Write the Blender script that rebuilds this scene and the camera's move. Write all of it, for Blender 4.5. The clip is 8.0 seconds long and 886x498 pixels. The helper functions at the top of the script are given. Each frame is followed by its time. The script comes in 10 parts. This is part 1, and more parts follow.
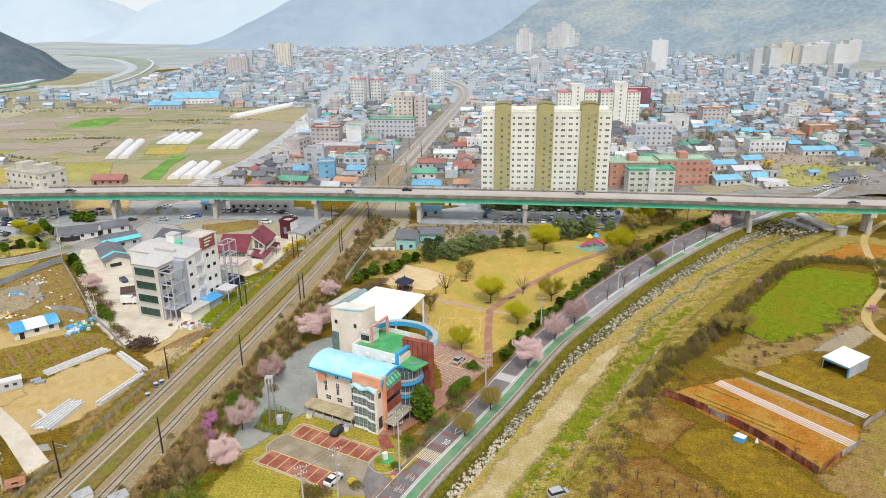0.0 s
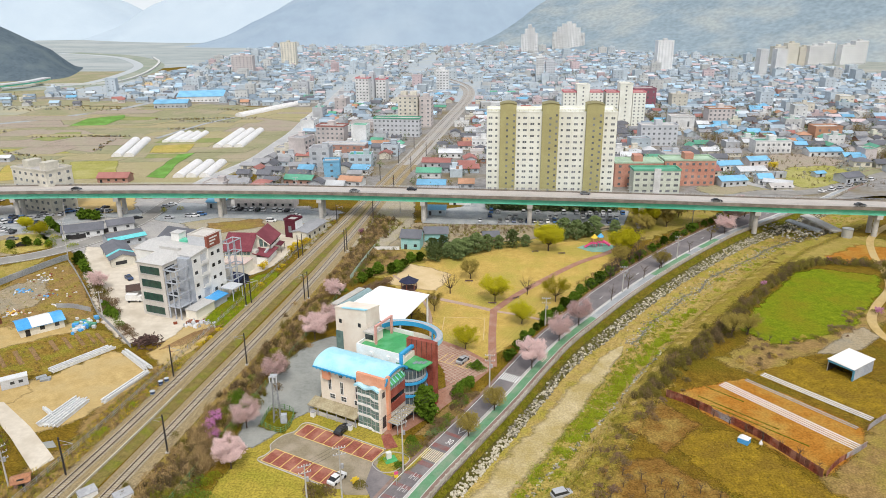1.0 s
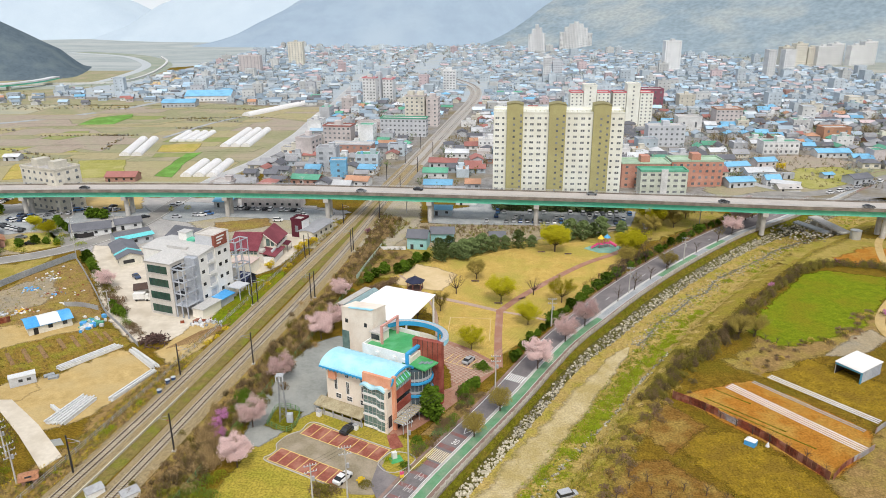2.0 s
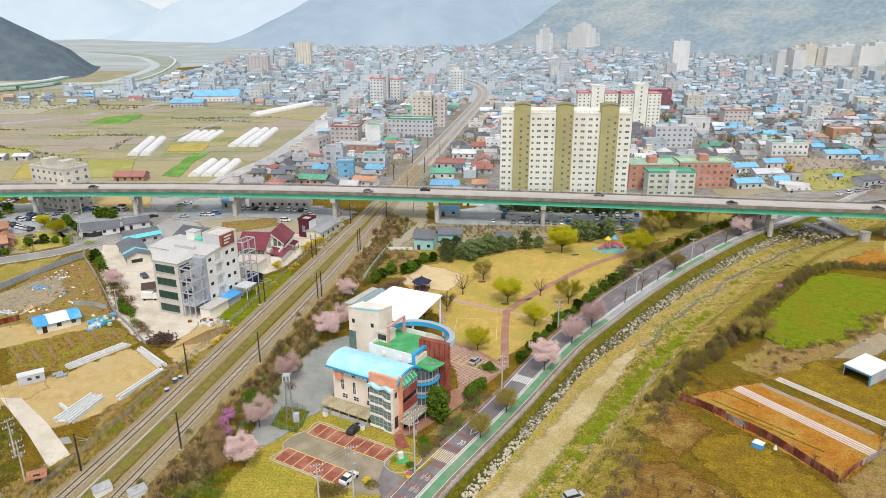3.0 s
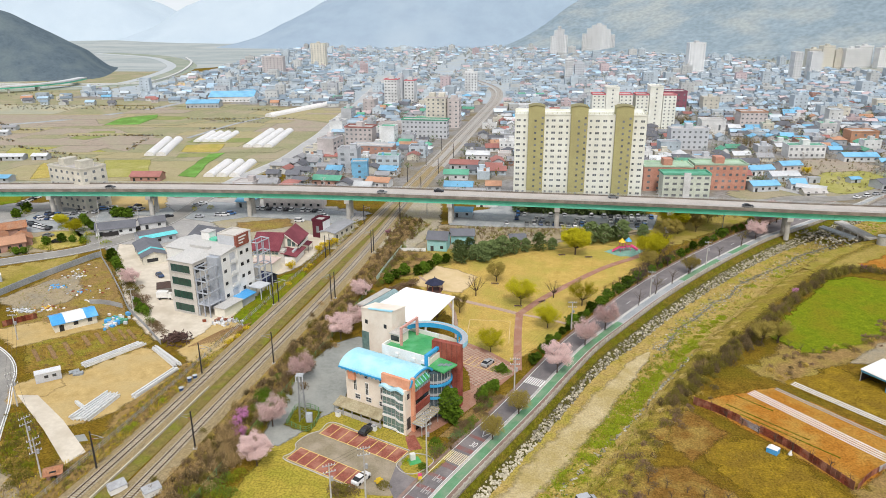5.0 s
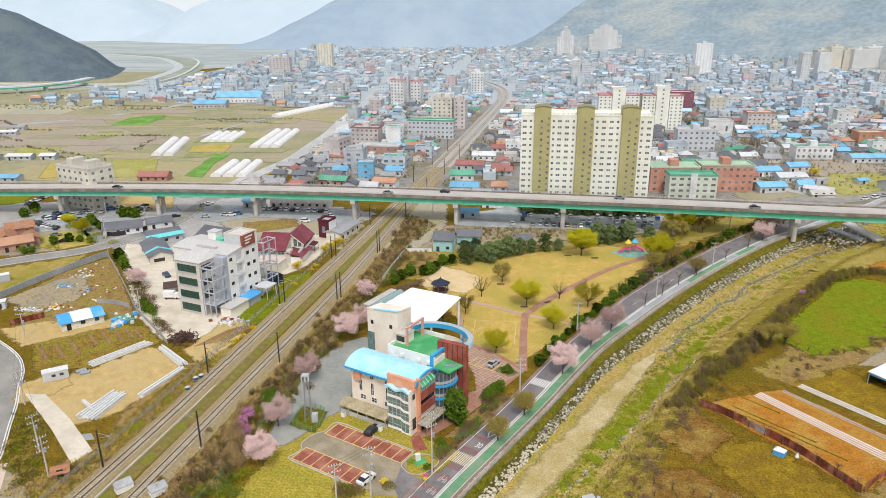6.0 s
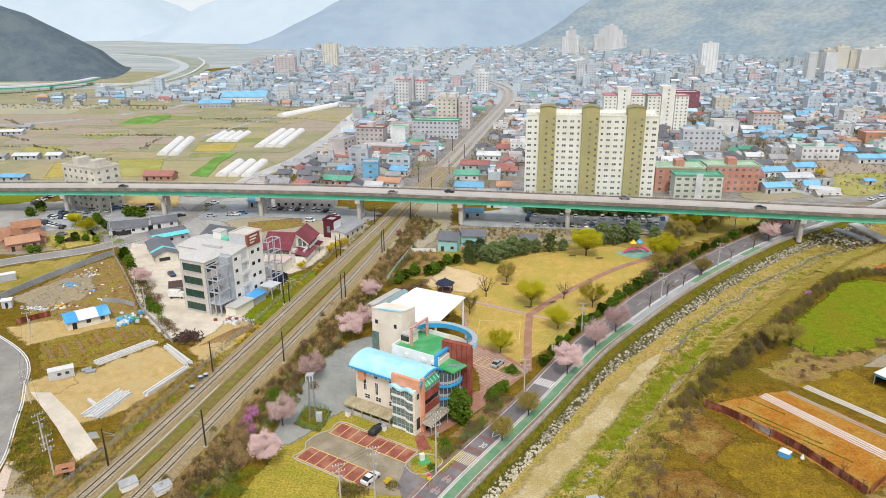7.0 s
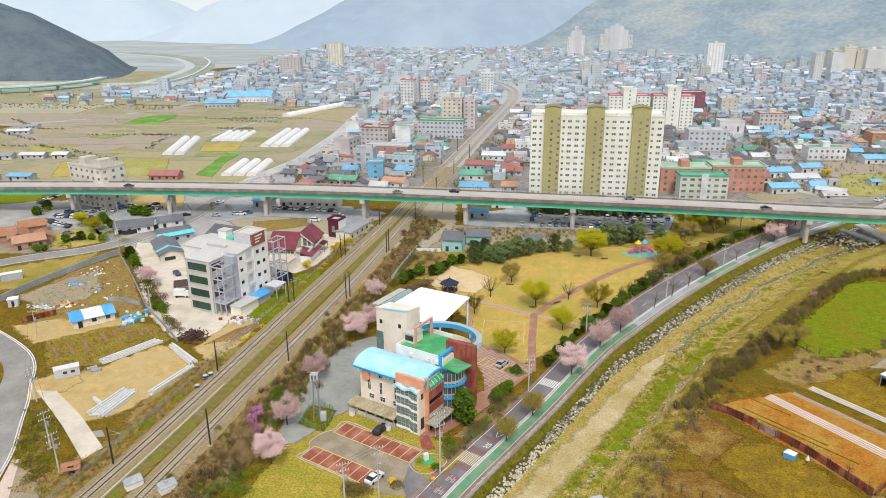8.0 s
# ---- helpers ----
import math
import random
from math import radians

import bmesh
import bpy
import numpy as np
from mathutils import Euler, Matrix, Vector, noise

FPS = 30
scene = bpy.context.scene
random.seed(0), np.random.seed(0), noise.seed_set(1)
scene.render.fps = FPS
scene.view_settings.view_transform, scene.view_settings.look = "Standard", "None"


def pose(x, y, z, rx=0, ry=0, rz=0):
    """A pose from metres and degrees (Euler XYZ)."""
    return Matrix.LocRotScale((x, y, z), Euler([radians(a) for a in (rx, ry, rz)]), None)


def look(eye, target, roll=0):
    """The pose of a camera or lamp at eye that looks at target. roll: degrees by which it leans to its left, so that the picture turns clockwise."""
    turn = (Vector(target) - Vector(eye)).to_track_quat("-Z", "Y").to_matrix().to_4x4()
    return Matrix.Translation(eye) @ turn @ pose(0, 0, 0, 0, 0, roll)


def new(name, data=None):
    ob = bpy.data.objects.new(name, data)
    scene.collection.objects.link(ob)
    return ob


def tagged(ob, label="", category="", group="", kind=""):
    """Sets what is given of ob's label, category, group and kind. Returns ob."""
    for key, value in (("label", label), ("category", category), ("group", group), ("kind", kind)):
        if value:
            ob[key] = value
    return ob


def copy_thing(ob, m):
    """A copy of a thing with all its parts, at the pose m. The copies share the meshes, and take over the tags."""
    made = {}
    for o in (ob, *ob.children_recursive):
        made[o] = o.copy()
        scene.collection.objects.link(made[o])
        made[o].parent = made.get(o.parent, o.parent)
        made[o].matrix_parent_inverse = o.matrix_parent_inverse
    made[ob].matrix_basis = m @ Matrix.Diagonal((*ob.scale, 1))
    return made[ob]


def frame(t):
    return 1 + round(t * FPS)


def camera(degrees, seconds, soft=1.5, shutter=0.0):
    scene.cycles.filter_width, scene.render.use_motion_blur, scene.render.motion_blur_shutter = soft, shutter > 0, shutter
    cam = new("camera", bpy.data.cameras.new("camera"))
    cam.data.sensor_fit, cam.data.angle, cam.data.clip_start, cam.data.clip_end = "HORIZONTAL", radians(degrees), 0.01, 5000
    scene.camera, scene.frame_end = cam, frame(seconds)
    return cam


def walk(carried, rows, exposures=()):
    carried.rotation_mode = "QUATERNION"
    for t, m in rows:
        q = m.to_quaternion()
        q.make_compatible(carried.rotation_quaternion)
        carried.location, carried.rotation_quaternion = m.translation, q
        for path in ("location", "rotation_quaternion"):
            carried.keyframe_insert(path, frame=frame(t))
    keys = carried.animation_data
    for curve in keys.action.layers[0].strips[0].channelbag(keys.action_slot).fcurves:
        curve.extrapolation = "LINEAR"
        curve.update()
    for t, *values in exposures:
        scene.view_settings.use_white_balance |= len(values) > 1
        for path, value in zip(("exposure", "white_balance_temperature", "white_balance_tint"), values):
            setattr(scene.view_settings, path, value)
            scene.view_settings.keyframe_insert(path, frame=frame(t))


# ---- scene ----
cam = camera(64.6, 8.0, soft=0.9)
# seconds, x, y, z, tilt from straight down, roll, heading
PATH = [
    (0.0, 0.0, 0.0, 88.0, 70.865, 0.571, 4.158), (0.5, -0.039, -0.019, 88.075, 70.832, 0.477, 4.349),
    (1.0, -0.075, -0.036, 88.145, 70.812, 0.403, 4.582), (1.5, -0.107, -0.051, 88.208, 70.80, 0.362, 4.848),
    (3.0, -0.179, -0.09, 88.362, 70.827, 0.327, 5.715), (3.5, -0.195, -0.099, 88.401, 70.855, 0.329, 5.998),
    (4.0, -0.208, -0.108, 88.434, 70.869, 0.343, 6.282), (4.5, -0.216, -0.115, 88.461, 70.894, 0.348, 6.566),
    (6.0, -0.22, -0.127, 88.506, 70.967, 0.355, 7.342), (6.5, -0.213, -0.128, 88.509, 70.969, 0.361, 7.554),
    (7.0, -0.203, -0.128, 88.506, 70.961, 0.366, 7.738), (7.5, -0.188, -0.126, 88.496, 70.954, 0.363, 7.935),
    (8.0, -0.17, -0.123, 88.481, 70.961, 0.357, 8.15)]
walk(cam, [(t, pose(*p)) for t, *p in PATH])

# ---- sky, sun and exposure: a bright, hazy spring day ----
scene.view_settings.exposure = 0.4
world = bpy.data.worlds.new("hazy_sky")
scene.world = world
world.use_nodes = True
wn, wl = world.node_tree.nodes, world.node_tree.links
sky = wn.new("ShaderNodeTexSky")
sky.sky_type, sky.sun_disc = "NISHITA", False
sky.sun_elevation, sky.sun_rotation = radians(54), radians(170)
sky.air_density, sky.dust_density, sky.ozone_density = 1.0, 6.0, 1.0
cloud = wn.new("ShaderNodeMixRGB")
cloud.inputs[0].default_value = 0.6
cloud.inputs[2].default_value = (8.0, 8.3, 8.8, 1)
wl.new(sky.outputs[0], cloud.inputs[1])
wl.new(cloud.outputs[0], wn["Background"].inputs[0])
wn["Background"].inputs[1].default_value = 0.1
sun_data = bpy.data.lights.new("sun", "SUN")
sun_data.energy, sun_data.angle, sun_data.color = 1.5, radians(12), (1.0, 0.97, 0.92)
sun = new("sun", sun_data)
sun.matrix_world = look((0, 0, 0), (-0.12, 0.6, -0.85))

# ---- tools ----
rnd = random.Random(7)


class Geo:
    """Gathers vertices and faces of one mesh."""

    def __init__(self, m=None):
        self.v, self.f, self.m = [], [], m

    def add(self, vs, fs):
        n = len(self.v)
        self.v += [tuple(self.m @ Vector(p)) for p in vs] if self.m else [tuple(p) for p in vs]
        self.f += [tuple(n + i for i in q) for q in fs]
        return self

    def box(self, x0, x1, y0, y1, z0, z1, m=None):
        vs = [(x, y, z) for z in (z0, z1) for x, y in ((x0, y0), (x1, y0), (x1, y1), (x0, y1))]
        if m:
            vs = [m @ Vector(p) for p in vs]
        return self.add(vs, [(3, 2, 1, 0), (4, 5, 6, 7), (0, 1, 5, 4), (1, 2, 6, 5), (2, 3, 7, 6), (3, 0, 4, 7)])

    def prism(self, poly, z0, z1):
        n = len(poly)
        vs = [(x, y, z0) for x, y in poly] + [(x, y, z1) for x, y in poly]
        fs = [tuple(range(n - 1, -1, -1)), tuple(range(n, 2 * n))]
        return self.add(vs, fs + [(i, (i + 1) % n, n + (i + 1) % n, n + i) for i in range(n)])

    def cyl(self, a, b, r0, r1=None, n=8):
        a, b, r1 = Vector(a), Vector(b), r0 if r1 is None else r1
        q = (b - a).to_track_quat("Z", "Y")
        ring = [q @ Vector((math.cos(2 * math.pi * i / n), math.sin(2 * math.pi * i / n), 0)) for i in range(n)]
        vs = [a + w * r0 for w in ring] + [b + w * r1 for w in ring]
        fs = [(i, (i + 1) % n, n + (i + 1) % n, n + i) for i in range(n)]
        return self.add(vs, fs + [tuple(range(n - 1, -1, -1)), tuple(range(n, 2 * n))])

    def gable(self, x0, x1, y0, y1, z0, z1, t=0.15):
        """A pitched roof with its ridge along x, as a slab t thick."""
        ym = (y0 + y1) / 2
        prof = [(y0, z0), (ym, z1), (y1, z0), (y1, z0 - t), (ym, z1 - t), (y0, z0 - t)]
        vs = [(x, y, z) for x in (x0, x1) for y, z in prof]
        fs = [(i, i + 6, (i + 1) % 6 + 6, (i + 1) % 6) for i in range(6)]
        return self.add(vs, fs + [(0, 1, 4, 5), (1, 2, 3, 4), (11, 10, 7, 6), (10, 9, 8, 7)])

    def gable_wall(self, x0, x1, y0, y1, z0, z1, z2):
        """Walls of a house with two gable ends."""
        ym = (y0 + y1) / 2
        prof = [(y0, z0), (y1, z0), (y1, z1), (ym, z2), (y0, z1)]
        vs = [(x, y, z) for x in (x0, x1) for y, z in prof]
        fs = [(i, (i + 1) % 5, (i + 1) % 5 + 5, i + 5) for i in range(5)]
        return self.add(vs, fs + [(4, 3, 2, 1, 0), (5, 6, 7, 8, 9)])

    def hip(self, x0, x1, y0, y1, z0, z1):
        d = min(x1 - x0, y1 - y0) / 2
        if x1 - x0 >= y1 - y0:
            r = [(x0 + d, (y0 + y1) / 2, z1), (x1 - d + 0.01, (y0 + y1) / 2, z1)]
            fs = [(0, 1, 5, 4), (1, 2, 5), (2, 3, 4, 5), (3, 0, 4)]
        else:
            r = [((x0 + x1) / 2, y0 + d, z1), ((x0 + x1) / 2, y1 - d + 0.01, z1)]
            fs = [(0, 1, 4), (1, 2, 5, 4), (2, 3, 5), (3, 0, 4, 5)]
        return self.add([(x0, y0, z0), (x1, y0, z0), (x1, y1, z0), (x0, y1, z0)] + r, fs + [(3, 2, 1, 0)])

    def mesh(self, name):
        me = bpy.data.meshes.new(name)
        me.from_pydata(self.v, [], self.f)
        me.update()
        return me


def part(name, geo, material, parent=None, label="", smooth=False):
    me = geo if isinstance(geo, bpy.types.Mesh) else geo.mesh(name)
    if material and not me.materials:
        me.materials.append(material)
    if smooth:
        me.polygons.foreach_set("use_smooth", [True] * len(me.polygons))
    ob = new(name, me)
    if parent:
        ob.parent = parent
    if label:
        ob["label"] = label
    return ob


def thing(name, label, category, group="", kind="", at=None):
    ob = new(name)
    ob.empty_display_size = 0.2
    if at is not None:
        ob.matrix_basis = at
    return tagged(ob, label, category, group, kind)


def put(x, y, turn=0.0, z=0.0, s=1.0):
    return Matrix.LocRotScale((x, y, z), Euler((0, 0, radians(turn))), (s, s, s))


class Curve:
    """A smooth line on the plan through given points, sampled evenly; sideways distances count to the right."""

    def __init__(self, pts, step=2.0):
        p = np.array(pts, float)
        p = np.vstack([2 * p[0] - p[1], p, 2 * p[-1] - p[-2]])
        out = []
        for i in range(1, len(p) - 2):
            u = np.linspace(0, 1, 40, endpoint=False)[:, None]
            a, b, c, d = p[i - 1:i + 3]
            out.append(0.5 * (2 * b + (c - a) * u + (2 * a - 5 * b + 4 * c - d) * u ** 2 + (3 * b - a - 3 * c + d) * u ** 3))
        q = np.vstack(out + [p[-2:-1]])
        s = np.concatenate([[0], np.cumsum(np.hypot(*np.diff(q, axis=0).T))])
        self.length = s[-1]
        self.s = np.linspace(0, s[-1], int(s[-1] / step) + 2)
        self.p = np.column_stack([np.interp(self.s, s, q[:, 0]), np.interp(self.s, s, q[:, 1])])
        t = np.gradient(self.p, axis=0)
        self.t = t / np.hypot(*t.T)[:, None]

    def at(self, s, d=0.0):
        x, y = np.interp(s, self.s, self.p[:, 0]), np.interp(s, self.s, self.p[:, 1])
        tx, ty = np.interp(s, self.s, self.t[:, 0]), np.interp(s, self.s, self.t[:, 1])
        return float(x + ty * d), float(y - tx * d), math.degrees(math.atan2(ty, tx))

    def near(self, x, y):
        """For arrays x, y: the distance along and sideways."""
        along, side = np.empty(len(x)), np.empty(len(x))
        for k in range(0, len(x), 4000):
            dx, dy = x[k:k + 4000, None] - self.p[:, 0], y[k:k + 4000, None] - self.p[:, 1]
            i = np.argmin(dx * dx + dy * dy, axis=1)
            r = np.arange(len(i))
            along[k:k + 4000] = self.s[i]
            side[k:k + 4000] = dx[r, i] * self.t[i, 1] - dy[r, i] * self.t[i, 0]
        return along, side

    def side(self, x, y):
        a, b = self.near(np.array([x], float), np.array([y], float))
        return float(a[0]), float(b[0])

    def strip(self, profile, s0=0.0, s1=1e9, step=2.0, g=None):
        """A ribbon whose cross-section is a list of (side, height)."""
        g = g or Geo()
        ss = np.linspace(max(s0, 0), min(s1, self.length), max(2, int((min(s1, self.length) - max(s0, 0)) / step) + 1))
        rows = []
        for s in ss:
            rows += [(*self.at(s, d)[:2], z) for d, z in profile]
        n = len(profile)
        return g.add(rows, [(i * n + j, i * n + j + 1, (i + 1) * n + j + 1, (i + 1) * n + j) for i in range(len(ss) - 1) for j in range(n - 1)])

    def beam(self, d0, d1, z0, z1, s0=0.0, s1=1e9, step=2.0, g=None):
        return self.strip([(d0, z0), (d0, z1), (d1, z1), (d1, z0), (d0, z0)], s0, s1, step, g)


def blob_poly(pts, wobble=0.6, step=2.0, seed=1):
    """A plan outline with a slightly uneven edge."""
    r, out = random.Random(seed), []
    for (x0, y0), (x1, y1) in zip(pts, pts[1:] + pts[:1]):
        n = max(1, int(math.hypot(x1 - x0, y1 - y0) / step))
        out += [(x0 + (x1 - x0) * i / n + r.uniform(-wobble, wobble), y0 + (y1 - y0) * i / n + r.uniform(-wobble, wobble)) for i in range(n)]
    return out


def patch(name, pts, z, material, label, category="ground", wobble=0.5, step=2.0, seed=1, thick=0.05):
    """A sheet of other ground, laid on the ground."""
    poly = blob_poly(pts, wobble, step, seed) if wobble else pts
    if not wobble:
        return tagged(part(name, Geo().prism(poly, z - thick, z), material), label, category, kind="structure")
    n = len(poly)
    turn = 1 if sum(poly[i - 1][0] * poly[i][1] - poly[i][0] * poly[i - 1][1] for i in range(n)) > 0 else -1
    out = []
    for i in range(n):
        (x0, y0), (x1, y1) = poly[i - 1], poly[(i + 1) % n]
        k = turn * (0.9 + 1.4 * wobble) / max(1e-6, math.hypot(x1 - x0, y1 - y0))
        out.append((poly[i][0] + (y1 - y0) * k, poly[i][1] - (x1 - x0) * k))
    geo = Geo().add([(x, y, z) for x, y in poly] + [(x, y, z - 0.012) for x, y in out], [tuple(range(n)) if turn > 0 else tuple(range(n - 1, -1, -1))] + [(i, n + i, n + (i + 1) % n, (i + 1) % n) if turn > 0 else (i, (i + 1) % n, n + (i + 1) % n, n + i) for i in range(n)])
    ob = part(name, geo, material)
    ob.data.attributes.new("fade", "FLOAT", "POINT").data.foreach_set("value", [0.0] * n + [1.0] * n)
    return tagged(ob, label, category, kind="structure")


def inside(pts, x, y):
    c, n = False, len(pts)
    for i in range(n):
        (x0, y0), (x1, y1) = pts[i], pts[i - 1]
        if (y0 > y) != (y1 > y) and x < (x1 - x0) * (y - y0) / (y1 - y0) + x0:
            c = not c
    return c

# ---- materials ----
def mat(name, c1, c2=None, size=1.0, rough=0.85, bump=0.3, metal=0.0, big=0.0, c3=None, vary=0.0, spec=0.18, detail=6.0, stretch=None, speck=0.09, grain=0.3, fade=False):
    """A surface of two colours in a fine grain of the given size in metres, with stains c3 at the size big; vary: by object."""
    if fade:
        spec, speck, grain = 0.04, speck + 0.08, 0.42
    m = bpy.data.materials.new(name)
    m.use_nodes = True
    n, l = m.node_tree.nodes, m.node_tree.links
    b = n["Principled BSDF"]
    b.inputs["Roughness"].default_value, b.inputs["Metallic"].default_value = rough, metal
    b.inputs["Specular IOR Level"].default_value = spec
    c2 = c2 or tuple(v * 0.8 for v in c1)
    where = n.new("ShaderNodeNewGeometry").outputs["Position"]
    if stretch:
        mp = n.new("ShaderNodeMapping")
        mp.inputs["Scale"].default_value = stretch
        l.new(where, mp.inputs[0])
        where = mp.outputs[0]
    no = n.new("ShaderNodeTexNoise")
    no.inputs["Scale"].default_value, no.inputs["Detail"].default_value = 1.0 / size, detail
    no.inputs["Roughness"].default_value = 0.65
    l.new(where, no.inputs["Vector"])
    ra = n.new("ShaderNodeValToRGB")
    ra.color_ramp.elements[0].position, ra.color_ramp.elements[1].position = 0.35, 0.65
    ra.color_ramp.elements[0].color, ra.color_ramp.elements[1].color = (*c2, 1), (*c1, 1)
    l.new(no.outputs[0], ra.inputs[0])
    col = ra.outputs[0]
    if big:
        nb = n.new("ShaderNodeTexNoise")
        nb.inputs["Scale"].default_value, nb.inputs["Detail"].default_value = 1.0 / big, 5.0
        l.new(where, nb.inputs["Vector"])
        rb = n.new("ShaderNodeMapRange")
        rb.inputs[1].default_value, rb.inputs[2].default_value = 0.45, 0.65
        l.new(nb.outputs[0], rb.inputs[0])
        mx = n.new("ShaderNodeMixRGB")
        l.new(rb.outputs[0], mx.inputs[0])
        l.new(col, mx.inputs[1])
        mx.inputs[2].default_value = (*(c3 or tuple(v * 0.6 for v in c1)), 1)
        col = mx.outputs[0]
    if speck:
        nf = n.new("ShaderNodeTexNoise")
        nf.inputs["Scale"].default_value, nf.inputs["Detail"].default_value = 1.0 / grain, 3.0
        l.new(where, nf.inputs["Vector"])
        rf = n.new("ShaderNodeMapRange")
        rf.inputs[1].default_value, rf.inputs[2].default_value = 0.35, 0.65
        rf.inputs[3].default_value, rf.inputs[4].default_value = 1 - speck, 1 + speck
        l.new(nf.outputs[0], rf.inputs[0])
        ms = n.new("ShaderNodeMixRGB")
        ms.blend_type = "MULTIPLY"
        ms.inputs[0].default_value = 1.0
        l.new(col, ms.inputs[1])
        l.new(rf.outputs[0], ms.inputs[2])
        col = ms.outputs[0]
    if vary:
        oi = n.new("ShaderNodeObjectInfo")
        hs = n.new("ShaderNodeHueSaturation")
        mr = n.new("ShaderNodeMapRange")
        mr.inputs[3].default_value, mr.inputs[4].default_value = 1 - vary, 1 + vary
        l.new(oi.outputs["Random"], mr.inputs[0])
        l.new(mr.outputs[0], hs.inputs["Value"])
        l.new(col, hs.inputs["Color"])
        col = hs.outputs[0]
    l.new(col, b.inputs["Base Color"])
    if fade:
        # ragged edge of a patch, where its sheet thins out
        at = n.new("ShaderNodeAttribute")
        at.attribute_name = "fade"
        ne = n.new("ShaderNodeTexNoise")
        ne.inputs["Scale"].default_value, ne.inputs["Detail"].default_value = 0.9, 5.0
        l.new(n.new("ShaderNodeNewGeometry").outputs["Position"], ne.inputs["Vector"])
        su = n.new("ShaderNodeMath")
        su.operation = "SUBTRACT"
        l.new(ne.outputs[0], su.inputs[0])
        l.new(at.outputs["Fac"], su.inputs[1])
        ea = n.new("ShaderNodeMapRange")
        ea.inputs[1].default_value, ea.inputs[2].default_value = -0.34, 0.3
        l.new(su.outputs[0], ea.inputs[0])
        l.new(ea.outputs[0], b.inputs["Alpha"])
    if bump:
        bp = n.new("ShaderNodeBump")
        bp.inputs["Strength"].default_value, bp.inputs["Distance"].default_value = bump, size * 0.2
        l.new(no.outputs[0], bp.inputs["Height"])
        l.new(bp.outputs[0], b.inputs["Normal"])
    return m


def islands(m, low=0.7, high=1.25):
    """Lets the loose pieces of one mesh differ in brightness."""
    n, l = m.node_tree.nodes, m.node_tree.links
    b = n["Principled BSDF"]
    src = b.inputs["Base Color"].links[0].from_socket
    hs, mr = n.new("ShaderNodeHueSaturation"), n.new("ShaderNodeMapRange")
    mr.inputs[3].default_value, mr.inputs[4].default_value = low, high
    l.new(n.new("ShaderNodeNewGeometry").outputs["Random Per Island"], mr.inputs[0])
    l.new(mr.outputs[0], hs.inputs["Value"])
    l.new(src, hs.inputs["Color"])
    l.new(hs.outputs[0], b.inputs["Base Color"])
    return m


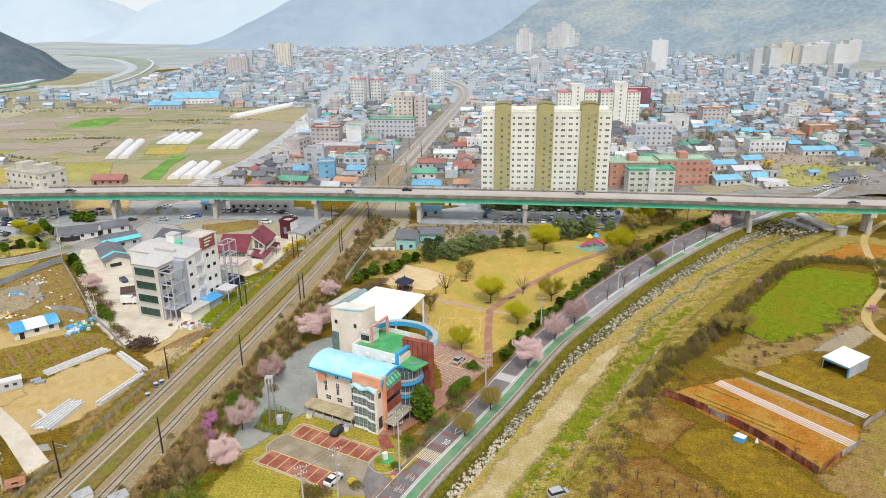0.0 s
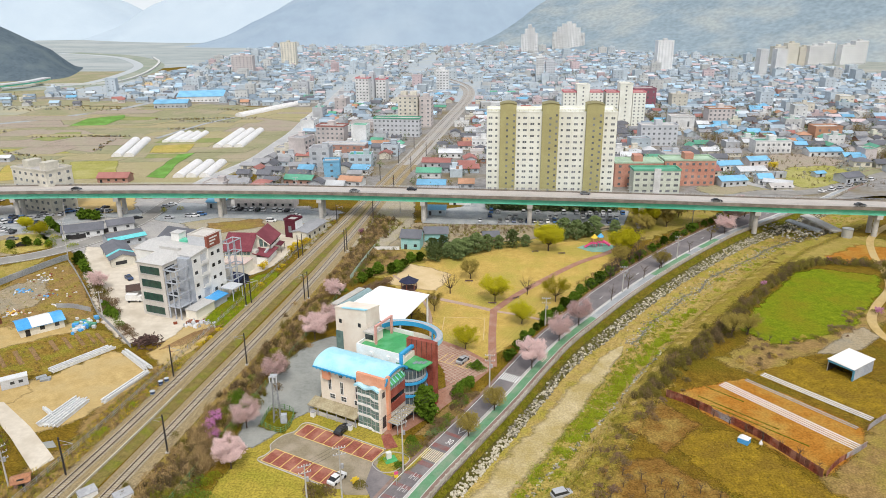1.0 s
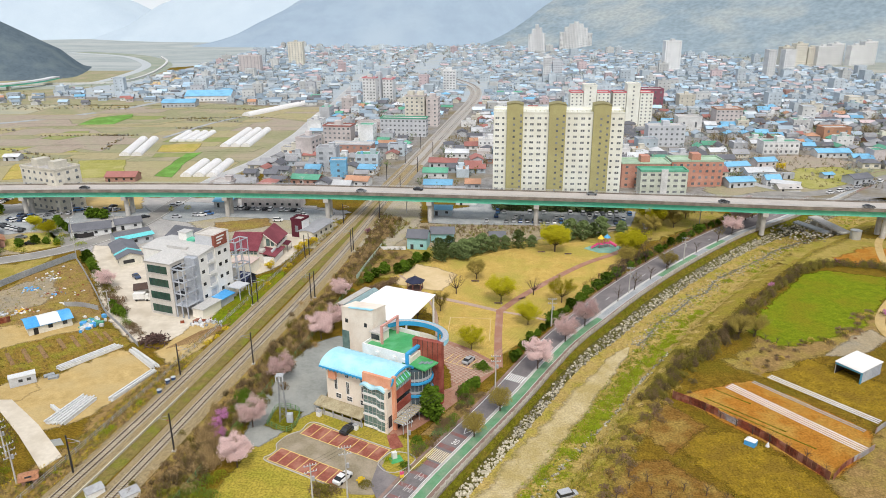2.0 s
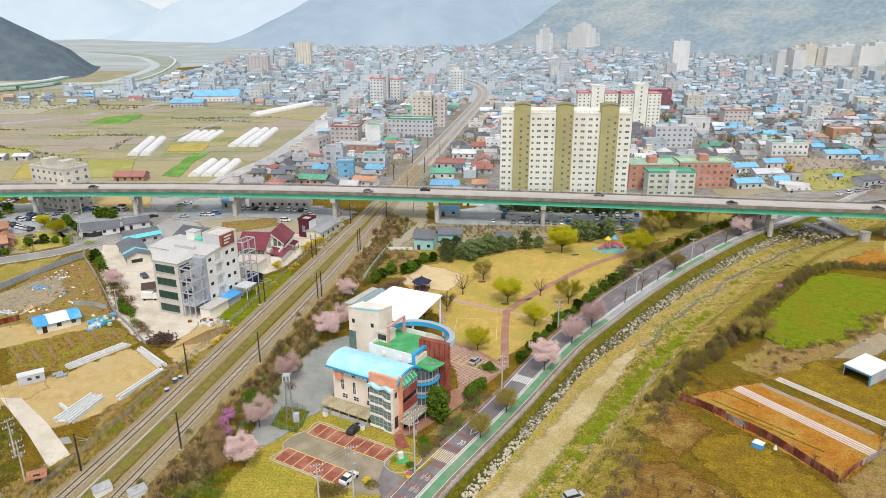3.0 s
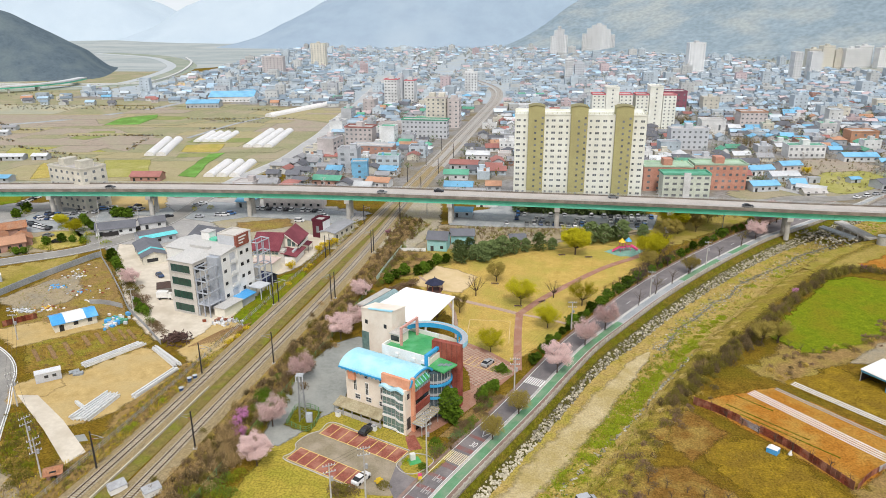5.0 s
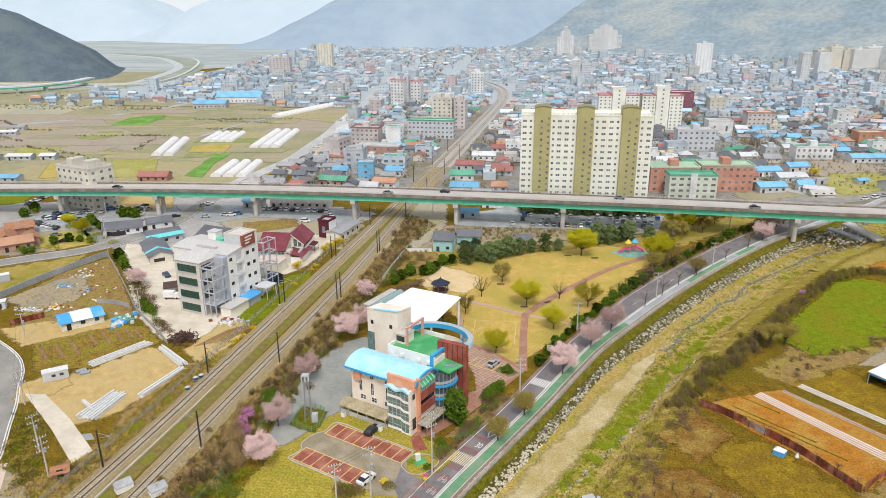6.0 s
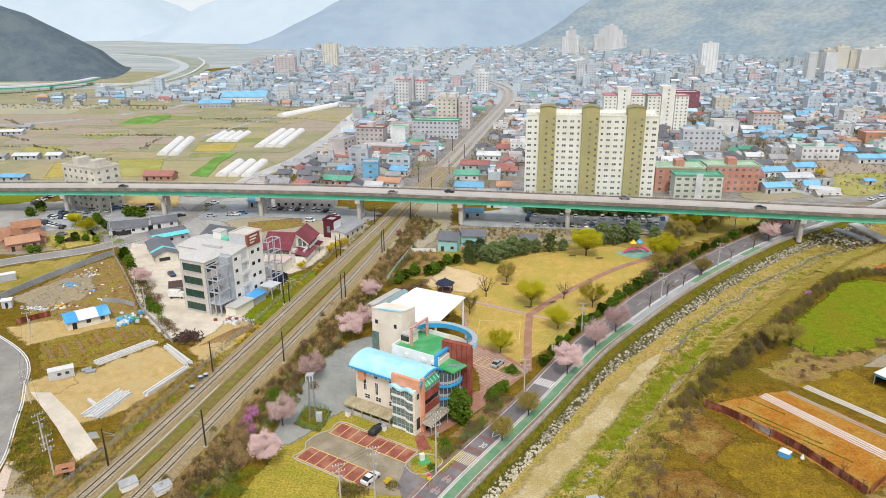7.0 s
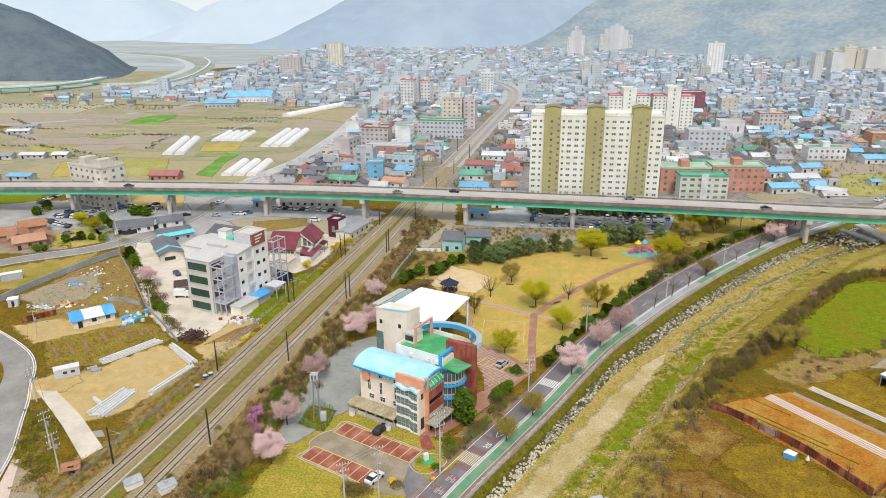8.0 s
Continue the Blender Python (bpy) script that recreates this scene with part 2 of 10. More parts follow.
M = {}
for key, args in dict(
    ground=dict(fade=True, speck=0.28, c1=(0.21, 0.135, 0.016), c2=(0.115, 0.07, 0.009), size=2.4, big=9, c3=(0.13, 0.1, 0.01)),
    brown=dict(fade=True, speck=0.22, c1=(0.31, 0.205, 0.08), c2=(0.2, 0.13, 0.048), size=2.0, big=8, c3=(0.27, 0.21, 0.05)),
    lawn=dict(fade=True, speck=0.2, c1=(0.46, 0.37, 0.12), c2=(0.38, 0.29, 0.08), size=2.5, big=9, c3=(0.33, 0.3, 0.07)),
    lawn_green=dict(fade=True, speck=0.25, c1=(0.29, 0.19, 0.019), c2=(0.17, 0.11, 0.011), size=2.2, big=6, c3=(0.19, 0.12, 0.017)),
    front_lawn=dict(fade=True, speck=0.2, c1=(0.38, 0.3, 0.052), c2=(0.28, 0.225, 0.036), size=2.2, big=5, c3=(0.28, 0.25, 0.035)),
    green=dict(fade=True, speck=0.2, c1=(0.185, 0.225, 0.01), c2=(0.115, 0.155, 0.006), size=2.4, big=12, c3=(0.18, 0.17, 0.011)),
    bank=dict(fade=True, speck=0.3, c1=(0.15, 0.145, 0.012), c2=(0.085, 0.085, 0.007), size=1.6, big=5, c3=(0.17, 0.13, 0.02)),
    sand=dict(fade=True, speck=0.1, c1=(0.51, 0.425, 0.25), c2=(0.43, 0.35, 0.19), size=1.6, big=6, c3=(0.38, 0.3, 0.125)),
    bed=dict(fade=True, speck=0.26, c1=(0.43, 0.32, 0.115), c2=(0.31, 0.225, 0.07), size=1.5, big=6, c3=(0.3, 0.26, 0.045)),
    dirt=dict(fade=True, bump=0.1, speck=-0.01, c1=(0.52, 0.38, 0.17), c2=(0.4, 0.285, 0.115), size=3.0, big=10, c3=(0.46, 0.35, 0.17)),
    orange=dict(fade=True, speck=0.16, c1=(0.4, 0.18, 0.03), c2=(0.31, 0.13, 0.02), size=2.0, big=8, c3=(0.38, 0.225, 0.05)),
    gravelyard=dict(fade=True, speck=0.12, c1=(0.36, 0.3, 0.2), c2=(0.29, 0.23, 0.14), size=2.5, big=8, c3=(0.27, 0.24, 0.18)),
    garden=dict(fade=True, speck=0.25, c1=(0.29, 0.19, 0.04), c2=(0.17, 0.105, 0.022), size=1.6, big=5, c3=(0.23, 0.2, 0.03)),
    asphalt=dict(c1=(0.185, 0.168, 0.17), c2=(0.15, 0.137, 0.139), size=0.9, big=6, c3=(0.225, 0.203, 0.2)),
    lane=dict(fade=True, c1=(0.34, 0.36, 0.37), c2=(0.27, 0.29, 0.3), size=0.5, big=6, c3=(0.4, 0.41, 0.41)),
    concrete=dict(c1=(0.55, 0.53, 0.49), c2=(0.45, 0.43, 0.4), size=1.0, big=6, c3=(0.4, 0.38, 0.35)),
    yard=dict(fade=True, bump=0.08, speck=-0.07, c1=(0.66, 0.6, 0.5), c2=(0.57, 0.51, 0.42), size=1.5, big=8, c3=(0.5, 0.44, 0.35)),
    path=dict(c1=(0.36, 0.19, 0.13), c2=(0.29, 0.145, 0.1), size=0.4, big=4, c3=(0.38, 0.23, 0.17)),
    bike=dict(c1=(0.14, 0.3, 0.165), c2=(0.11, 0.245, 0.13), size=1.6, big=4, c3=(0.2, 0.29, 0.19)),
    walkway=dict(c1=(0.25, 0.165, 0.135), c2=(0.2, 0.135, 0.11), size=0.8, big=3, c3=(0.29, 0.21, 0.175)),
    redpave=dict(c1=(0.31, 0.1, 0.07), c2=(0.22, 0.07, 0.05), size=0.3, big=3, c3=(0.38, 0.17, 0.12)),
    paving=dict(c1=(0.28, 0.235, 0.16), c2=(0.225, 0.19, 0.125), size=0.4, big=4, c3=(0.34, 0.285, 0.21)),
    ballast=dict(speck=0.3, c1=(0.36, 0.285, 0.165), c2=(0.215, 0.168, 0.09), size=0.5, big=5, c3=(0.3, 0.23, 0.12)),
    # same ballast greyed for the far tracks, haze put into its colour
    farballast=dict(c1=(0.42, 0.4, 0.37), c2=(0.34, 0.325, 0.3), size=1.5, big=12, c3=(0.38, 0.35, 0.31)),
    sleeper=dict(c1=(0.47, 0.42, 0.34), c2=(0.37, 0.33, 0.27), size=0.3, vary=0.12),
    rail=dict(c1=(0.13, 0.09, 0.07), c2=(0.08, 0.06, 0.05), size=0.3, rough=0.5, metal=0.5),
    white=dict(speck=0.05, c1=(0.8, 0.8, 0.78), c2=(0.74, 0.74, 0.72), size=0.8, big=6, c3=(0.68, 0.67, 0.64), rough=0.7),
    cream=dict(speck=0.05, c1=(0.8, 0.77, 0.67), c2=(0.76, 0.72, 0.62), size=1.0, big=7, c3=(0.72, 0.68, 0.57), rough=0.8),
    aptwhite=dict(speck=0.05, c1=(0.79, 0.8, 0.73), c2=(0.74, 0.75, 0.68), size=1.5, big=9, c3=(0.69, 0.69, 0.61), rough=0.8, bump=0.1),
    olive=dict(speck=0.05, c1=(0.42, 0.39, 0.19), c2=(0.38, 0.35, 0.17), size=1.5, big=8, c3=(0.36, 0.33, 0.16), rough=0.8, bump=0.1),
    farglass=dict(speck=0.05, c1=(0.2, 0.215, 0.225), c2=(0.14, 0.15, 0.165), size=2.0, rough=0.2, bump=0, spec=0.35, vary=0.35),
    glass=dict(speck=0.05, c1=(0.05, 0.052, 0.055), c2=(0.03, 0.033, 0.036), size=2.0, rough=0.2, bump=0, spec=0.35, vary=0.5),
    greenpaint=dict(speck=0.05, c1=(0.14, 0.56, 0.39), c2=(0.115, 0.5, 0.34), size=2.0, big=8, c3=(0.19, 0.58, 0.43), rough=0.5),
    deck=dict(c1=(0.5, 0.46, 0.43), c2=(0.44, 0.41, 0.38), size=1.0, big=10, c3=(0.42, 0.39, 0.36)),
    parapet=dict(c1=(0.21, 0.18, 0.15), c2=(0.15, 0.13, 0.11), size=0.9, big=4, c3=(0.27, 0.24, 0.2)),
    rock=dict(c1=(0.54, 0.5, 0.4), c2=(0.24, 0.215, 0.155), size=0.6, bump=0.6),
    steel=dict(c1=(0.6, 0.61, 0.62), c2=(0.5, 0.51, 0.52), size=0.4, rough=0.45, metal=0.6),
    dark=dict(c1=(0.05, 0.045, 0.045), c2=(0.03, 0.03, 0.03), size=0.4, rough=0.6),
    line=dict(speck=0.05, c1=(0.78, 0.78, 0.76), c2=(0.6, 0.6, 0.58), size=0.25, rough=0.7),
    yellowline=dict(c1=(0.75, 0.55, 0.14), c2=(0.62, 0.47, 0.2), size=0.25, rough=0.7),
).items():
    M[key] = mat(key, **args)
M["bankedge"] = mat("bankedge", (0.3, 0.225, 0.05), (0.2, 0.148, 0.03), size=1.8, big=6, c3=(0.24, 0.2, 0.028), speck=0.28, fade=True)
M["grassland"] = mat("grassland", (0.37, 0.29, 0.085), (0.27, 0.205, 0.055), size=2.5, big=9, c3=(0.24, 0.21, 0.035), speck=0.16, fade=True)
islands(M["rock"], 0.25, 1.35)


# ---- lines of the plan ----
FENCE = Curve([(-71.1, 10.7), (-33.1, 70.7), (-19.1, 93.7), (-10.2, 112.6), (-6.3, 120.4), (5.2, 143.0), (13.3, 160.2), (21.3, 176.0), (30.8, 191.1), (41.6, 207.9), (53.7, 225.2), (67.0, 242.7), (81.5, 260.6), (97.3, 278.5), (113.0, 292.8), (150.0, 328.0), (214.2, 390.0), (329.3, 468.0)], 1.5)
TRACK_L = Curve([(-92, 40), (-82.7, 110), (-78.6, 150), (-73.8, 203), (-65.8, 286), (-61, 350), (-54, 440), (-44, 584), (-37, 690), (-37, 760), (-46, 820), (-72, 890), (-120, 960)], 2.0)
TRACK_R = Curve([(-80, 40), (-72.6, 110), (-69.2, 145), (-65.8, 178), (-62.8, 210), (-60, 250), (-57, 312), (-54, 360), (-48, 440), (-38, 584), (-31, 690), (-31, 766), (-40, 830), (-67, 902), (-115, 975)], 2.0)
BRIDGE = Curve([(-520, 240), (-400, 262), (-232, 284), (-170, 290), (-124, 292.3), (-78, 292.5), (-32, 291), (12, 289), (51, 287), (86, 284.5), (119, 282), (141, 281), (260, 274), (420, 268)], 3.0)
WEST_ROAD = Curve([(-290, 150), (-215, 203), (-191, 223), (-172, 237), (-161, 256), (-156, 280), (-157, 318), (-156.5, 357), (-152.4, 382.7), (-148.4, 415), (-150, 462), (-151.5, 507), (-160, 592), (-163.5, 665), (-172.5, 756), (-190, 950)], 4.0)


def toe(s):
    """How far from the rail the near bank reaches the river's bed."""
    return np.interp(s, [100, 160, 172, 185, 200, 240, 290, 320, 420], [3.3, 3.1, 3.0, 3.6, 4.6, 5.0, 5.5, 6.1, 6.4])


def channel(d, s):
    """Height of the river's cross-section at a distance right of the road's rail."""
    k = toe(s)
    f = np.interp(d / k, [0.0, 0.1, 0.5, 1.0], [0.0, -0.1, -1.1, -3.0])
    return np.where(d < k, f, np.interp(d, [3.0, 11, 15, 18.5, 21, 25], [-3.02, -3.2, -3.3, -3.0, -1.2, 0.0]))


def ground_z(x, y):
    x, y = np.atleast_1d(np.asarray(x, float)), np.atleast_1d(np.asarray(y, float))
    s, d = FENCE.near(x, y)
    return np.where((d > 0) & (d < 25) & (s < FENCE.length - 3), channel(d, s), 0.0)


# ---- ground: one sheet to the horizon, lower where the river's bed lies on it ----
def axis(a, b, lo, hi, fine):
    inner = np.arange(lo, hi + 0.1, fine)
    left, right = lo - np.cumsum(fine * 1.25 ** np.arange(1, 60)), hi + np.cumsum(fine * 1.25 ** np.arange(1, 60))
    return np.concatenate([left[left > a][::-1], inner, right[right < b]])


gx, gy = axis(-4200, 4200, -130, 170, 2.5), axis(-1500, 4600, 40, 400, 2.5)
X, Y = np.meshgrid(gx, gy)
Z = np.zeros(X.shape)
nearby = (np.abs(X) < 360) & (Y > 0) & (Y < 520)
ss, dd = FENCE.near(X[nearby], Y[nearby])
Z[nearby] = np.where((dd > 0.8) & (dd < 25.5), np.minimum(channel(dd, ss) - 1.5, -1.6), 0.0)
g = Geo()
w = len(gx)
g.v = list(zip(X.ravel().tolist(), Y.ravel().tolist(), Z.ravel().tolist()))
g.f = [(j * w + i, j * w + i + 1, (j + 1) * w + i + 1, (j + 1) * w + i) for j in range(len(gy) - 1) for i in range(w - 1)]
tagged(part("ground", g, M["ground"]), "dry yellow and green grassland of a valley", "ground", kind="structure")

# ---- river ----
cut = [-0.4, 0.3, 0.9, 1.6, 2.3, 3.0, 3.8, 4.6, 5.4, 6.4, 8, 9.5, 11, 12.5, 14, 15.5, 17, 18, 19, 20, 21, 22, 23.5, 25.5]


def river_sheet(name, d0, d1, material, label, category, lift=0.0, rough=0.12, s1=1e9):
    ds = [d for d in cut if d0 <= d <= d1]
    ss = np.arange(0, min(FENCE.length, s1), 1.5)
    geo, n = Geo(), len(ds)
    rows = []
    for s in ss:
        for d in ds:
            x, y, _ = FENCE.at(s, d)
            k = noise.noise((x * 0.35, y * 0.35, 3.0)) * rough
            rows.append((x, y, float(channel(d, s)) + lift + (k if 0.5 < d < 24 else 0)))
    geo.add(rows, [(i * n + j, i * n + j + 1, (i + 1) * n + j + 1, (i + 1) * n + j) for i in range(len(ss) - 1) for j in range(n - 1)])
    return tagged(part(name, geo, material, smooth=True), label, category, kind="structure")


river_sheet("bank_grass", -0.4, 3.0, M["bank"], "grassy river bank below the road", "river bank", 0.02)
river_sheet("riverbed", 3.0, 17, M["bed"], "dry river bed of sand and grass", "river bed", 0.02, 0.3)
river_sheet("bank_far", 17, 25.5, M["bed"], "dry river bank of reeds and bushes", "river bank", 0.02, 0.4)

# ---- the road beside the river ----
def lane_strip(name, d0, d1, z0, z1, material, label, category="road", s0=0.0, s1=1e9):
    return tagged(part(name, FENCE.beam(d0, d1, z0, z1, s0, s1, 2.0), material), label, category, kind="structure")


def road_edge(q):
    """How far left of the rail the road reaches; it widens up the valley."""
    return float(np.interp(q, [100, 145, 170, 195, 225, 280, 420], [-9.0, -9.1, -9.6, -10.2, -11.9, -12.6, -12.6]))


def edge_strip(name, a, b, z0, z1, material, label, category, right=None):
    """A strip that follows the road's left edge, from a to b beside it, or to a fixed line."""
    gg, rows = Geo(), []
    ss = np.arange(0.0, FENCE.length, 2.0)
    for q in ss:
        e = road_edge(q)
        d0, d1 = e + a, (e + b if right is None else right)
        rows += [(*FENCE.at(q, d)[:2], z) for d, z in ((d0, z0), (d0, z1), (d1, z1), (d1, z0))]
    gg.add(rows, [(i * 4 + j, i * 4 + j + 1, i * 4 + j + 5, i * 4 + j + 4) for i in range(len(ss) - 1) for j in range(3)])
    return tagged(part(name, gg, material), label, category, kind="structure")


edge_strip("road", 0, 0, -0.2, 0.04, M["asphalt"], "two-lane asphalt road beside the river", "road", -4.4)
lane_strip("kerb", -4.4, -4.0, -0.2, 0.16, M["concrete"], "concrete kerb strip between road and bicycle path", "kerb")
for s0, s1, key in ((0, 208, "bike"), (208, 252, "lane"), (252, 280, "bike"), (280, 290, "lane"), (290, 304, "bike"), (304, 1000, "lane")):
    lane_strip("bicycle_path", -4.0, -1.7, -0.2, 0.12, M[key], "worn green bicycle path" if key == "bike" else "faded grey bicycle path", "path", s0, s1)
lane_strip("footpath", -1.7, -0.1, -0.2, 0.12, M["walkway"], "reddish block footpath beside the river", "pavement")
edge_strip("pavement", -0.7, 0, -0.2, 0.14, M["walkway"], "narrow concrete pavement beside the road", "pavement")

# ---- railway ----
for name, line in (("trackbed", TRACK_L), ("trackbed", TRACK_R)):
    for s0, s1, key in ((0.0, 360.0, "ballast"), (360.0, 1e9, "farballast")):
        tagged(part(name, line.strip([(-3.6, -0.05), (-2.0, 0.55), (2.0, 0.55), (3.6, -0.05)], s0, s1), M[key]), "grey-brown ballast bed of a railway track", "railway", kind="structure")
    track = thing("railway_track", "rusty steel rails on pale concrete sleepers", "railway track", "the two tracks", "structure")
    for d in (-0.75, 0.68):
        part("rail", line.beam(d, d + 0.09, 0.68, 0.86, step=3.0), M["rail"], track)
    near_geo = Geo().box(-1.25, 1.25, -0.13, 0.13, 0.5, 0.7).mesh("sleeper")
    rest = Geo()
    s = 40.0
    for i in range(620):
        x, y, a = line.at(s)
        if i < 270:
            part("sleeper", near_geo, M["sleeper"], track).matrix_basis = put(x, y, a - 90)
        else:
            rest.box(-1.25, 1.25, -0.13, 0.13, 0.5, 0.7, put(x, y, a - 90))
        s += 0.64
    tagged(part("sleepers", rest, M["sleeper"], track), kind="stuff")

# ---- viaduct ----
viaduct = thing("viaduct", "road viaduct with green steel girders on concrete piers", "bridge", kind="structure")
part("deck", BRIDGE.beam(-5.4, 5.4, 11.9, 12.3, step=4), M["deck"], viaduct, "pale concrete road deck")
part("deck_slab", BRIDGE.beam(-5.9, 5.9, 11.5, 11.9, step=4), M["parapet"], viaduct)
for d in (-5.9, 5.45):
    part("parapet", BRIDGE.beam(d, d + 0.45, 11.905, 12.8, step=4), M["parapet"], viaduct, "weathered concrete parapet")
for d in (-4.6, 3.9):
    part("girder", BRIDGE.beam(d, d + 0.7, 9.3, 11.5, step=4), M["greenpaint"], viaduct, "green painted steel girder")
for d in (-4.8, 3.7):
    part("flange", BRIDGE.beam(d, d + 1.1, 9.2, 9.3, step=4), M["greenpaint"], viaduct)
for d in (-5.75, 5.6):
    for z in (13.05, 13.4):
        part("rail_bar", BRIDGE.beam(d, d + 0.1, z, z + 0.09, step=6), M["steel"], viaduct, "thin steel railing")
s0 = BRIDGE.side(-32, 291)[0]
for k in range(-9, 9):
    x, y, a = BRIDGE.at(s0 + k * 45.4)
    pier = part("pier", Geo(put(x, y, a)).cyl((0, -2.6, -0.5), (0, -2.6, 7.6), 1.0, n=14).cyl((0, 2.6, -0.5), (0, 2.6, 7.6), 1.0, n=14)
                .prism([(-1.1, -5), (1.1, -5), (1.1, 5), (-1.1, 5)], 7.6, 9.2), M["concrete"], viaduct, "pale concrete twin-column pier")
rail_post = Geo().box(-0.06, 0.06, -0.06, 0.06, 12.8, 13.45).mesh("rail_post")
for k in range(-13, 22):
    for d in (-5.7, 5.65):
        x, y, a = BRIDGE.at(s0 + k * 12.0 + 1, d)
        part("rail_post", rail_post, M["steel"], viaduct).matrix_basis = put(x, y, a)
stiff = Geo().box(-0.06, 0.06, -0.14, 0.14, 9.3, 11.5).mesh("stiffener")
for k in range(-60, 90):
    x, y, a = BRIDGE.at(s0 + k * 4.54 + 2.2, 4.62)
    part("stiffener", stiff, M["greenpaint"], viaduct).matrix_basis = put(x, y, a)

# ---- hills round the valley, distance haze mixed into their colours ----
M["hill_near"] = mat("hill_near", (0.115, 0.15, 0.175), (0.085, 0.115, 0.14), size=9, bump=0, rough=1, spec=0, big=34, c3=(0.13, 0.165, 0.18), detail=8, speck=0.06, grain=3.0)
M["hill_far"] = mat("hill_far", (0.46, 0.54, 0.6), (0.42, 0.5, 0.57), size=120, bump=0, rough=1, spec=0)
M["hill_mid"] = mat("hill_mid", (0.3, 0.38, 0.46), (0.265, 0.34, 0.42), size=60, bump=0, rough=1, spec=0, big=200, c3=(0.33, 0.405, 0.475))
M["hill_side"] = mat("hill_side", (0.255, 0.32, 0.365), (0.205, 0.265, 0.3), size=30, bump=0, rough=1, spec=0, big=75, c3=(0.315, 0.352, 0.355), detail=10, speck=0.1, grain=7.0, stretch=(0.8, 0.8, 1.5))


def ridge(name, line, depth, height, material, label, seed, n=25, sharp=1.15):
    """A hill: a rounded ridge over a line on the plan, with spurs; heights are given along the line."""
    c = Curve(line, 24.0)
    stops = [c.side(*q)[0] for q in line]
    geo, rows = Geo(), []
    for s in c.s:
        h = np.interp(s, stops, height)
        for j in range(n):
            u = j / (n - 1)
            x, y, _ = c.at(s, (0.5 - u) * 2 * depth)
            f = math.sin(math.pi * u) ** sharp
            spur = noise.fractal((x * 0.004 + seed, y * 0.004, seed), 1.0, 2.0, 5)
            rows.append((x, y, f * h * (1 + 0.22 * spur) - 1.5))
    geo.add(rows, [(i * n + j, i * n + j + 1, (i + 1) * n + j + 1, (i + 1) * n + j) for i in range(len(c.s) - 1) for j in range(n - 1)])
    return tagged(part(name, geo, material, smooth=True), label, "hill", kind="structure")


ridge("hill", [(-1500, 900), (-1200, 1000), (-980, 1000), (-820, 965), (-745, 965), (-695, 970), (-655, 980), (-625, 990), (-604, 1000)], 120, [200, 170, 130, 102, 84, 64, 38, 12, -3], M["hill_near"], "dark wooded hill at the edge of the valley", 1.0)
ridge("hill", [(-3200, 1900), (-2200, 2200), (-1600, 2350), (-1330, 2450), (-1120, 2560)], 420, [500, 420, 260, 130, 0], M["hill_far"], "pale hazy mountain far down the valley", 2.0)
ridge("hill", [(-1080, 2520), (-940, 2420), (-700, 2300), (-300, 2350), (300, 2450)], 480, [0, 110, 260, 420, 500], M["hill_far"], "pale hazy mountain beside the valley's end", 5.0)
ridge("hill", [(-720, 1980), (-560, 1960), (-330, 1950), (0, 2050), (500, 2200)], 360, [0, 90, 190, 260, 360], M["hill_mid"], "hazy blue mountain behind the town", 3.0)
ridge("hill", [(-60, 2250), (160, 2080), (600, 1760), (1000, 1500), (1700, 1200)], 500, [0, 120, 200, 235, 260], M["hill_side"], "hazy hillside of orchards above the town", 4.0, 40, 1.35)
# added sheet that glows, standing in for white haze beyond the hills
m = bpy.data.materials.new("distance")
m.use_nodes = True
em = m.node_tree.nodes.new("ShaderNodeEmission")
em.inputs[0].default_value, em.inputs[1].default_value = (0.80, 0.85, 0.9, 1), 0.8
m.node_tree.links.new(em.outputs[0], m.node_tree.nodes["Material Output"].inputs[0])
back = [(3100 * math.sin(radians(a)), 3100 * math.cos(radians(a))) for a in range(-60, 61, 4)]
tagged(part("backdrop", Geo().add([(x, y, z) for z in (0, 260) for x, y in back], [(i, i + 1, i + 32, i + 31) for i in range(30)]), m), "glowing white sheet for haze at the valley's end", "backdrop", kind="structure")

# field colours washed towards the grey of distance haze
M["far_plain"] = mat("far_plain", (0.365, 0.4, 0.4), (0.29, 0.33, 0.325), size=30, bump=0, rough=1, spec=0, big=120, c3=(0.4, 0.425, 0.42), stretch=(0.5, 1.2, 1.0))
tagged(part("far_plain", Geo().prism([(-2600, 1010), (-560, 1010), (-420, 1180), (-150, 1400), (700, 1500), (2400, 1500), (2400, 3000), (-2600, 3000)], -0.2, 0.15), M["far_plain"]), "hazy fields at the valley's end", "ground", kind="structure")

# dull field green greyed, with haze put into the colour
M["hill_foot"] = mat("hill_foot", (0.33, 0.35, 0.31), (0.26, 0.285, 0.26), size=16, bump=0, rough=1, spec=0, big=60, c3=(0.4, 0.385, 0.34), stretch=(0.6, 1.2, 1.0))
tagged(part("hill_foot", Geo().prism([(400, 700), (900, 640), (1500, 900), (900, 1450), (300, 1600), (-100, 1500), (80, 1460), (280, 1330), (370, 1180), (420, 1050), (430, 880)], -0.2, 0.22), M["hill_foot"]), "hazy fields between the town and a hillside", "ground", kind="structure")

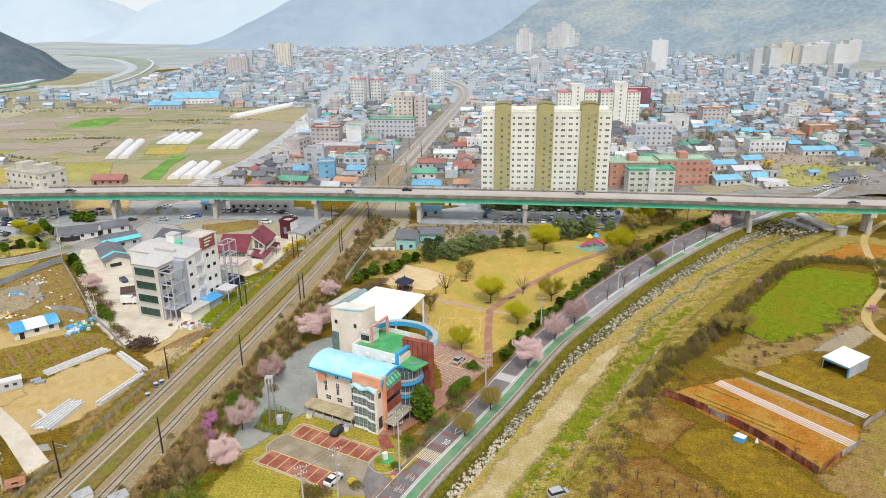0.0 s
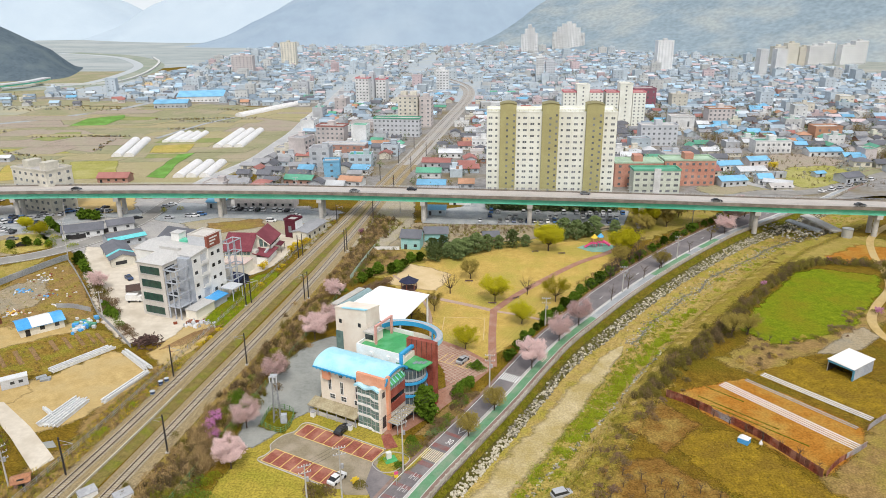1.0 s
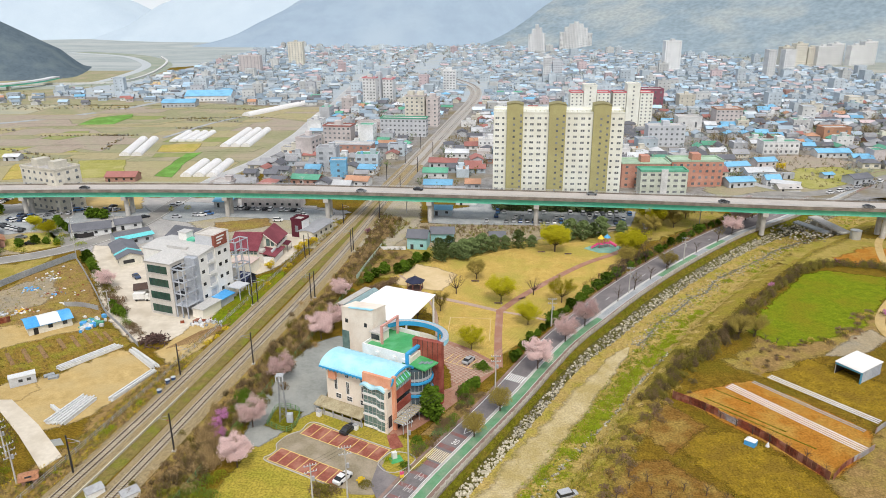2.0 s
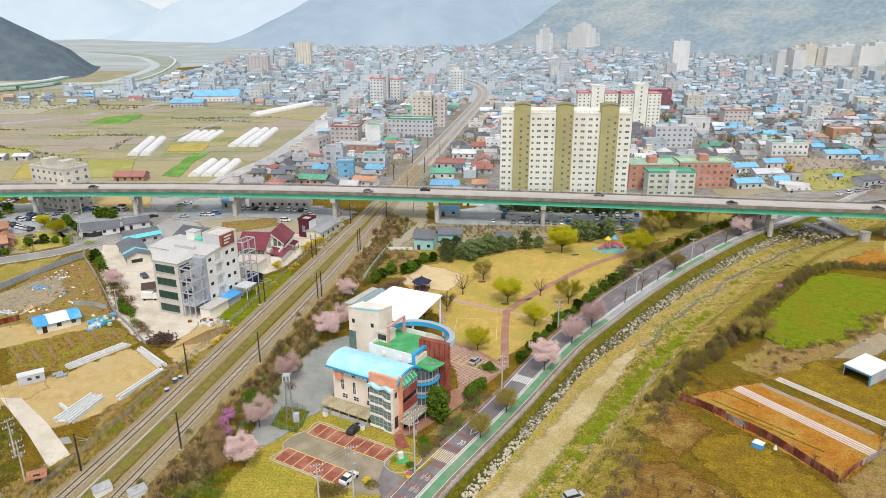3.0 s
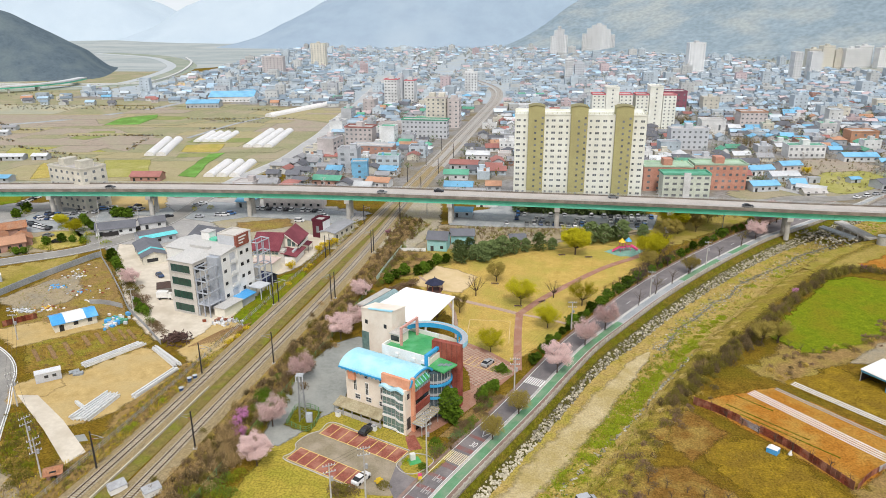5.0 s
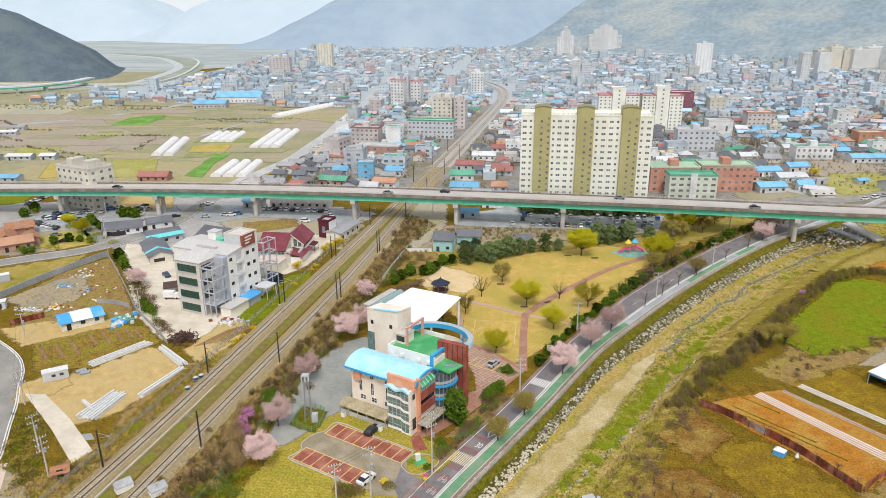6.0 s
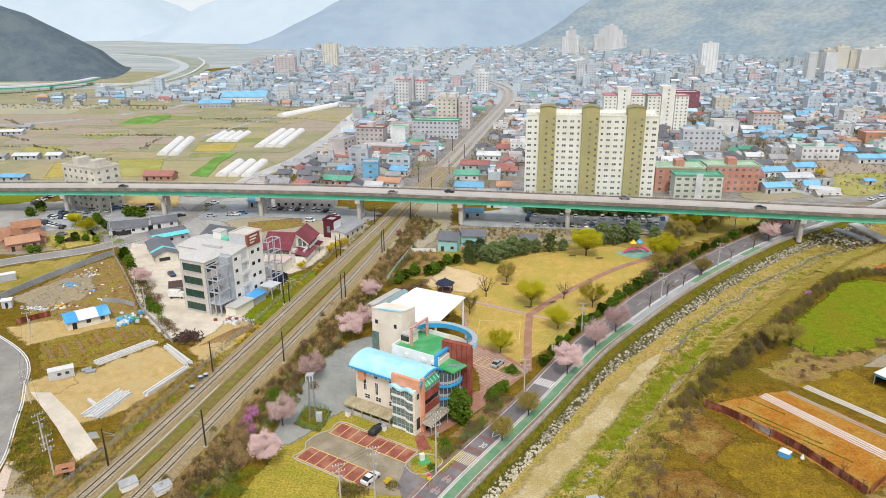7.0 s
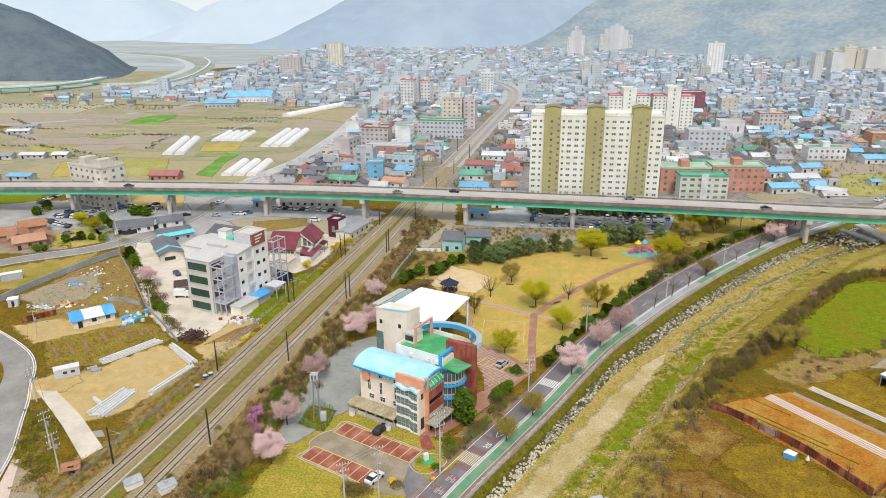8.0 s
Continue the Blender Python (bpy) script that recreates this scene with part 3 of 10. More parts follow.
# ---- apartment block behind the viaduct ----
def apartment_slab(x0, y0, turn):
    m = put(x0, y0, turn)
    ob = thing("apartment_building", "tall cream apartment block with olive stair towers", "apartment block", at=m)
    H, L = 43.9, 56.5
    towers = [(5.8, 12.8), (24.1, 31.3), (43.1, 50.5)]
    part("wall", Geo().box(0, L, 0, 12, 0, H), M["aptwhite"], ob)
    part("roof_edge", Geo().box(-0.15, L + 0.15, -0.18, 0.25, H - 0.25, H + 0.25).box(-0.15, L + 0.15, 11.75, 12.15, H, H + 0.9)
         .box(-0.15, 0.2, 0.25, 11.75, H, H + 0.25).box(L - 0.2, L + 0.15, 0.25, 11.75, H, H + 0.25), M["aptwhite"], ob)
    for z in (0.55, 0.95):
        part("roof_rail", Geo().box(0, L, 0.0, 0.07, H + z, H + z + 0.1).box(0, 0.07, 0.07, 12, H + z, H + z + 0.1).box(L - 0.07, L, 0.07, 12, H + z, H + z + 0.1), M["olive"], ob)
    baluster = Geo().box(-0.05, 0.05, 0, 0.08, H + 0.25, H + 1.0).mesh("rail_post")
    for k in range(29):
        part("rail_post", baluster, M["olive"], ob).matrix_basis = pose(0.1 + k * 2.0, 0.0, 0)
    for a, b in towers:
        c, n = (a + b) / 2, 8
        arch = [(a + (b - a) * k / n, H + 3.2 + 0.75 * math.sin(math.pi * k / n)) for k in range(n + 1)]
        for name, y1, lift, key, lab in (("stair_tower", 6.0, 0.0, "olive", "olive painted stair tower"),):
            prof = [(a, 0.0)] + [(x, z) for x, z in arch] + [(b, 0.0)]
            q = len(prof)
            part(name, Geo().add([(x, y, z) for y in (-1.3, y1) for x, z in prof],
                 [(i, (i + 1) % q, (i + 1) % q + q, i + q) for i in range(q)] + [tuple(range(q - 1, -1, -1)), tuple(range(q, 2 * q))]), M[key], ob, lab)
        part("tower_roof", Geo().add([(c + (x - c) * 1.05, y, z + e) for e in (0.03, 0.28) for y in (-1.55, 6.2) for x, z in arch],
             [f for i in range(n) for f in ((i + 2 * n + 2, i + 2 * n + 3, i + 3 * n + 4, i + 3 * n + 3), (i, i + 1, i + 2 * n + 3, i + 2 * n + 2), (i + n + 1, i + 3 * n + 3, i + 3 * n + 4, i + n + 2))]), M["olivecap"], ob, "thin curved roof edge")
    pane = Geo().box(-0.46, 0.46, -0.07, 0.05, 0, 0.9).mesh("window")
    pair = Geo().box(-0.82, -0.06, -0.07, 0.05, 0, 0.9).box(0.06, 0.82, -0.07, 0.05, 0, 0.9).mesh("window")
    wall_cols = [(1.6, pair), (4.2, pane), (14.1, pane), (16.7, pair), (19.9, pair), (22.7, pane), (32.8, pane), (35.6, pair), (38.8, pair), (41.5, pane), (51.8, pane), (54.7, pair)]
    tower_cols = [(8.9, 0.0), (11.9, 1.32), (27.6, 0.0), (30.3, 1.32), (46.4, 0.0), (49.2, 1.32)]
    for n in range(16):
        z = 40.9 - n * 2.65
        for x, me in wall_cols:
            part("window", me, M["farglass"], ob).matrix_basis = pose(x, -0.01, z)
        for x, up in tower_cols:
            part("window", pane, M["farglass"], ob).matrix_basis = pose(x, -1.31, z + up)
    for x in (18.3, 37.2):
        part("drain_pipe", Geo().cyl((x, -0.08, 0.1), (x, -0.08, H - 0.3), 0.07, n=5), M["aptwhite"], ob)
    return ob


M["olivecap"] = mat("olivecap", (0.27, 0.25, 0.13), (0.22, 0.2, 0.1), size=1.0)
apartment_slab(-5.9, 310.0, 0.3)

# ---- library with a blue barrel roof and a round terrace ----
for key, args in dict(
    peach=dict(speck=0.04, c1=(0.8, 0.73, 0.64), c2=(0.76, 0.68, 0.58), size=0.8, big=4, c3=(0.7, 0.61, 0.51), rough=0.75, bump=0.1),
    orangewall=dict(speck=0.04, c1=(0.72, 0.33, 0.2), c2=(0.66, 0.29, 0.17), size=0.8, big=3, c3=(0.74, 0.39, 0.26), rough=0.7, bump=0.1),
    redtile=dict(c1=(0.3, 0.075, 0.05), c2=(0.22, 0.05, 0.035), size=0.5, big=3, c3=(0.36, 0.11, 0.08), rough=0.6),
    skyblue=dict(speck=0.04, c1=(0.36, 0.68, 0.82), c2=(0.32, 0.64, 0.79), size=1.5, big=6, c3=(0.46, 0.74, 0.85), rough=0.35, bump=0.05),
    blueband=dict(speck=0.04, c1=(0.05, 0.34, 0.62), c2=(0.04, 0.3, 0.56), size=1.0, rough=0.4, bump=0.05),
    terrace=dict(speck=0.04, c1=(0.07, 0.36, 0.12), c2=(0.05, 0.3, 0.1), size=0.8, big=3, c3=(0.12, 0.42, 0.19), rough=0.3, bump=0.05),
    darkglass=dict(speck=0.04, c1=(0.09, 0.12, 0.14), c2=(0.05, 0.07, 0.085), size=0.8, rough=0.08, bump=0, spec=0.8),
    greenglass=dict(speck=0.04, c1=(0.17, 0.26, 0.24), c2=(0.1, 0.16, 0.15), size=1.2, rough=0.08, bump=0, spec=0.8),
    paleglass=dict(speck=0.04, c1=(0.26, 0.37, 0.37), c2=(0.17, 0.26, 0.27), size=0.9, rough=0.1, bump=0, spec=0.8),
    awning=dict(c1=(0.45, 0.4, 0.27), c2=(0.36, 0.31, 0.2), size=0.6, big=2, c3=(0.3, 0.25, 0.15), rough=0.6),
    membrane=dict(speck=0.04, c1=(0.86, 0.86, 0.85), c2=(0.83, 0.83, 0.82), size=3.0, big=9, c3=(0.8, 0.8, 0.8), rough=0.6, bump=0.05),
    pinksteel=dict(c1=(0.66, 0.35, 0.3), c2=(0.6, 0.3, 0.26), size=0.5, rough=0.5),
    grey=dict(c1=(0.42, 0.43, 0.44), c2=(0.34, 0.35, 0.36), size=0.7, big=4, c3=(0.3, 0.3, 0.31), rough=0.7),
    greyblue=dict(c1=(0.4, 0.43, 0.48), c2=(0.34, 0.37, 0.42), size=0.8, big=4, c3=(0.47, 0.5, 0.54), rough=0.6),
).items():
    M[key] = mat(key, **args)


def library():
    ob = thing("library", "cream library with sky-blue barrel roof and round green terrace", "building", at=put(-24.54, 129.26, -24.5))
    # front wing
    wing = part("front_wing", Geo().box(-17.6, 0.2, 2.0, 10.6, 0, 11.4), M["peach"], ob, "peach-coloured rendered front wing")
    n, arch = 16, []
    for k in range(n + 1):
        a = math.pi * (0.05 + 0.9 * k / n)
        arch.append((5.4 - 4.6 * math.cos(a), 11.2 + 2.3 * math.sin(a)))
    top = [(y, z) for y, z in arch] + [(y, z - 0.25) for y, z in reversed(arch)]
    m2 = len(top)
    vs = [(x, y, z) for x in (-18.6, 0.6) for y, z in top]
    roof = part("barrel_roof", Geo().add(vs, [(i, (i + 1) % m2, (i + 1) % m2 + m2, i + m2) for i in range(m2)] +
                [tuple(range(m2 - 1, -1, -1)), tuple(range(m2, 2 * m2))]), M["skyblue"], ob, "sky-blue sheet-metal barrel roof")
    part("eave", Geo().box(-18.6, -6.5, 0.7, 1.0, 11.3, 11.65), M["blueband"], roof)
    part("arch_rim", Geo().add([(x, 5.4 + (y - 5.4) * f, 11.2 + (z - 11.2) * f) for x in (0.55, 0.95) for f in (0.9, 1.04) for y, z in arch],
         [q for i in range(n) for q in ((i, i + 1, i + 2 + n, i + 1 + n), (i + 2 * n + 2, i + 3 * n + 3, i + 3 * n + 4, i + 2 * n + 3),
                                        (i + n + 1, i + n + 2, i + 3 * n + 4, i + 3 * n + 3), (i, i + 2 * n + 2, i + 2 * n + 3, i + 1))]), M["blueband"], roof)
    part("gable_fill", Geo().prism([(-17.5, 2.4), (0.1, 2.4), (0.1, 8.4), (-17.5, 8.4)], 11.4, 12.2), M["peach"], wing)
    for k in range(12):
        part("bracket", Geo().box(-17.6 + k * 1.05, -17.4 + k * 1.05, 0.6, 2.0, 11.1, 11.35), M["blueband"], roof)
    for x, z, w, h in ((-14.9, 6.0, 0.75, 3.0), (-11.6, 5.6, 0.75, 3.0), (-7.4, 5.6, 0.75, 3.0), (-11.7, 9.7, 0.9, 1.1), (-7.5, 9.6, 0.9, 1.1),
                       (-14.3, 3.9, 1.4, 1.1), (-11.2, 3.9, 1.4, 1.1), (-7.5, 3.9, 1.4, 1.1)):
        win = part("window", Geo().box(x - w / 2, x + w / 2, 1.93, 2.05, z, z + h), M["glass"], ob)
        part("frame", Geo().box(x - w / 2 - 0.08, x - w / 2, 1.86, 2.02, z, z + h).box(x + w / 2, x + w / 2 + 0.08, 1.86, 2.02, z, z + h)
             .box(x - w / 2 - 0.08, x + w / 2 + 0.08, 1.86, 2.02, z - 0.08, z).box(x - w / 2 - 0.08, x + w / 2 + 0.08, 1.86, 2.02, z + h, z + h + 0.08)
             .box(x - 0.03, x + 0.03, 1.9, 2.0, z, z + h).box(x - w / 2, x + w / 2, 1.9, 2.0, z + h * 0.5 - 0.03, z + h * 0.5 + 0.03), M["white"], win)
    part("wall_box", Geo().box(-16.5, -14.6, 1.3, 2.0, 8.7, 10.8), M["orangewall"], ob, "small orange box on the wall")
    # awning along the foot of the wing
    awn = part("awning", Geo().add([(-19.6, -0.9, 2.2), (-6.2, -0.9, 2.2), (-6.2, 1.99, 3.1), (-19.6, 1.99, 3.1),
                                    (-19.6, -0.9, 2.05), (-6.2, -0.9, 2.05), (-6.2, 1.99, 2.95), (-19.6, 1.99, 2.95)],
               [(0, 1, 2, 3), (7, 6, 5, 4), (0, 4, 5, 1), (1, 5, 6, 2), (3, 2, 6, 7), (0, 3, 7, 4)]), M["awning"], ob, "brown corrugated awning")
    for k in range(17):
        x = -19.4 + k * 0.82
        part("rib", Geo().add([(x, -0.95, 2.21), (x + 0.1, -0.95, 2.21), (x + 0.1, 1.99, 3.12), (x, 1.99, 3.12), (x, -0.95, 2.28), (x + 0.1, -0.95, 2.28), (x + 0.1, 1.99, 3.19), (x, 1.99, 3.19)],
             [(4, 5, 6, 7), (0, 1, 5, 4), (1, 2, 6, 5), (3, 0, 4, 7)]), M["awning"], awn)
    for k in range(6):
        part("post", Geo().box(-19.4 + k * 2.6, -19.2 + k * 2.6, -0.8, -0.6, 0, 2.05), M["grey"], awn)
    part("low_wall", Geo().box(-19.5, -6.2, -0.6, -0.3, 0, 1.0), M["concrete"], awn)
    # glazed stair tower
    tower = part("glass_stairwell", Geo().box(-5.9, -0.35, 0.12, 1.99, 0, 10.2), M["greenglass"], ob, "green-tinted glazed stairwell")
    for z in (0.1, 3.0, 5.6, 8.0):
        part("landing", Geo().add([(-6.1, -0.05, z + 0.2), (-2.6, -0.05, z + 0.2), (-1.8, -0.05, z - 0.3), (-0.2, -0.05, z - 0.3),
                                   (-6.1, -0.05, z + 0.75), (-2.6, -0.05, z + 0.75), (-1.8, -0.05, z + 0.2), (-0.2, -0.05, z + 0.2),
                                   (-6.1, 0.25, z + 0.2), (-2.6, 0.25, z + 0.2), (-1.8, 0.25, z - 0.3), (-0.2, 0.25, z - 0.3),
                                   (-6.1, 0.25, z + 0.75), (-2.6, 0.25, z + 0.75), (-1.8, 0.25, z + 0.2), (-0.2, 0.25, z + 0.2)],
             [(0, 1, 5, 4), (1, 2, 6, 5), (2, 3, 7, 6), (4, 5, 13, 12), (5, 6, 14, 13), (6, 7, 15, 14), (0, 4, 12, 8), (8, 9, 1, 0), (9, 10, 2, 1), (10, 11, 3, 2)]), M["white"], tower)
    for k in range(6):
        part("mullion", Geo().box(-5.95 + k * 1.12, -5.87 + k * 1.12, 0.02, 0.12, 0.3, 10.2), M["steel"], tower)
    for z in (1.6, 4.4, 7.0, 9.4):
        part("transom", Geo().box(-5.95, -0.3, 0.03, 0.12, z, z + 0.07), M["steel"], tower)
    part("side_pier", Geo().box(-0.35, 0.25, -0.1, 2.2, 0, 11.0), M["peach"], ob, "peach side wall of the stairwell")
    part("window", Geo().box(0.2, 0.3, 0.6, 1.5, 8.6, 9.9), M["glass"], ob)
    part("window", Geo().box(0.2, 0.3, 0.4, 1.7, 1.2, 4.0), M["glass"], ob)
    wave = [(-6.4 + 0.45 * k, 10.45 + 0.28 * math.sin(k * 0.75)) for k in range(15)]
    vs = [(x, y, z + dz) for dz in (0, 0.45) for y in (-0.5, 2.15) for x, z in wave]
    part("wavy_roof", Geo().add(vs, [q for i in range(14) for q in ((i, i + 1, i + 31, i + 30), (i + 30, i + 31, i + 46, i + 45), (i + 1, i, i + 15, i + 16), (i + 45, i + 46, i + 16, i + 15))] +
         [(0, 30, 45, 15), (14, 29, 59, 44)]), M["skyblue"], ob, "wavy sky-blue canopy roof")
    # orange panel and pillar
    part("orange_panel", Geo().box(-6.4, 0.85, 0.55, 1.25, 10.9, 13.3), M["orangewall"], ob, "orange front panel")
    part("orange_pillar", Geo().box(0.26, 1.0, 2.0, 2.7, 0, 13.2), M["orangewall"], ob, "tall orange pillar")
    # side with red bands
    part("side_wall", Geo().box(-6, 0.7, 2.7, 16.0, 0, 10.2), M["peach"], ob)
    for z0, z1 in ((7.6, 9.6), (4.3, 6.1)):
        part("red_band", Geo().box(0.3, 1.1, 2.75, 8.4, z0, z1), M["redtile"], ob, "red tiled parapet band")
    part("strip_window", Geo().box(0.5, 0.76, 2.75, 8.4, 6.2, 7.5), M["glass"], ob)
    part("strip_window", Geo().box(0.6, 1.0, 2.75, 8.4, 9.65, 10.7), M["paleglass"], ob)
    for k in range(9):
        part("mullion", Geo().box(0.98, 1.06, 2.9 + k * 0.66, 2.97 + k * 0.66, 9.65, 10.7), M["steel"], ob)
    part("green_slope", Geo().add([(1.15, 2.75, 10.7), (1.15, 8.6, 10.7), (-0.4, 8.6, 12.1), (-0.4, 2.75, 12.1), (1.15, 2.75, 10.5), (1.15, 8.6, 10.5), (-0.4, 8.6, 11.9), (-0.4, 2.75, 11.9)],
         [(0, 1, 2, 3), (0, 4, 5, 1), (3, 7, 4, 0), (1, 5, 6, 2), (7, 6, 5, 4)]), M["terrace"], ob, "green sloping roof strip")
    for k in range(5):
        y = 3.2 + k * 1.2
        part("green_fin", Geo().add([(1.18, y, 10.72), (1.18, y + 0.12, 10.72), (-0.4, y + 0.12, 12.12), (-0.4, y, 12.12), (1.18, y, 11.0), (1.18, y + 0.12, 11.0), (-0.4, y + 0.12, 12.4), (-0.4, y, 12.4)],
             [(4, 5, 6, 7), (0, 1, 5, 4), (1, 2, 6, 5), (3, 0, 4, 7)]), M["skyblue"], ob)
    can = part("entrance_canopy", Geo().box(1.1, 3.6, 1.0, 12.0, 2.75, 2.95), M["grey"], ob, "grey entrance canopy with glazed strips")
    for k in range(13):
        part("slat", Geo().box(1.1, 3.7, 1.1 + k * 0.84, 1.45 + k * 0.84, 2.95, 3.08), M["awning"], can)
    for k in range(4):
        part("post", Geo().cyl((3.3, 1.5 + k * 3.3, 0), (3.3, 1.5 + k * 3.3, 2.75), 0.1), M["steel"], can)
    part("glass_wall", Geo().box(0.7, 1.05, 2.8, 9.0, 0.2, 2.7), M["glass"], ob)
    # rotunda
    cx, cy, r = -0.4, 12.4, 3.9
    rot = part("rotunda", Geo().cyl((cx, cy, 0.2), (cx, cy, 11.3), r, n=28), M["darkglass"], ob, "glazed round stair hall")
    for z in (4.9, 8.0):
        part("blue_band", Geo().cyl((cx, cy, z), (cx, cy, z + 0.5), r + 0.45, n=28), M["blueband"], rot, "bright blue band")
        part("railing", Geo().cyl((cx, cy, z + 0.75), (cx, cy, z + 1.35), r + 0.12, n=28), M["grey"], rot, "grey spandrel band")
    for k in range(14):
        a = -1.7 + k * 0.23
        x, y = cx + (r + 0.05) * math.cos(a), cy + (r + 0.05) * math.sin(a)
        part("mullion", Geo().cyl((x, y, 0.2), (x, y, 11.3), 0.07, n=5), M["steel"], rot)
    part("rotunda_roof", Geo().prism([(-2.6, 10.6), (3.9, 9.8), (4.6, 14.6), (-1.0, 15.6)], 11.6, 11.9), M["terrace"], rot, "flat green roof over the round hall")
    for k in range(3):
        part("skylight", Geo().prism([(1.0 + k * 0.9, 11.8 + k * 0.5), (1.7 + k * 0.9, 11.7 + k * 0.5), (1.9 + k * 0.9, 13.1 + k * 0.5), (1.2 + k * 0.9, 13.2 + k * 0.5)], 11.9, 12.02), M["paleglass"], rot)
    # main body with terrace
    part("main_body", Geo().box(-13.4, -0.6, 10.65, 21.6, 0, 13.2), M["peach"], ob)
    part("terrace_floor", Geo().prism([(-13.2, 11.0), (-3.2, 11.0), (-2.2, 16.5), (-2.8, 21.2), (-13.2, 21.3)], 13.2, 13.32), M["terrace"], ob, "glossy green waterproofed terrace")
    part("parapet", Geo().box(-13.5, -0.5, 10.6, 10.9, 11.5, 14.1), M["white"], ob, "white terrace parapet")
    part("parapet", Geo().box(-13.5, -13.2, 10.9, 15.0, 13.2, 14.1).box(-13.4, -4.6, 21.4, 21.7, 13.2, 14.3), M["white"], ob)
    for x in (-9.6, -5.0, -2.4):
        part("air_conditioner", Geo().box(x, x + 0.9, 10.15, 10.6, 12.2, 13.0), M["white"], ob)
    blue = part("blue_frame", Geo().box(-1.5, -0.7, 10.3, 11.1, 10.6, 14.6), M["blueband"], ob, "blue portal frame")
    part("beam", Geo().box(-1.5, -0.7, 11.1, 15.6, 13.9, 14.6), M["blueband"], blue)
    # stair tower at the back
    st = part("stair_tower", Geo().add([(-22.6, 15.0, 0), (-13.5, 15.0, 0), (-13.5, 20.5, 0), (-22.6, 20.5, 0), (-22.6, 15.0, 19.5), (-13.5, 15.0, 20.5), (-13.5, 20.5, 19.7), (-22.6, 20.5, 18.7)],
              [(3, 2, 1, 0), (0, 1, 5, 4), (1, 2, 6, 5), (2, 3, 7, 6), (3, 0, 4, 7), (4, 5, 6, 7)]), M["peach"], ob, "tall cream stair tower")
    part("roof_trim", Geo().add([(-22.7, 14.9, 19.5), (-13.4, 14.9, 20.5), (-13.4, 20.6, 19.7), (-22.7, 20.6, 18.7), (-22.7, 14.9, 19.75), (-13.4, 14.9, 20.75), (-13.4, 20.6, 19.95), (-22.7, 20.6, 18.95)],
         [(4, 5, 6, 7), (0, 1, 5, 4), (1, 2, 6, 5), (2, 3, 7, 6), (3, 0, 4, 7)]), M["peach"], st)
    part("roof_edge", Geo().add([(-20.5, 14.82, 19.78), (-13.4, 14.82, 20.56), (-13.4, 15.5, 20.5), (-20.5, 15.5, 19.72), (-20.5, 14.82, 20.0), (-13.4, 14.82, 20.84), (-13.4, 15.5, 20.78), (-20.5, 15.5, 19.96)], [(4, 5, 6, 7), (0, 1, 5, 4), (1, 2, 6, 5), (2, 3, 7, 6), (3, 0, 4, 7)]), M["skyblue"], st)
    for x in (-21.2, -15.6):
        win = part("window", Geo().box(x - 0.4, x + 0.4, 14.93, 15.05, 15.8, 16.8), M["glass"], st)
    part("corner_glazing", Geo().box(-22.7, -20.6, 14.9, 16.5, 7.5, 13.6), M["greenglass"], st)
    hut = part("roof_hut", Geo().box(-13.45, -10.6, 13.9, 17.4, 13.33, 15.6), M["peach"], ob)
    part("window", Geo().box(-13.2, -10.9, 13.83, 13.95, 13.9, 15.2), M["glass"], hut)
    part("hut_roof", Geo().box(-13.6, -10.3, 13.6, 17.6, 15.6, 15.8), M["concrete"], hut)
    # red wall and ring beam
    red = part("red_wall", Geo().prism([(-2.6, 15.2), (4.6, 16.0), (4.5, 17.3), (-2.7, 16.6)], 0, 15.9), M["redtile"], ob, "dark red tiled wall")
    for k in range(5):
        part("joint", Geo().prism([(-1.3 + k * 1.25, 15.28 + k * 0.139), (-1.22 + k * 1.25, 15.29 + k * 0.139), (-1.22 + k * 1.25, 15.33 + k * 0.139), (-1.3 + k * 1.25, 15.32 + k * 0.139)], 0, 15.9), M["dark"], red)
    ring = Geo()
    inner, outer = [], []
    for k in range(37):
        a = radians(-6 + 178 * k / 36)
        inner.append((-4 + 7.5 * math.cos(a), 17.5 + 5.6 * math.sin(a)))
        outer.append((-4 + 8.9 * math.cos(a), 17.5 + 6.9 * math.sin(a)))
    vs = [(x, y, z) for z in (15.2, 16.0) for row in (inner, outer) for x, y in row]
    ring.add(vs, [q for i in range(36) for q in ((i + 74, i + 111, i + 112, i + 75), (i, i + 1, i + 38, i + 37))] + [(0, 37, 111, 74), (36, 110, 147, 73)])
    rb = part("ring_beam", ring, M["steel"], ob, "curved roof ring of grey metal with blue edges")
    for row, f in ((inner, 0), (outer, 37)):
        part("ring_edge", Geo().add([(x, y, z) for z in (15.0, 16.15) for x, y in row], [(i, i + 1, i + 38, i + 37) for i in range(36)]), M["blueband" if f == 0 else "skyblue"], rb)
    for k in (4, 8, 12):
        x, y = inner[k]
        part("ring_post", Geo().cyl((x - 0.1, y, 11.0), (x - 0.1, y, 15.2), 0.22), M["blueband"], rb)
    part("round_wall", Geo().add([(x, y, z) for z in (0, 13.6) for x, y in inner[:24]], [(i, i + 1, i + 25, i + 24) for i in range(23)]), M["cream"], ob)
    part("low_terrace", Geo().prism([(-2.4, 16.7), (3.0, 17.0)] + inner[2:14] + [(-2.6, 21.1)], 12.0, 12.9), M["terrace"], ob)
    # pink gateway frame on the terrace
    gate = part("pink_frame", Geo().box(-10.2, -9.7, 13.3, 13.8, 13.32, 17.6), M["pinksteel"], ob, "pink steel portal frame")
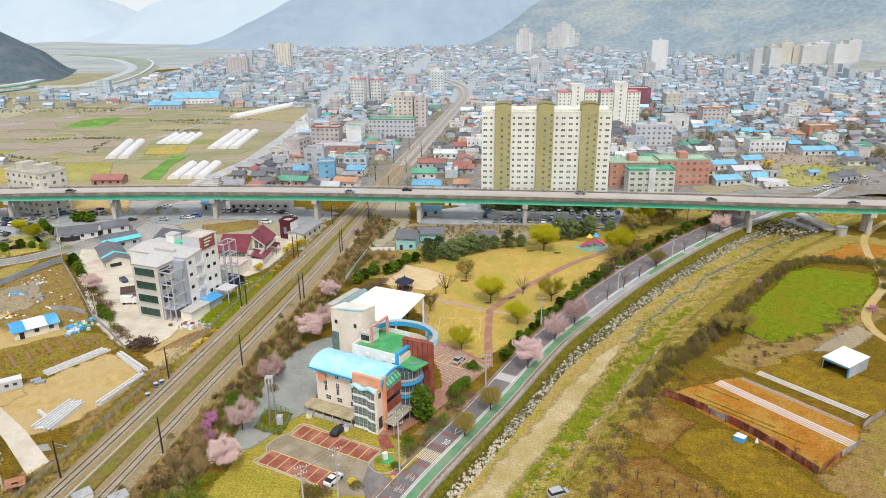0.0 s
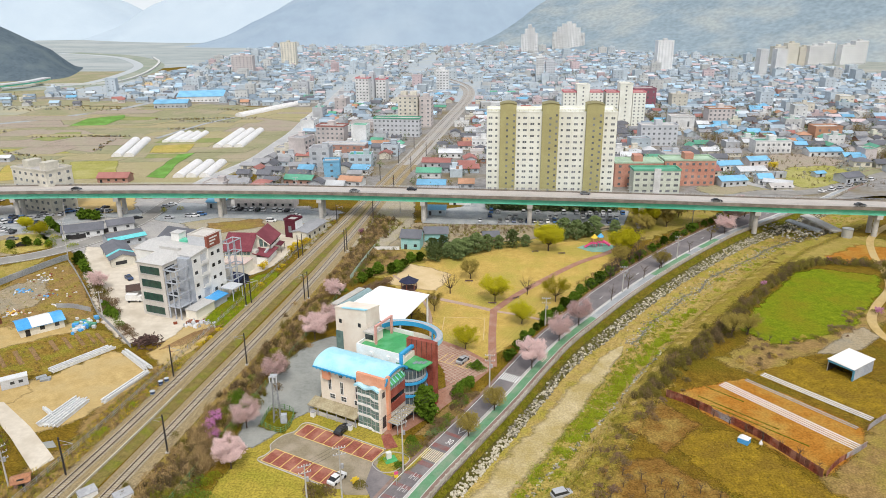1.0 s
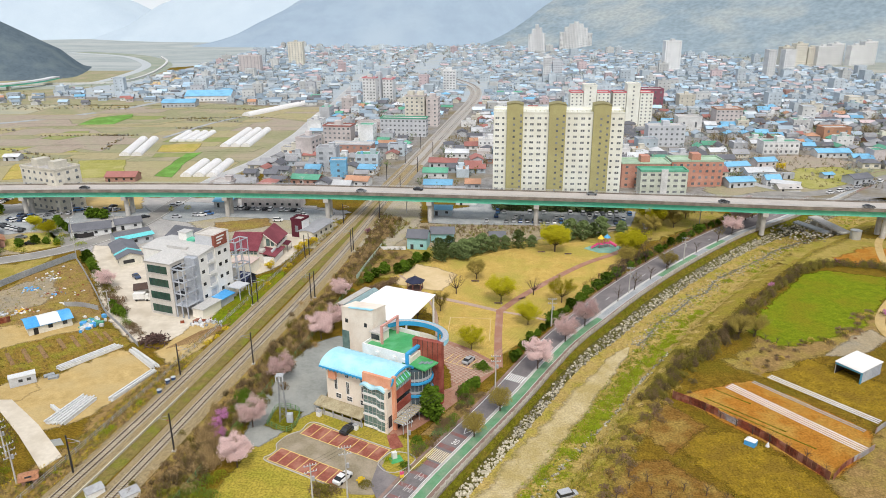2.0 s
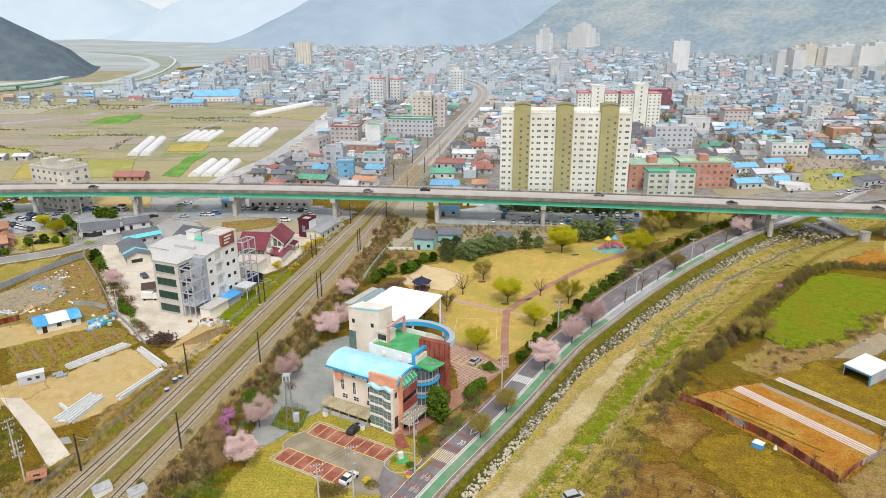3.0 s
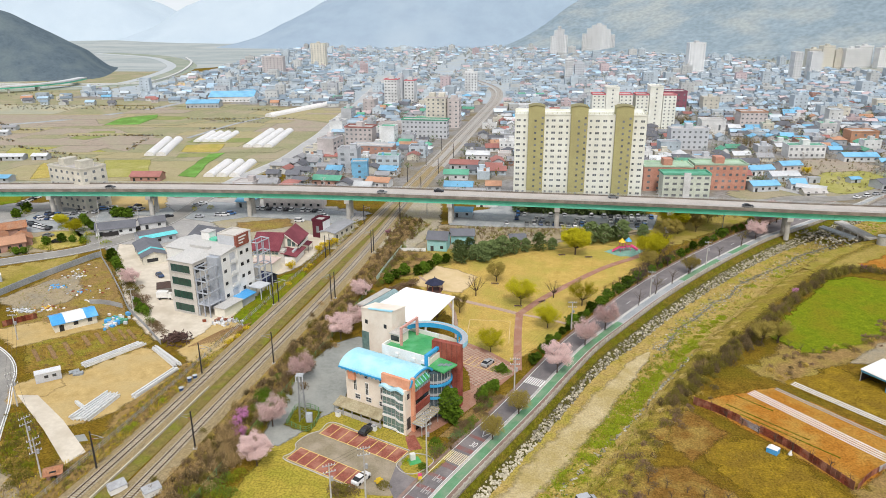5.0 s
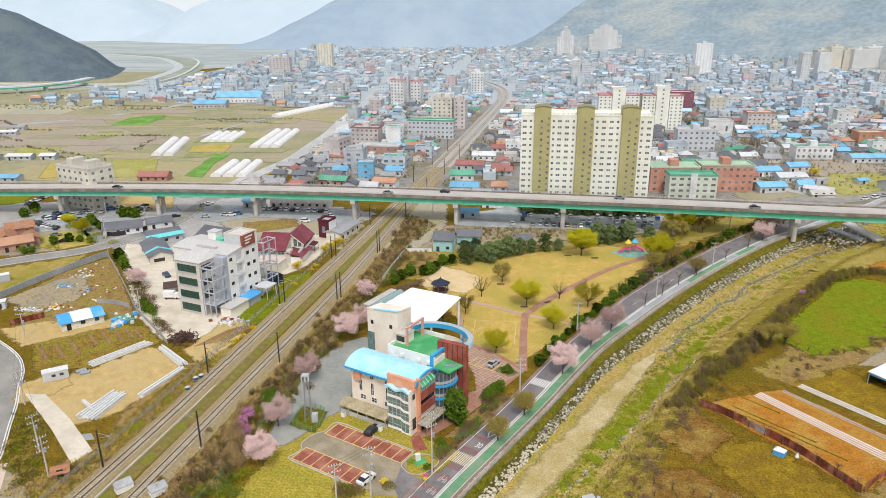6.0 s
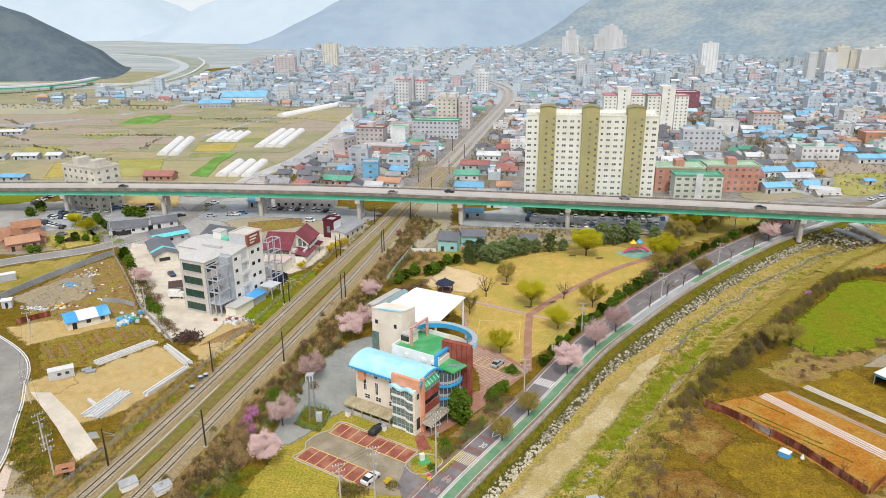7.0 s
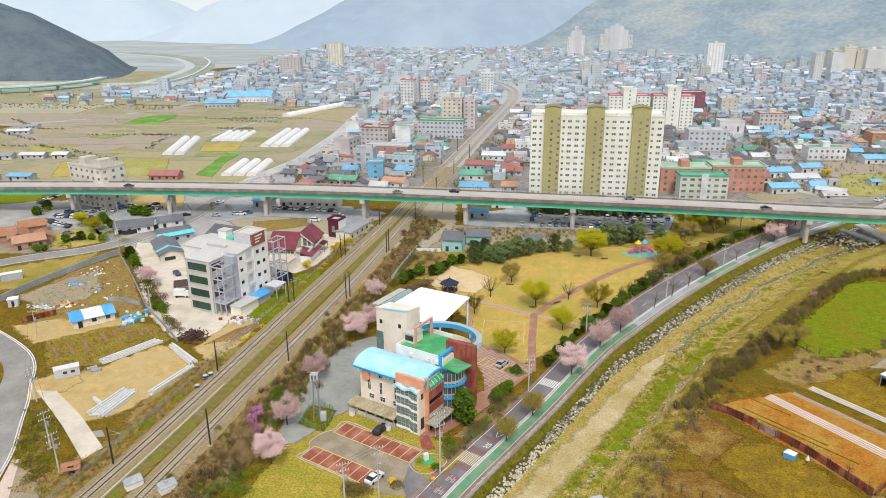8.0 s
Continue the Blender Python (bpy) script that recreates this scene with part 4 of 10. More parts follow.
    part("post", Geo().box(-10.2, -9.7, 20.0, 20.5, 13.32, 17.6), M["pinksteel"], gate)
    part("beam", Geo().box(-10.2, -9.7, 13.3, 20.5, 17.6, 18.05), M["pinksteel"], gate)
    part("plinth", Geo().box(-11.1, -8.8, 12.7, 14.4, 13.32, 13.4), M["terrace"], gate)
    return ob


library()


def stage_roof():
    """White fabric roof of the open-air stage behind the library."""
    ob = thing("stage_canopy", "white fabric roof over an open-air stage", "canopy", at=put(-24.54, 129.26, -24.5))
    n, rows = 12, []
    for j in range(n + 1):
        for i in range(n + 1):
            u, v = i / n, j / n
            x = -34.9 + (18.9 - 3.0 * v) * u
            y = 33.0 + (19.2 + 1.8 * u) * v
            z = 9.1 - 0.35 * math.sin(math.pi * u) * abs(math.cos(math.pi * v * 1.5)) + 0.3 * v * (1 - u) + 0.18 * abs(math.sin(4 * math.pi * v)) * (1 - u)
            rows.append((x, y, z))
    m = n + 1
    top = [(j * m + i, j * m + i + 1, (j + 1) * m + i + 1, (j + 1) * m + i) for j in range(n) for i in range(n)]
    g = Geo().add(rows, top)
    g.add([(x, y, z - 0.12) for x, y, z in rows], [q[::-1] for q in top])
    part("membrane", g, M["membrane"], ob, smooth=True)
    for x, y in ((-34.3, 33.6), (-16.8, 34.5), (-19.4, 53.2), (-34.3, 51.6), (-26, 33.8), (-27, 52.4)):
        part("column", Geo().cyl((x, y, 0), (x, y, 8.6), 0.3), M["white"], ob)
    part("back_wall", Geo().box(-35.4, -34.7, 36, 50, 0, 6.8), M["concrete"], ob)
    part("side_hall", Geo().box(-44.6, -40.2, 42, 57, 0, 4.4).box(-48.2, -45.8, 45, 59.5, 3.4, 3.8).box(-48, -47.8, 45.2, 59, 0, 3.4), M["concrete"], ob)
    prof = [(-44.5 + 0.42 * k, 4.42 + 1.3 * math.sin(math.pi * k / 10)) for k in range(11)]
    part("vault", Geo().add([(x, y, z) for y in (42.4, 56.6) for x, z in prof], [(i, i + 1, i + 12, i + 11) for i in range(10)] + [tuple(range(10, -1, -1)), tuple(range(11, 22))]), M["paleglass"], ob, "pale green vaulted glass roof")
    return ob


stage_roof()

# ---- the town ----
for key, c in dict(w_white=(0.72, 0.73, 0.73), w_cream=(0.66, 0.63, 0.54), w_grey=(0.5, 0.52, 0.55), w_pink=(0.6, 0.55, 0.54), w_brick=(0.42, 0.25, 0.2), w_blue=(0.5, 0.58, 0.64),
                   r_grey=(0.32, 0.325, 0.34), r_dark=(0.15, 0.155, 0.175), r_blue=(0.2, 0.46, 0.68), r_green=(0.13, 0.38, 0.26), r_red=(0.36, 0.16, 0.14), r_white=(0.62, 0.64, 0.66),
                   r_orange=(0.5, 0.28, 0.18), r_conc=(0.5, 0.48, 0.46), r_mint=(0.42, 0.56, 0.42), w_mint=(0.56, 0.6, 0.52)).items():
    M[key] = islands(mat(key, c, tuple(v * 0.86 for v in c), size=1.5, big=7, c3=tuple(v * 0.75 for v in c), rough=0.75, bump=0.15, vary=0.12), 0.85, 1.12)
# house colours paled and blued: distance haze painted into the materials
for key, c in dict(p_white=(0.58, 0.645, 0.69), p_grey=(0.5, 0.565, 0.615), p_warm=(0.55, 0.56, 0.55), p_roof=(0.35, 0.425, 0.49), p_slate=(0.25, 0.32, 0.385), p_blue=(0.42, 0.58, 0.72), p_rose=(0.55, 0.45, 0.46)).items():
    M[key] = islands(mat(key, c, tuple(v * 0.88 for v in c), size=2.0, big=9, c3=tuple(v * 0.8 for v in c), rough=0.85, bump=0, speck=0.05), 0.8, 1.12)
HAZED = dict(w_white="p_white", w_cream="p_warm", w_grey="p_grey", w_pink="p_warm", w_brick="p_rose", w_blue="p_grey", r_grey="p_roof", r_dark="p_slate", r_blue="p_blue", r_green="p_roof", r_red="p_rose", r_white="p_white", r_orange="p_rose", r_conc="p_grey")
WALLS = ["w_white"] * 5 + ["w_cream"] * 4 + ["w_grey"] * 6 + ["w_pink"] * 2 + ["w_brick"] + ["w_blue"] * 2
PITCHED = ["r_grey"] * 7 + ["r_dark"] * 9 + ["r_blue"] * 3 + ["r_red"] * 2 + ["r_green"] * 2 + ["r_orange"] + ["r_white"] * 2
FLAT = ["r_conc"] * 5 + ["r_grey"] * 3 + ["r_green"] * 3 + ["r_white"] * 3 + ["r_dark"]
NAMES = dict(r_grey="grey", r_dark="dark grey", r_blue="bright blue", r_green="green", r_red="dark red", r_white="white", r_orange="orange", r_conc="concrete",
             w_white="White", w_cream="Cream", w_grey="Grey", w_pink="Pinkish", w_brick="Brick", w_blue="Pale blue")
OPENING = {w: Geo().box(-w / 2, w / 2, -0.06, 0.06, 0, h).mesh("window") for w, h in ((1.0, 1.1), (1.6, 1.2), (2.2, 1.4))}


M["rosetrim"] = mat("rosetrim", (0.6, 0.2, 0.22), (0.52, 0.17, 0.19), size=1.5)
M["plumhall"] = mat("plumhall", (0.27, 0.11, 0.14), (0.22, 0.09, 0.12), size=1.5)
M["schoolbrick"] = mat("schoolbrick", (0.5, 0.25, 0.185), (0.43, 0.21, 0.155), size=0.8, big=5, c3=(0.54, 0.3, 0.23))


def house_shape(r):
    """Draws a house: kind, width, depth, wall height, roof height, wall and roof material."""
    k = r.random()
    if k < 0.68:
        return "gable", r.uniform(6.0, 11.0), r.uniform(5.2, 7.4), r.uniform(2.6, 3.4), r.uniform(1.2, 2.2), r.choice(WALLS), r.choice(PITCHED)
    if k < 0.79:
        return "hip", r.uniform(7, 10), r.uniform(6, 8.5), r.uniform(2.7, 3.6), r.uniform(1.5, 2.4), r.choice(WALLS), r.choice(PITCHED)
    if k < 0.955:
        return "flat", r.uniform(7, 11), r.uniform(6, 9), r.choice((3.0, 3.2, 3.4, 3.4, 6.0, 6.2)), 0.6, r.choice(WALLS), r.choice(FLAT)
    return "flat", r.uniform(9, 15), r.uniform(8, 11), r.choice((6.4, 9.4, 12.4)), 0.8, r.choice(WALLS), r.choice(FLAT)


def shell(kind, w, d, h, rh, gw, gr):
    """Adds a house's walls and roof to two Geos (their matrix is set by the caller)."""
    x, y = w / 2, d / 2
    if kind == "gable":
        gw.gable_wall(-x, x, -y, y, 0, h, h + rh - 0.1)
        gr.gable(-x - 0.5, x + 0.5, -y - 0.6, y + 0.6, h - 0.1, h + rh + 0.1)
    elif kind == "hip":
        gw.box(-x, x, -y, y, 0, h)
        gr.hip(-x - 0.6, x + 0.6, -y - 0.6, y + 0.6, h, h + rh)
    else:
        gw.box(-x, x, -y, y, 0, h + rh - 0.02)
        gr.box(-x + 0.3, x - 0.3, -y + 0.3, y - 0.3, h + rh - 0.02, h + rh + 0.05)
        for a, b, c, e in ((-x - 0.1, x + 0.1, -y - 0.1, -y + 0.3), (-x - 0.1, x + 0.1, y - 0.3, y + 0.1), (-x - 0.1, -x + 0.3, -y + 0.3, y - 0.3), (x - 0.3, x + 0.1, -y + 0.3, y - 0.3)):
            gw.box(a, b, c, e, h + rh - 0.02, h + rh + 0.6)


def house(x, y, turn, shape, seed):
    kind, w, d, h, rh, wall, roof = shape
    r = random.Random(seed)
    storeys = max(1, int(h / 2.9))
    label = f"{NAMES[wall].lower()} {'block' if storeys > 2 else 'house'} with a {NAMES[roof]} {'flat' if kind == 'flat' else 'pitched'} roof"
    ob = thing("building" if storeys > 2 else "house", label, "building" if storeys > 2 else "house", "houses of the town", at=put(x, y, turn))
    gw, gr = Geo(), Geo()
    shell(kind, w, d, h, rh, gw, gr)
    part("wall", gw, M[wall], ob)
    part("roof", gr, M[roof], ob)
    if kind == "flat" and w > 8:
        ox, oy = r.uniform(-w / 4, w / 4), r.uniform(-d / 5, d / 5)
        part("roof_hut", Geo().box(ox - 1.6, ox + 1.6, oy - 1.4, oy + 1.4, h + rh + 0.05, h + rh + 2.5).box(ox - 1.8, ox + 1.8, oy - 1.6, oy + 1.6, h + rh + 2.5, h + rh + 2.65), M[wall], ob)
        if r.random() < 0.5:
            part("water_tank", Geo().cyl((-ox, -oy, h + rh + 0.05), (-ox, -oy, h + rh + 1.6), 0.8, 0.75, 10), M[r.choice(("r_blue", "r_orange", "r_white"))], ob)
    ww = r.choice((1.0, 1.6, 2.2))
    n = max(2, int(w / (ww + 1.5)))
    for f in range(storeys):
        for i in range(n):
            part("window", OPENING[ww], M["farglass"], ob).matrix_basis = pose(-w / 2 + (i + 0.5) * w / n, -d / 2 - 0.03, 1.0 + f * 3.0)
    return ob


def store_of(name):
    """The newest thing of a name."""
    return [o for o in bpy.data.objects if o.name.startswith(name) and o.parent is None][-1]


FIXED = []      # plan circles kept free of drawn houses: x, y, radius


def free(x, y, r=0.0):
    return all((x - a) ** 2 + (y - b) ** 2 > (c + r) ** 2 for a, b, c in FIXED)


def block(name, x, y, turn, w, d, h, wall, label, storeys, cols, trim=None, top=None, pane=1.6, huts=1, sides=0):
    """A larger building with rows of windows."""
    FIXED.append((x, y, max(w, d) / 2 + 3))
    ob = thing(name, label, name.replace("_", " "), at=put(x, y, turn))
    part("wall", Geo().box(-w / 2, w / 2, -d / 2, d / 2, 0, h), M[wall], ob)
    part("parapet", Geo().box(-w / 2 - 0.2, w / 2 + 0.2, -d / 2 - 0.2, -d / 2 + 0.2, h, h + 0.9).box(-w / 2 - 0.2, w / 2 + 0.2, d / 2 - 0.2, d / 2 + 0.2, h, h + 0.9)
         .box(-w / 2 - 0.2, -w / 2 + 0.2, -d / 2 + 0.2, d / 2 - 0.2, h, h + 0.9).box(w / 2 - 0.2, w / 2 + 0.2, -d / 2 + 0.2, d / 2 - 0.2, h, h + 0.9), M[trim or wall], ob)
    part("roof", Geo().box(-w / 2 + 0.2, w / 2 - 0.2, -d / 2 + 0.2, d / 2 - 0.2, h, h + 0.12), M[top or "r_conc"], ob)
    for k in range(huts):
        ox = (k + 0.5) * w / huts - w / 2
        part("roof_hut", Geo().box(ox - 2.2, ox + 2.2, -d / 4, d / 4, h + 0.1, h + 3.4), M[wall], ob)
    step = h / storeys
    me = Geo().box(-pane * 0.42, pane * 0.42, -0.06, 0.06, 0, step * 0.38).mesh("window")
    for f in range(storeys):
        for i in range(cols):
            part("window", me, M["farglass"], ob).matrix_basis = pose(-w / 2 + (i + 0.5) * w / cols, -d / 2 - 0.03, f * step + step * 0.32)
        for i in range(sides):
            part("window", me, M["farglass"], ob).matrix_basis = pose(w / 2 + 0.03, -d / 2 + (i + 0.5) * d / sides, f * step + step * 0.32, 0, 0, 90)
    return ob


patch("town_ground", [(-50, 326), (110, 330), (190, 350), (330, 400), (520, 600), (900, 1000), (950, 1640), (-480, 1640), (-480, 700), (-150, 640), (-138, 400), (-120, 326)], 0.06, mat("town_ground", (0.3, 0.29, 0.28), (0.19, 0.18, 0.165), size=3, big=20, c3=(0.2, 0.165, 0.1)), "grey streets and yards of the town", wobble=3, step=12)
# street grey lightened and blued: far haze is in the colour
patch("far_streets", [(-470, 720), (-150, 690), (560, 700), (900, 1010), (940, 1630), (-470, 1630)], 0.12, mat("far_streets", (0.4, 0.45, 0.49), (0.32, 0.37, 0.41), size=5, big=30, c3=(0.4, 0.42, 0.4)), "streets of the far town in haze-paled colour", wobble=6, step=20)
M["c_grey"] = mat("c_grey", (0.55, 0.57, 0.6), (0.5, 0.52, 0.55), size=1.5, big=6, c3=(0.47, 0.49, 0.52))
tower = "apartment_building"
block(tower, -131, 677, -6, 13, 11, 23, "w_white", "white apartment tower with a red roof edge", 8, 4, "rosetrim")
block(tower, -124, 684, -6, 5, 9, 25, "c_grey", "narrow grey lift tower of apartments", 8, 1)
block(tower, -115, 688, -6, 10, 11, 21, "w_white", "white apartment tower with a red roof edge", 7, 3, "rosetrim")
block(tower, -70, 541, -4, 15, 12, 23, "w_cream", "beige apartment block with a brown stair shaft", 8, 4, "w_pink", huts=2, sides=2)
block(tower, -57, 543, -4, 9, 11, 21, "w_pink", "pinkish apartment block beside the railway", 7, 2, sides=2)
block("school", -73, 497, -3, 33, 9, 12.5, "c_grey", "long grey four-storey building with a green roof edge", 4, 11, "r_green", huts=0, sides=3)
block("building", -113, 466, -4, 19, 11, 12, "w_pink", "pinkish grey four-storey block with red roof edge", 4, 6, "r_red", huts=1)
block(tower, -335, 1126, 4, 23, 14, 34, "w_cream", "cream apartment tower in the far town", 12, 5, huts=1)
block(tower, -365, 1000, 4, 30, 14, 22, "w_pink", "pale apartment block in the far town", 8, 6, huts=1)
block(tower, 226, 1036, 6, 22, 14, 39, "w_white", "slim white apartment tower above low houses", 13, 5, huts=1)
for x, h in ((52, 25), (62, 30), (72, 25), (84, 25), (94, 31), (104, 25)):
    block(tower, x, 552, 2, 9.6, 12, h, "aptwhite", "white apartment block with red roof edges", 10, 3 if h < 27 else 1, "rosetrim" if h < 27 else None, huts=0, pane=1.3, sides=1)
block(tower, 103, 470, 4, 24, 10, 13, "c_grey", "grey four-storey flats with flat roof", 4, 7, huts=1, sides=3)
for k in range(5):
    block(tower, 40 + k * 6.2, 1392, 0, 6, 14, (34, 44, 52, 46, 36)[k], "w_white", "white stepped apartment tower", 14, 2, huts=0)
for k in range(7):
    block(tower, 108 + k * 9.3, 1512, 0, 9, 14, (34, 44, 50, 54, 50, 42, 32)[k], "w_white", "white stepped apartment tower", 14, 3, huts=0)
block(tower, -292, 1936, 0, 40, 14, 30, "w_white", "white apartment slab under the mountain", 9, 8, huts=2)
block(tower, -62, 765, 0, 13, 11, 22, "w_white", "white apartment tower beside the railway", 8, 4)
block(tower, 325, 936, 8, 10, 12, 33, "w_white", "tall white apartment tower", 11, 3, huts=0)
block(tower, 347, 938, 8, 14, 12, 33, "w_white", "tall white apartment tower", 11, 4, huts=0)
for k in range(3):
    block(tower, 405 + k * 22, 1105 + k * 10, 12, 18, 12, (27, 31, 25)[k], "w_cream", "cream apartment slab on the town's edge", 9, 6, huts=1)
for k in range(4):
    block(tower, 462 + k * 23, 1120 + (k % 2) * 12, 12, 21, 12, (27, 30, 28, 33)[k], "w_white", "white apartment slab on the town's edge", 9, 7, huts=1)
block(tower, 49, 925, 0, 10, 12, 25, "w_white", "white apartment tower in the town", 9, 3)
block(tower, 62, 925, 0, 12, 12, 20, "c_grey", "grey seven-storey flats among low houses", 7, 4)
block("school", 70, 360, 3, 24, 12, 12.2, "schoolbrick", "red brick school with a green roof", 4, 5, "r_mint", "r_mint", huts=1, sides=3)
block("school", 96, 364, 4, 26, 12, 12.8, "schoolbrick", "red brick school wing with a green roof", 4, 8, "r_mint", "r_mint", huts=1, sides=3)
block("school", 76.3, 345, 3, 22.5, 9, 11.4, "w_mint", "pale four-storey school block with a dark green roof", 4, 6, "r_green", "r_green", huts=0, pane=2.4)
part("entrance_bay", Geo().box(-1.6, 1.6, -5.1, -4.5, 0, 12.6).box(-0.5, 0.5, -5.2, -5.1, 1.0, 11.4), M["w_white"], store_of("school"), "white stair bay")
block("hall", 130, 666, 6, 20, 14, 15, "plumhall", "dark red windowed hall among low houses", 3, 4, huts=0)
block("building", 168, 449, 4, 22, 10, 7.2, "w_white", "white two-storey building with a green roof", 2, 7, "r_white", "r_green", huts=1)
block("building", 132, 530, 2, 17, 12, 10, "w_white", "plain white workshop with two large openings", 1, 2, huts=0)
block("building", 168, 560, 4, 20, 12, 12, "w_pink", "pinkish grey four-storey building", 4, 6, "r_orange", huts=1, sides=3)
block("building", 222, 500, 4, 18, 11, 8, "r_orange", "orange-brown two-storey building with flat roof", 2, 3, huts=0)
block("building", -90, 366, 8, 8.5, 8, 9.5, "r_blue", "blue-sheeted building under construction", 3, 1, huts=0)
block("building", -96, 430, -4, 26, 9, 6.5, "w_brick", "brown brick two-storey building", 2, 6, "c_grey", huts=0)
block("building", -209.8, 300.5, -22, 24, 13, 19, "w_cream", "cream apartment building with a stepped roof", 6, 6, huts=2, sides=3)


# ---- factory beside the railway, and its neighbours ----
M["metal_roof"] = mat("metal_roof", (0.54, 0.53, 0.51), (0.46, 0.455, 0.44), size=1.2, big=6, c3=(0.5, 0.49, 0.47), rough=0.5)
M["stucco"] = mat("stucco", (0.6, 0.575, 0.53), (0.53, 0.5, 0.46), size=0.8, big=5, c3=(0.5, 0.47, 0.43), speck=0.08)
M["maroontower"] = mat("maroontower", (0.11, 0.022, 0.035), (0.09, 0.02, 0.03), size=0.8)
M["maroon"] = mat("maroon", (0.19, 0.045, 0.06), (0.15, 0.035, 0.047), size=0.6, big=4, c3=(0.23, 0.06, 0.075), rough=0.6)
M["bluesheet"] = mat("bluesheet", (0.08, 0.36, 0.72), (0.06, 0.3, 0.64), size=1.0, big=5, c3=(0.14, 0.42, 0.74), rough=0.45)
M["rust"] = mat("rust", (0.24, 0.065, 0.035), (0.13, 0.04, 0.024), size=0.6, big=3, c3=(0.3, 0.15, 0.1), vary=0.4, spec=0.1)
M["navy"] = mat("navy", (0.03, 0.035, 0.07), size=0.6, rough=0.6)
M["brownsign"] = mat("brownsign", (0.3, 0.1, 0.07), size=0.8, rough=0.6)


def factory():
    ob = thing("factory", "white four-storey factory with grey steel frames", "factory", at=put(-97.6, 183.7, -17))
    part("front_block", Geo().box(-9.8, -0.3, 0.6, 8.5, 0, 17.0), M["stucco"], ob, "pale grey front block with dark window bands")
    part("front_roof", Geo().add([(-10.1, 0.3, 17.0), (0.0, 0.3, 17.0), (0.0, 8.5, 17.0), (-10.1, 8.5, 17.0), (-8.2, 8.5, 18.4), (-2.6, 8.5, 18.8)],
         [(0, 1, 5, 4), (1, 2, 5), (0, 4, 3), (2, 3, 4, 5)]), M["metal_roof"], ob)
    for z in (1.0, 5.2, 9.4, 13.6):
        win = part("window_band", Geo().box(-8.8, -1.6, 0.5, 0.7, z, z + 2.3), M["bandglass"], ob, "dark green window band")
        for k in range(5):
            part("mullion", Geo().box(-7.6 + k * 1.2, -7.54 + k * 1.2, 0.47, 0.6, z, z + 2.3), M["dark"], win)
        part("sill", Geo().box(-9.0, -1.4, 0.36, 0.6, z - 0.24, z - 0.08), M["metal_roof"], win)
        if z > 2:
            part("window_band", Geo().box(-0.4, -0.22, 1.4, 5.4, z, z + 2.3), M["glass"], ob)
    part("main_hall", Geo().box(-18.0, 3.8, 8.5, 21.5, 0, 17.6), M["white"], ob, "white rendered main hall")
    part("hall_roof", Geo().add([(-18.4, 8.2, 17.6), (4.1, 8.2, 17.6), (4.1, 21.8, 17.6), (-18.4, 21.8, 17.6), (-18.4, 15, 18.5), (4.1, 15, 18.5)], [(0, 1, 5, 4), (2, 3, 4, 5), (1, 2, 5), (3, 0, 4), (3, 2, 1, 0)]), M["metal_roof"], ob)
    part("roof_ridge", Geo().box(-10, -2.5, 10.4, 11.6, 17.7, 18.7), M["metal_roof"], ob)
    hut = part("stair_hut", Geo().box(-11.5, -8.2, 17.5, 20.5, 17.6, 20.6), M["white"], ob)
    part("hut_cap", Geo().box(-11.7, -8.0, 17.3, 20.7, 20.6, 20.8), M["metal_roof"], hut)
    part("green_cover", Geo().box(-8.0, -5.2, 17.0, 19.5, 18.0, 18.9), M["greenpaint"], ob, "green sheet cover on the roof")
    up = part("roof_tower", Geo().box(-3.0, 4.2, 15.4, 22.4, 0, 21.4), M["white"], ob, "white lift tower with a brown sign")
    part("tower_roof", Geo().box(-2.7, 3.9, 15.7, 22.1, 21.4, 21.48).box(-3.1, 4.3, 15.3, 15.6, 21.4, 21.9).box(-3.1, 4.3, 22.2, 22.5, 21.4, 21.9).box(-3.1, -2.8, 15.6, 22.2, 21.4, 21.9).box(4.0, 4.3, 15.6, 22.2, 21.4, 21.9), M["stucco"], up)
    part("sign_board", Geo().box(3.6, 4.5, 15.2, 21.0, 18.0, 21.8), M["brownsign"], up, "brown sign board with pale bars")
    for k in range(3):
        part("sign_bar", Geo().box(4.5, 4.56, 16.2, 19.8 - k * 0.8, 20.7 - k * 0.95, 21.15 - k * 0.95), M["line"], up)
    part("grey_side", Geo().box(-3.0, 3.6, 15.26, 15.4, 18.2, 21.4), M["c_grey"], up)
    for z in (3.4, 7.4, 11.4, 15.2):
        part("window", Geo().box(3.76, 3.86, 9.2, 10.4, z, z + 1.0), M["glass"], ob)
        bay = part("stair_recess", Geo().box(3.76, 3.84, 12.2, 14.6, z - 1.2, z + 1.7), M["c_grey"], ob, "grey stair landing with railing")
        part("landing_rail", Geo().box(3.84, 4.5, 12.0, 14.8, z - 1.3, z - 1.15).box(4.4, 4.5, 12.0, 14.8, z - 1.15, z - 0.2), M["white"], bay)
        for y in (16.6, 19.4):
            part("window", Geo().box(4.16, 4.26, y, y + 1.2, z, z + 1.1), M["glass"], up)
    # steel frame in front of the set-back corner
    part("set_back_wall", Geo().box(-0.28, 3.7, 6.6, 8.48, 0, 17.2), M["greyblue"], ob)
    fr = part("steel_frame", Geo().box(-0.1, 0.25, 0.8, 1.1, 0, 14.8), M["greyblue"], ob, "grey-blue steel balcony frame")
    for x, y in ((4.0, 0.8), (2.0, 0.8), (4.0, 4.8)):
        part("column", Geo().box(x, x + 0.28, y, y + 0.28, 0, 15.6), M["greyblue"], fr)
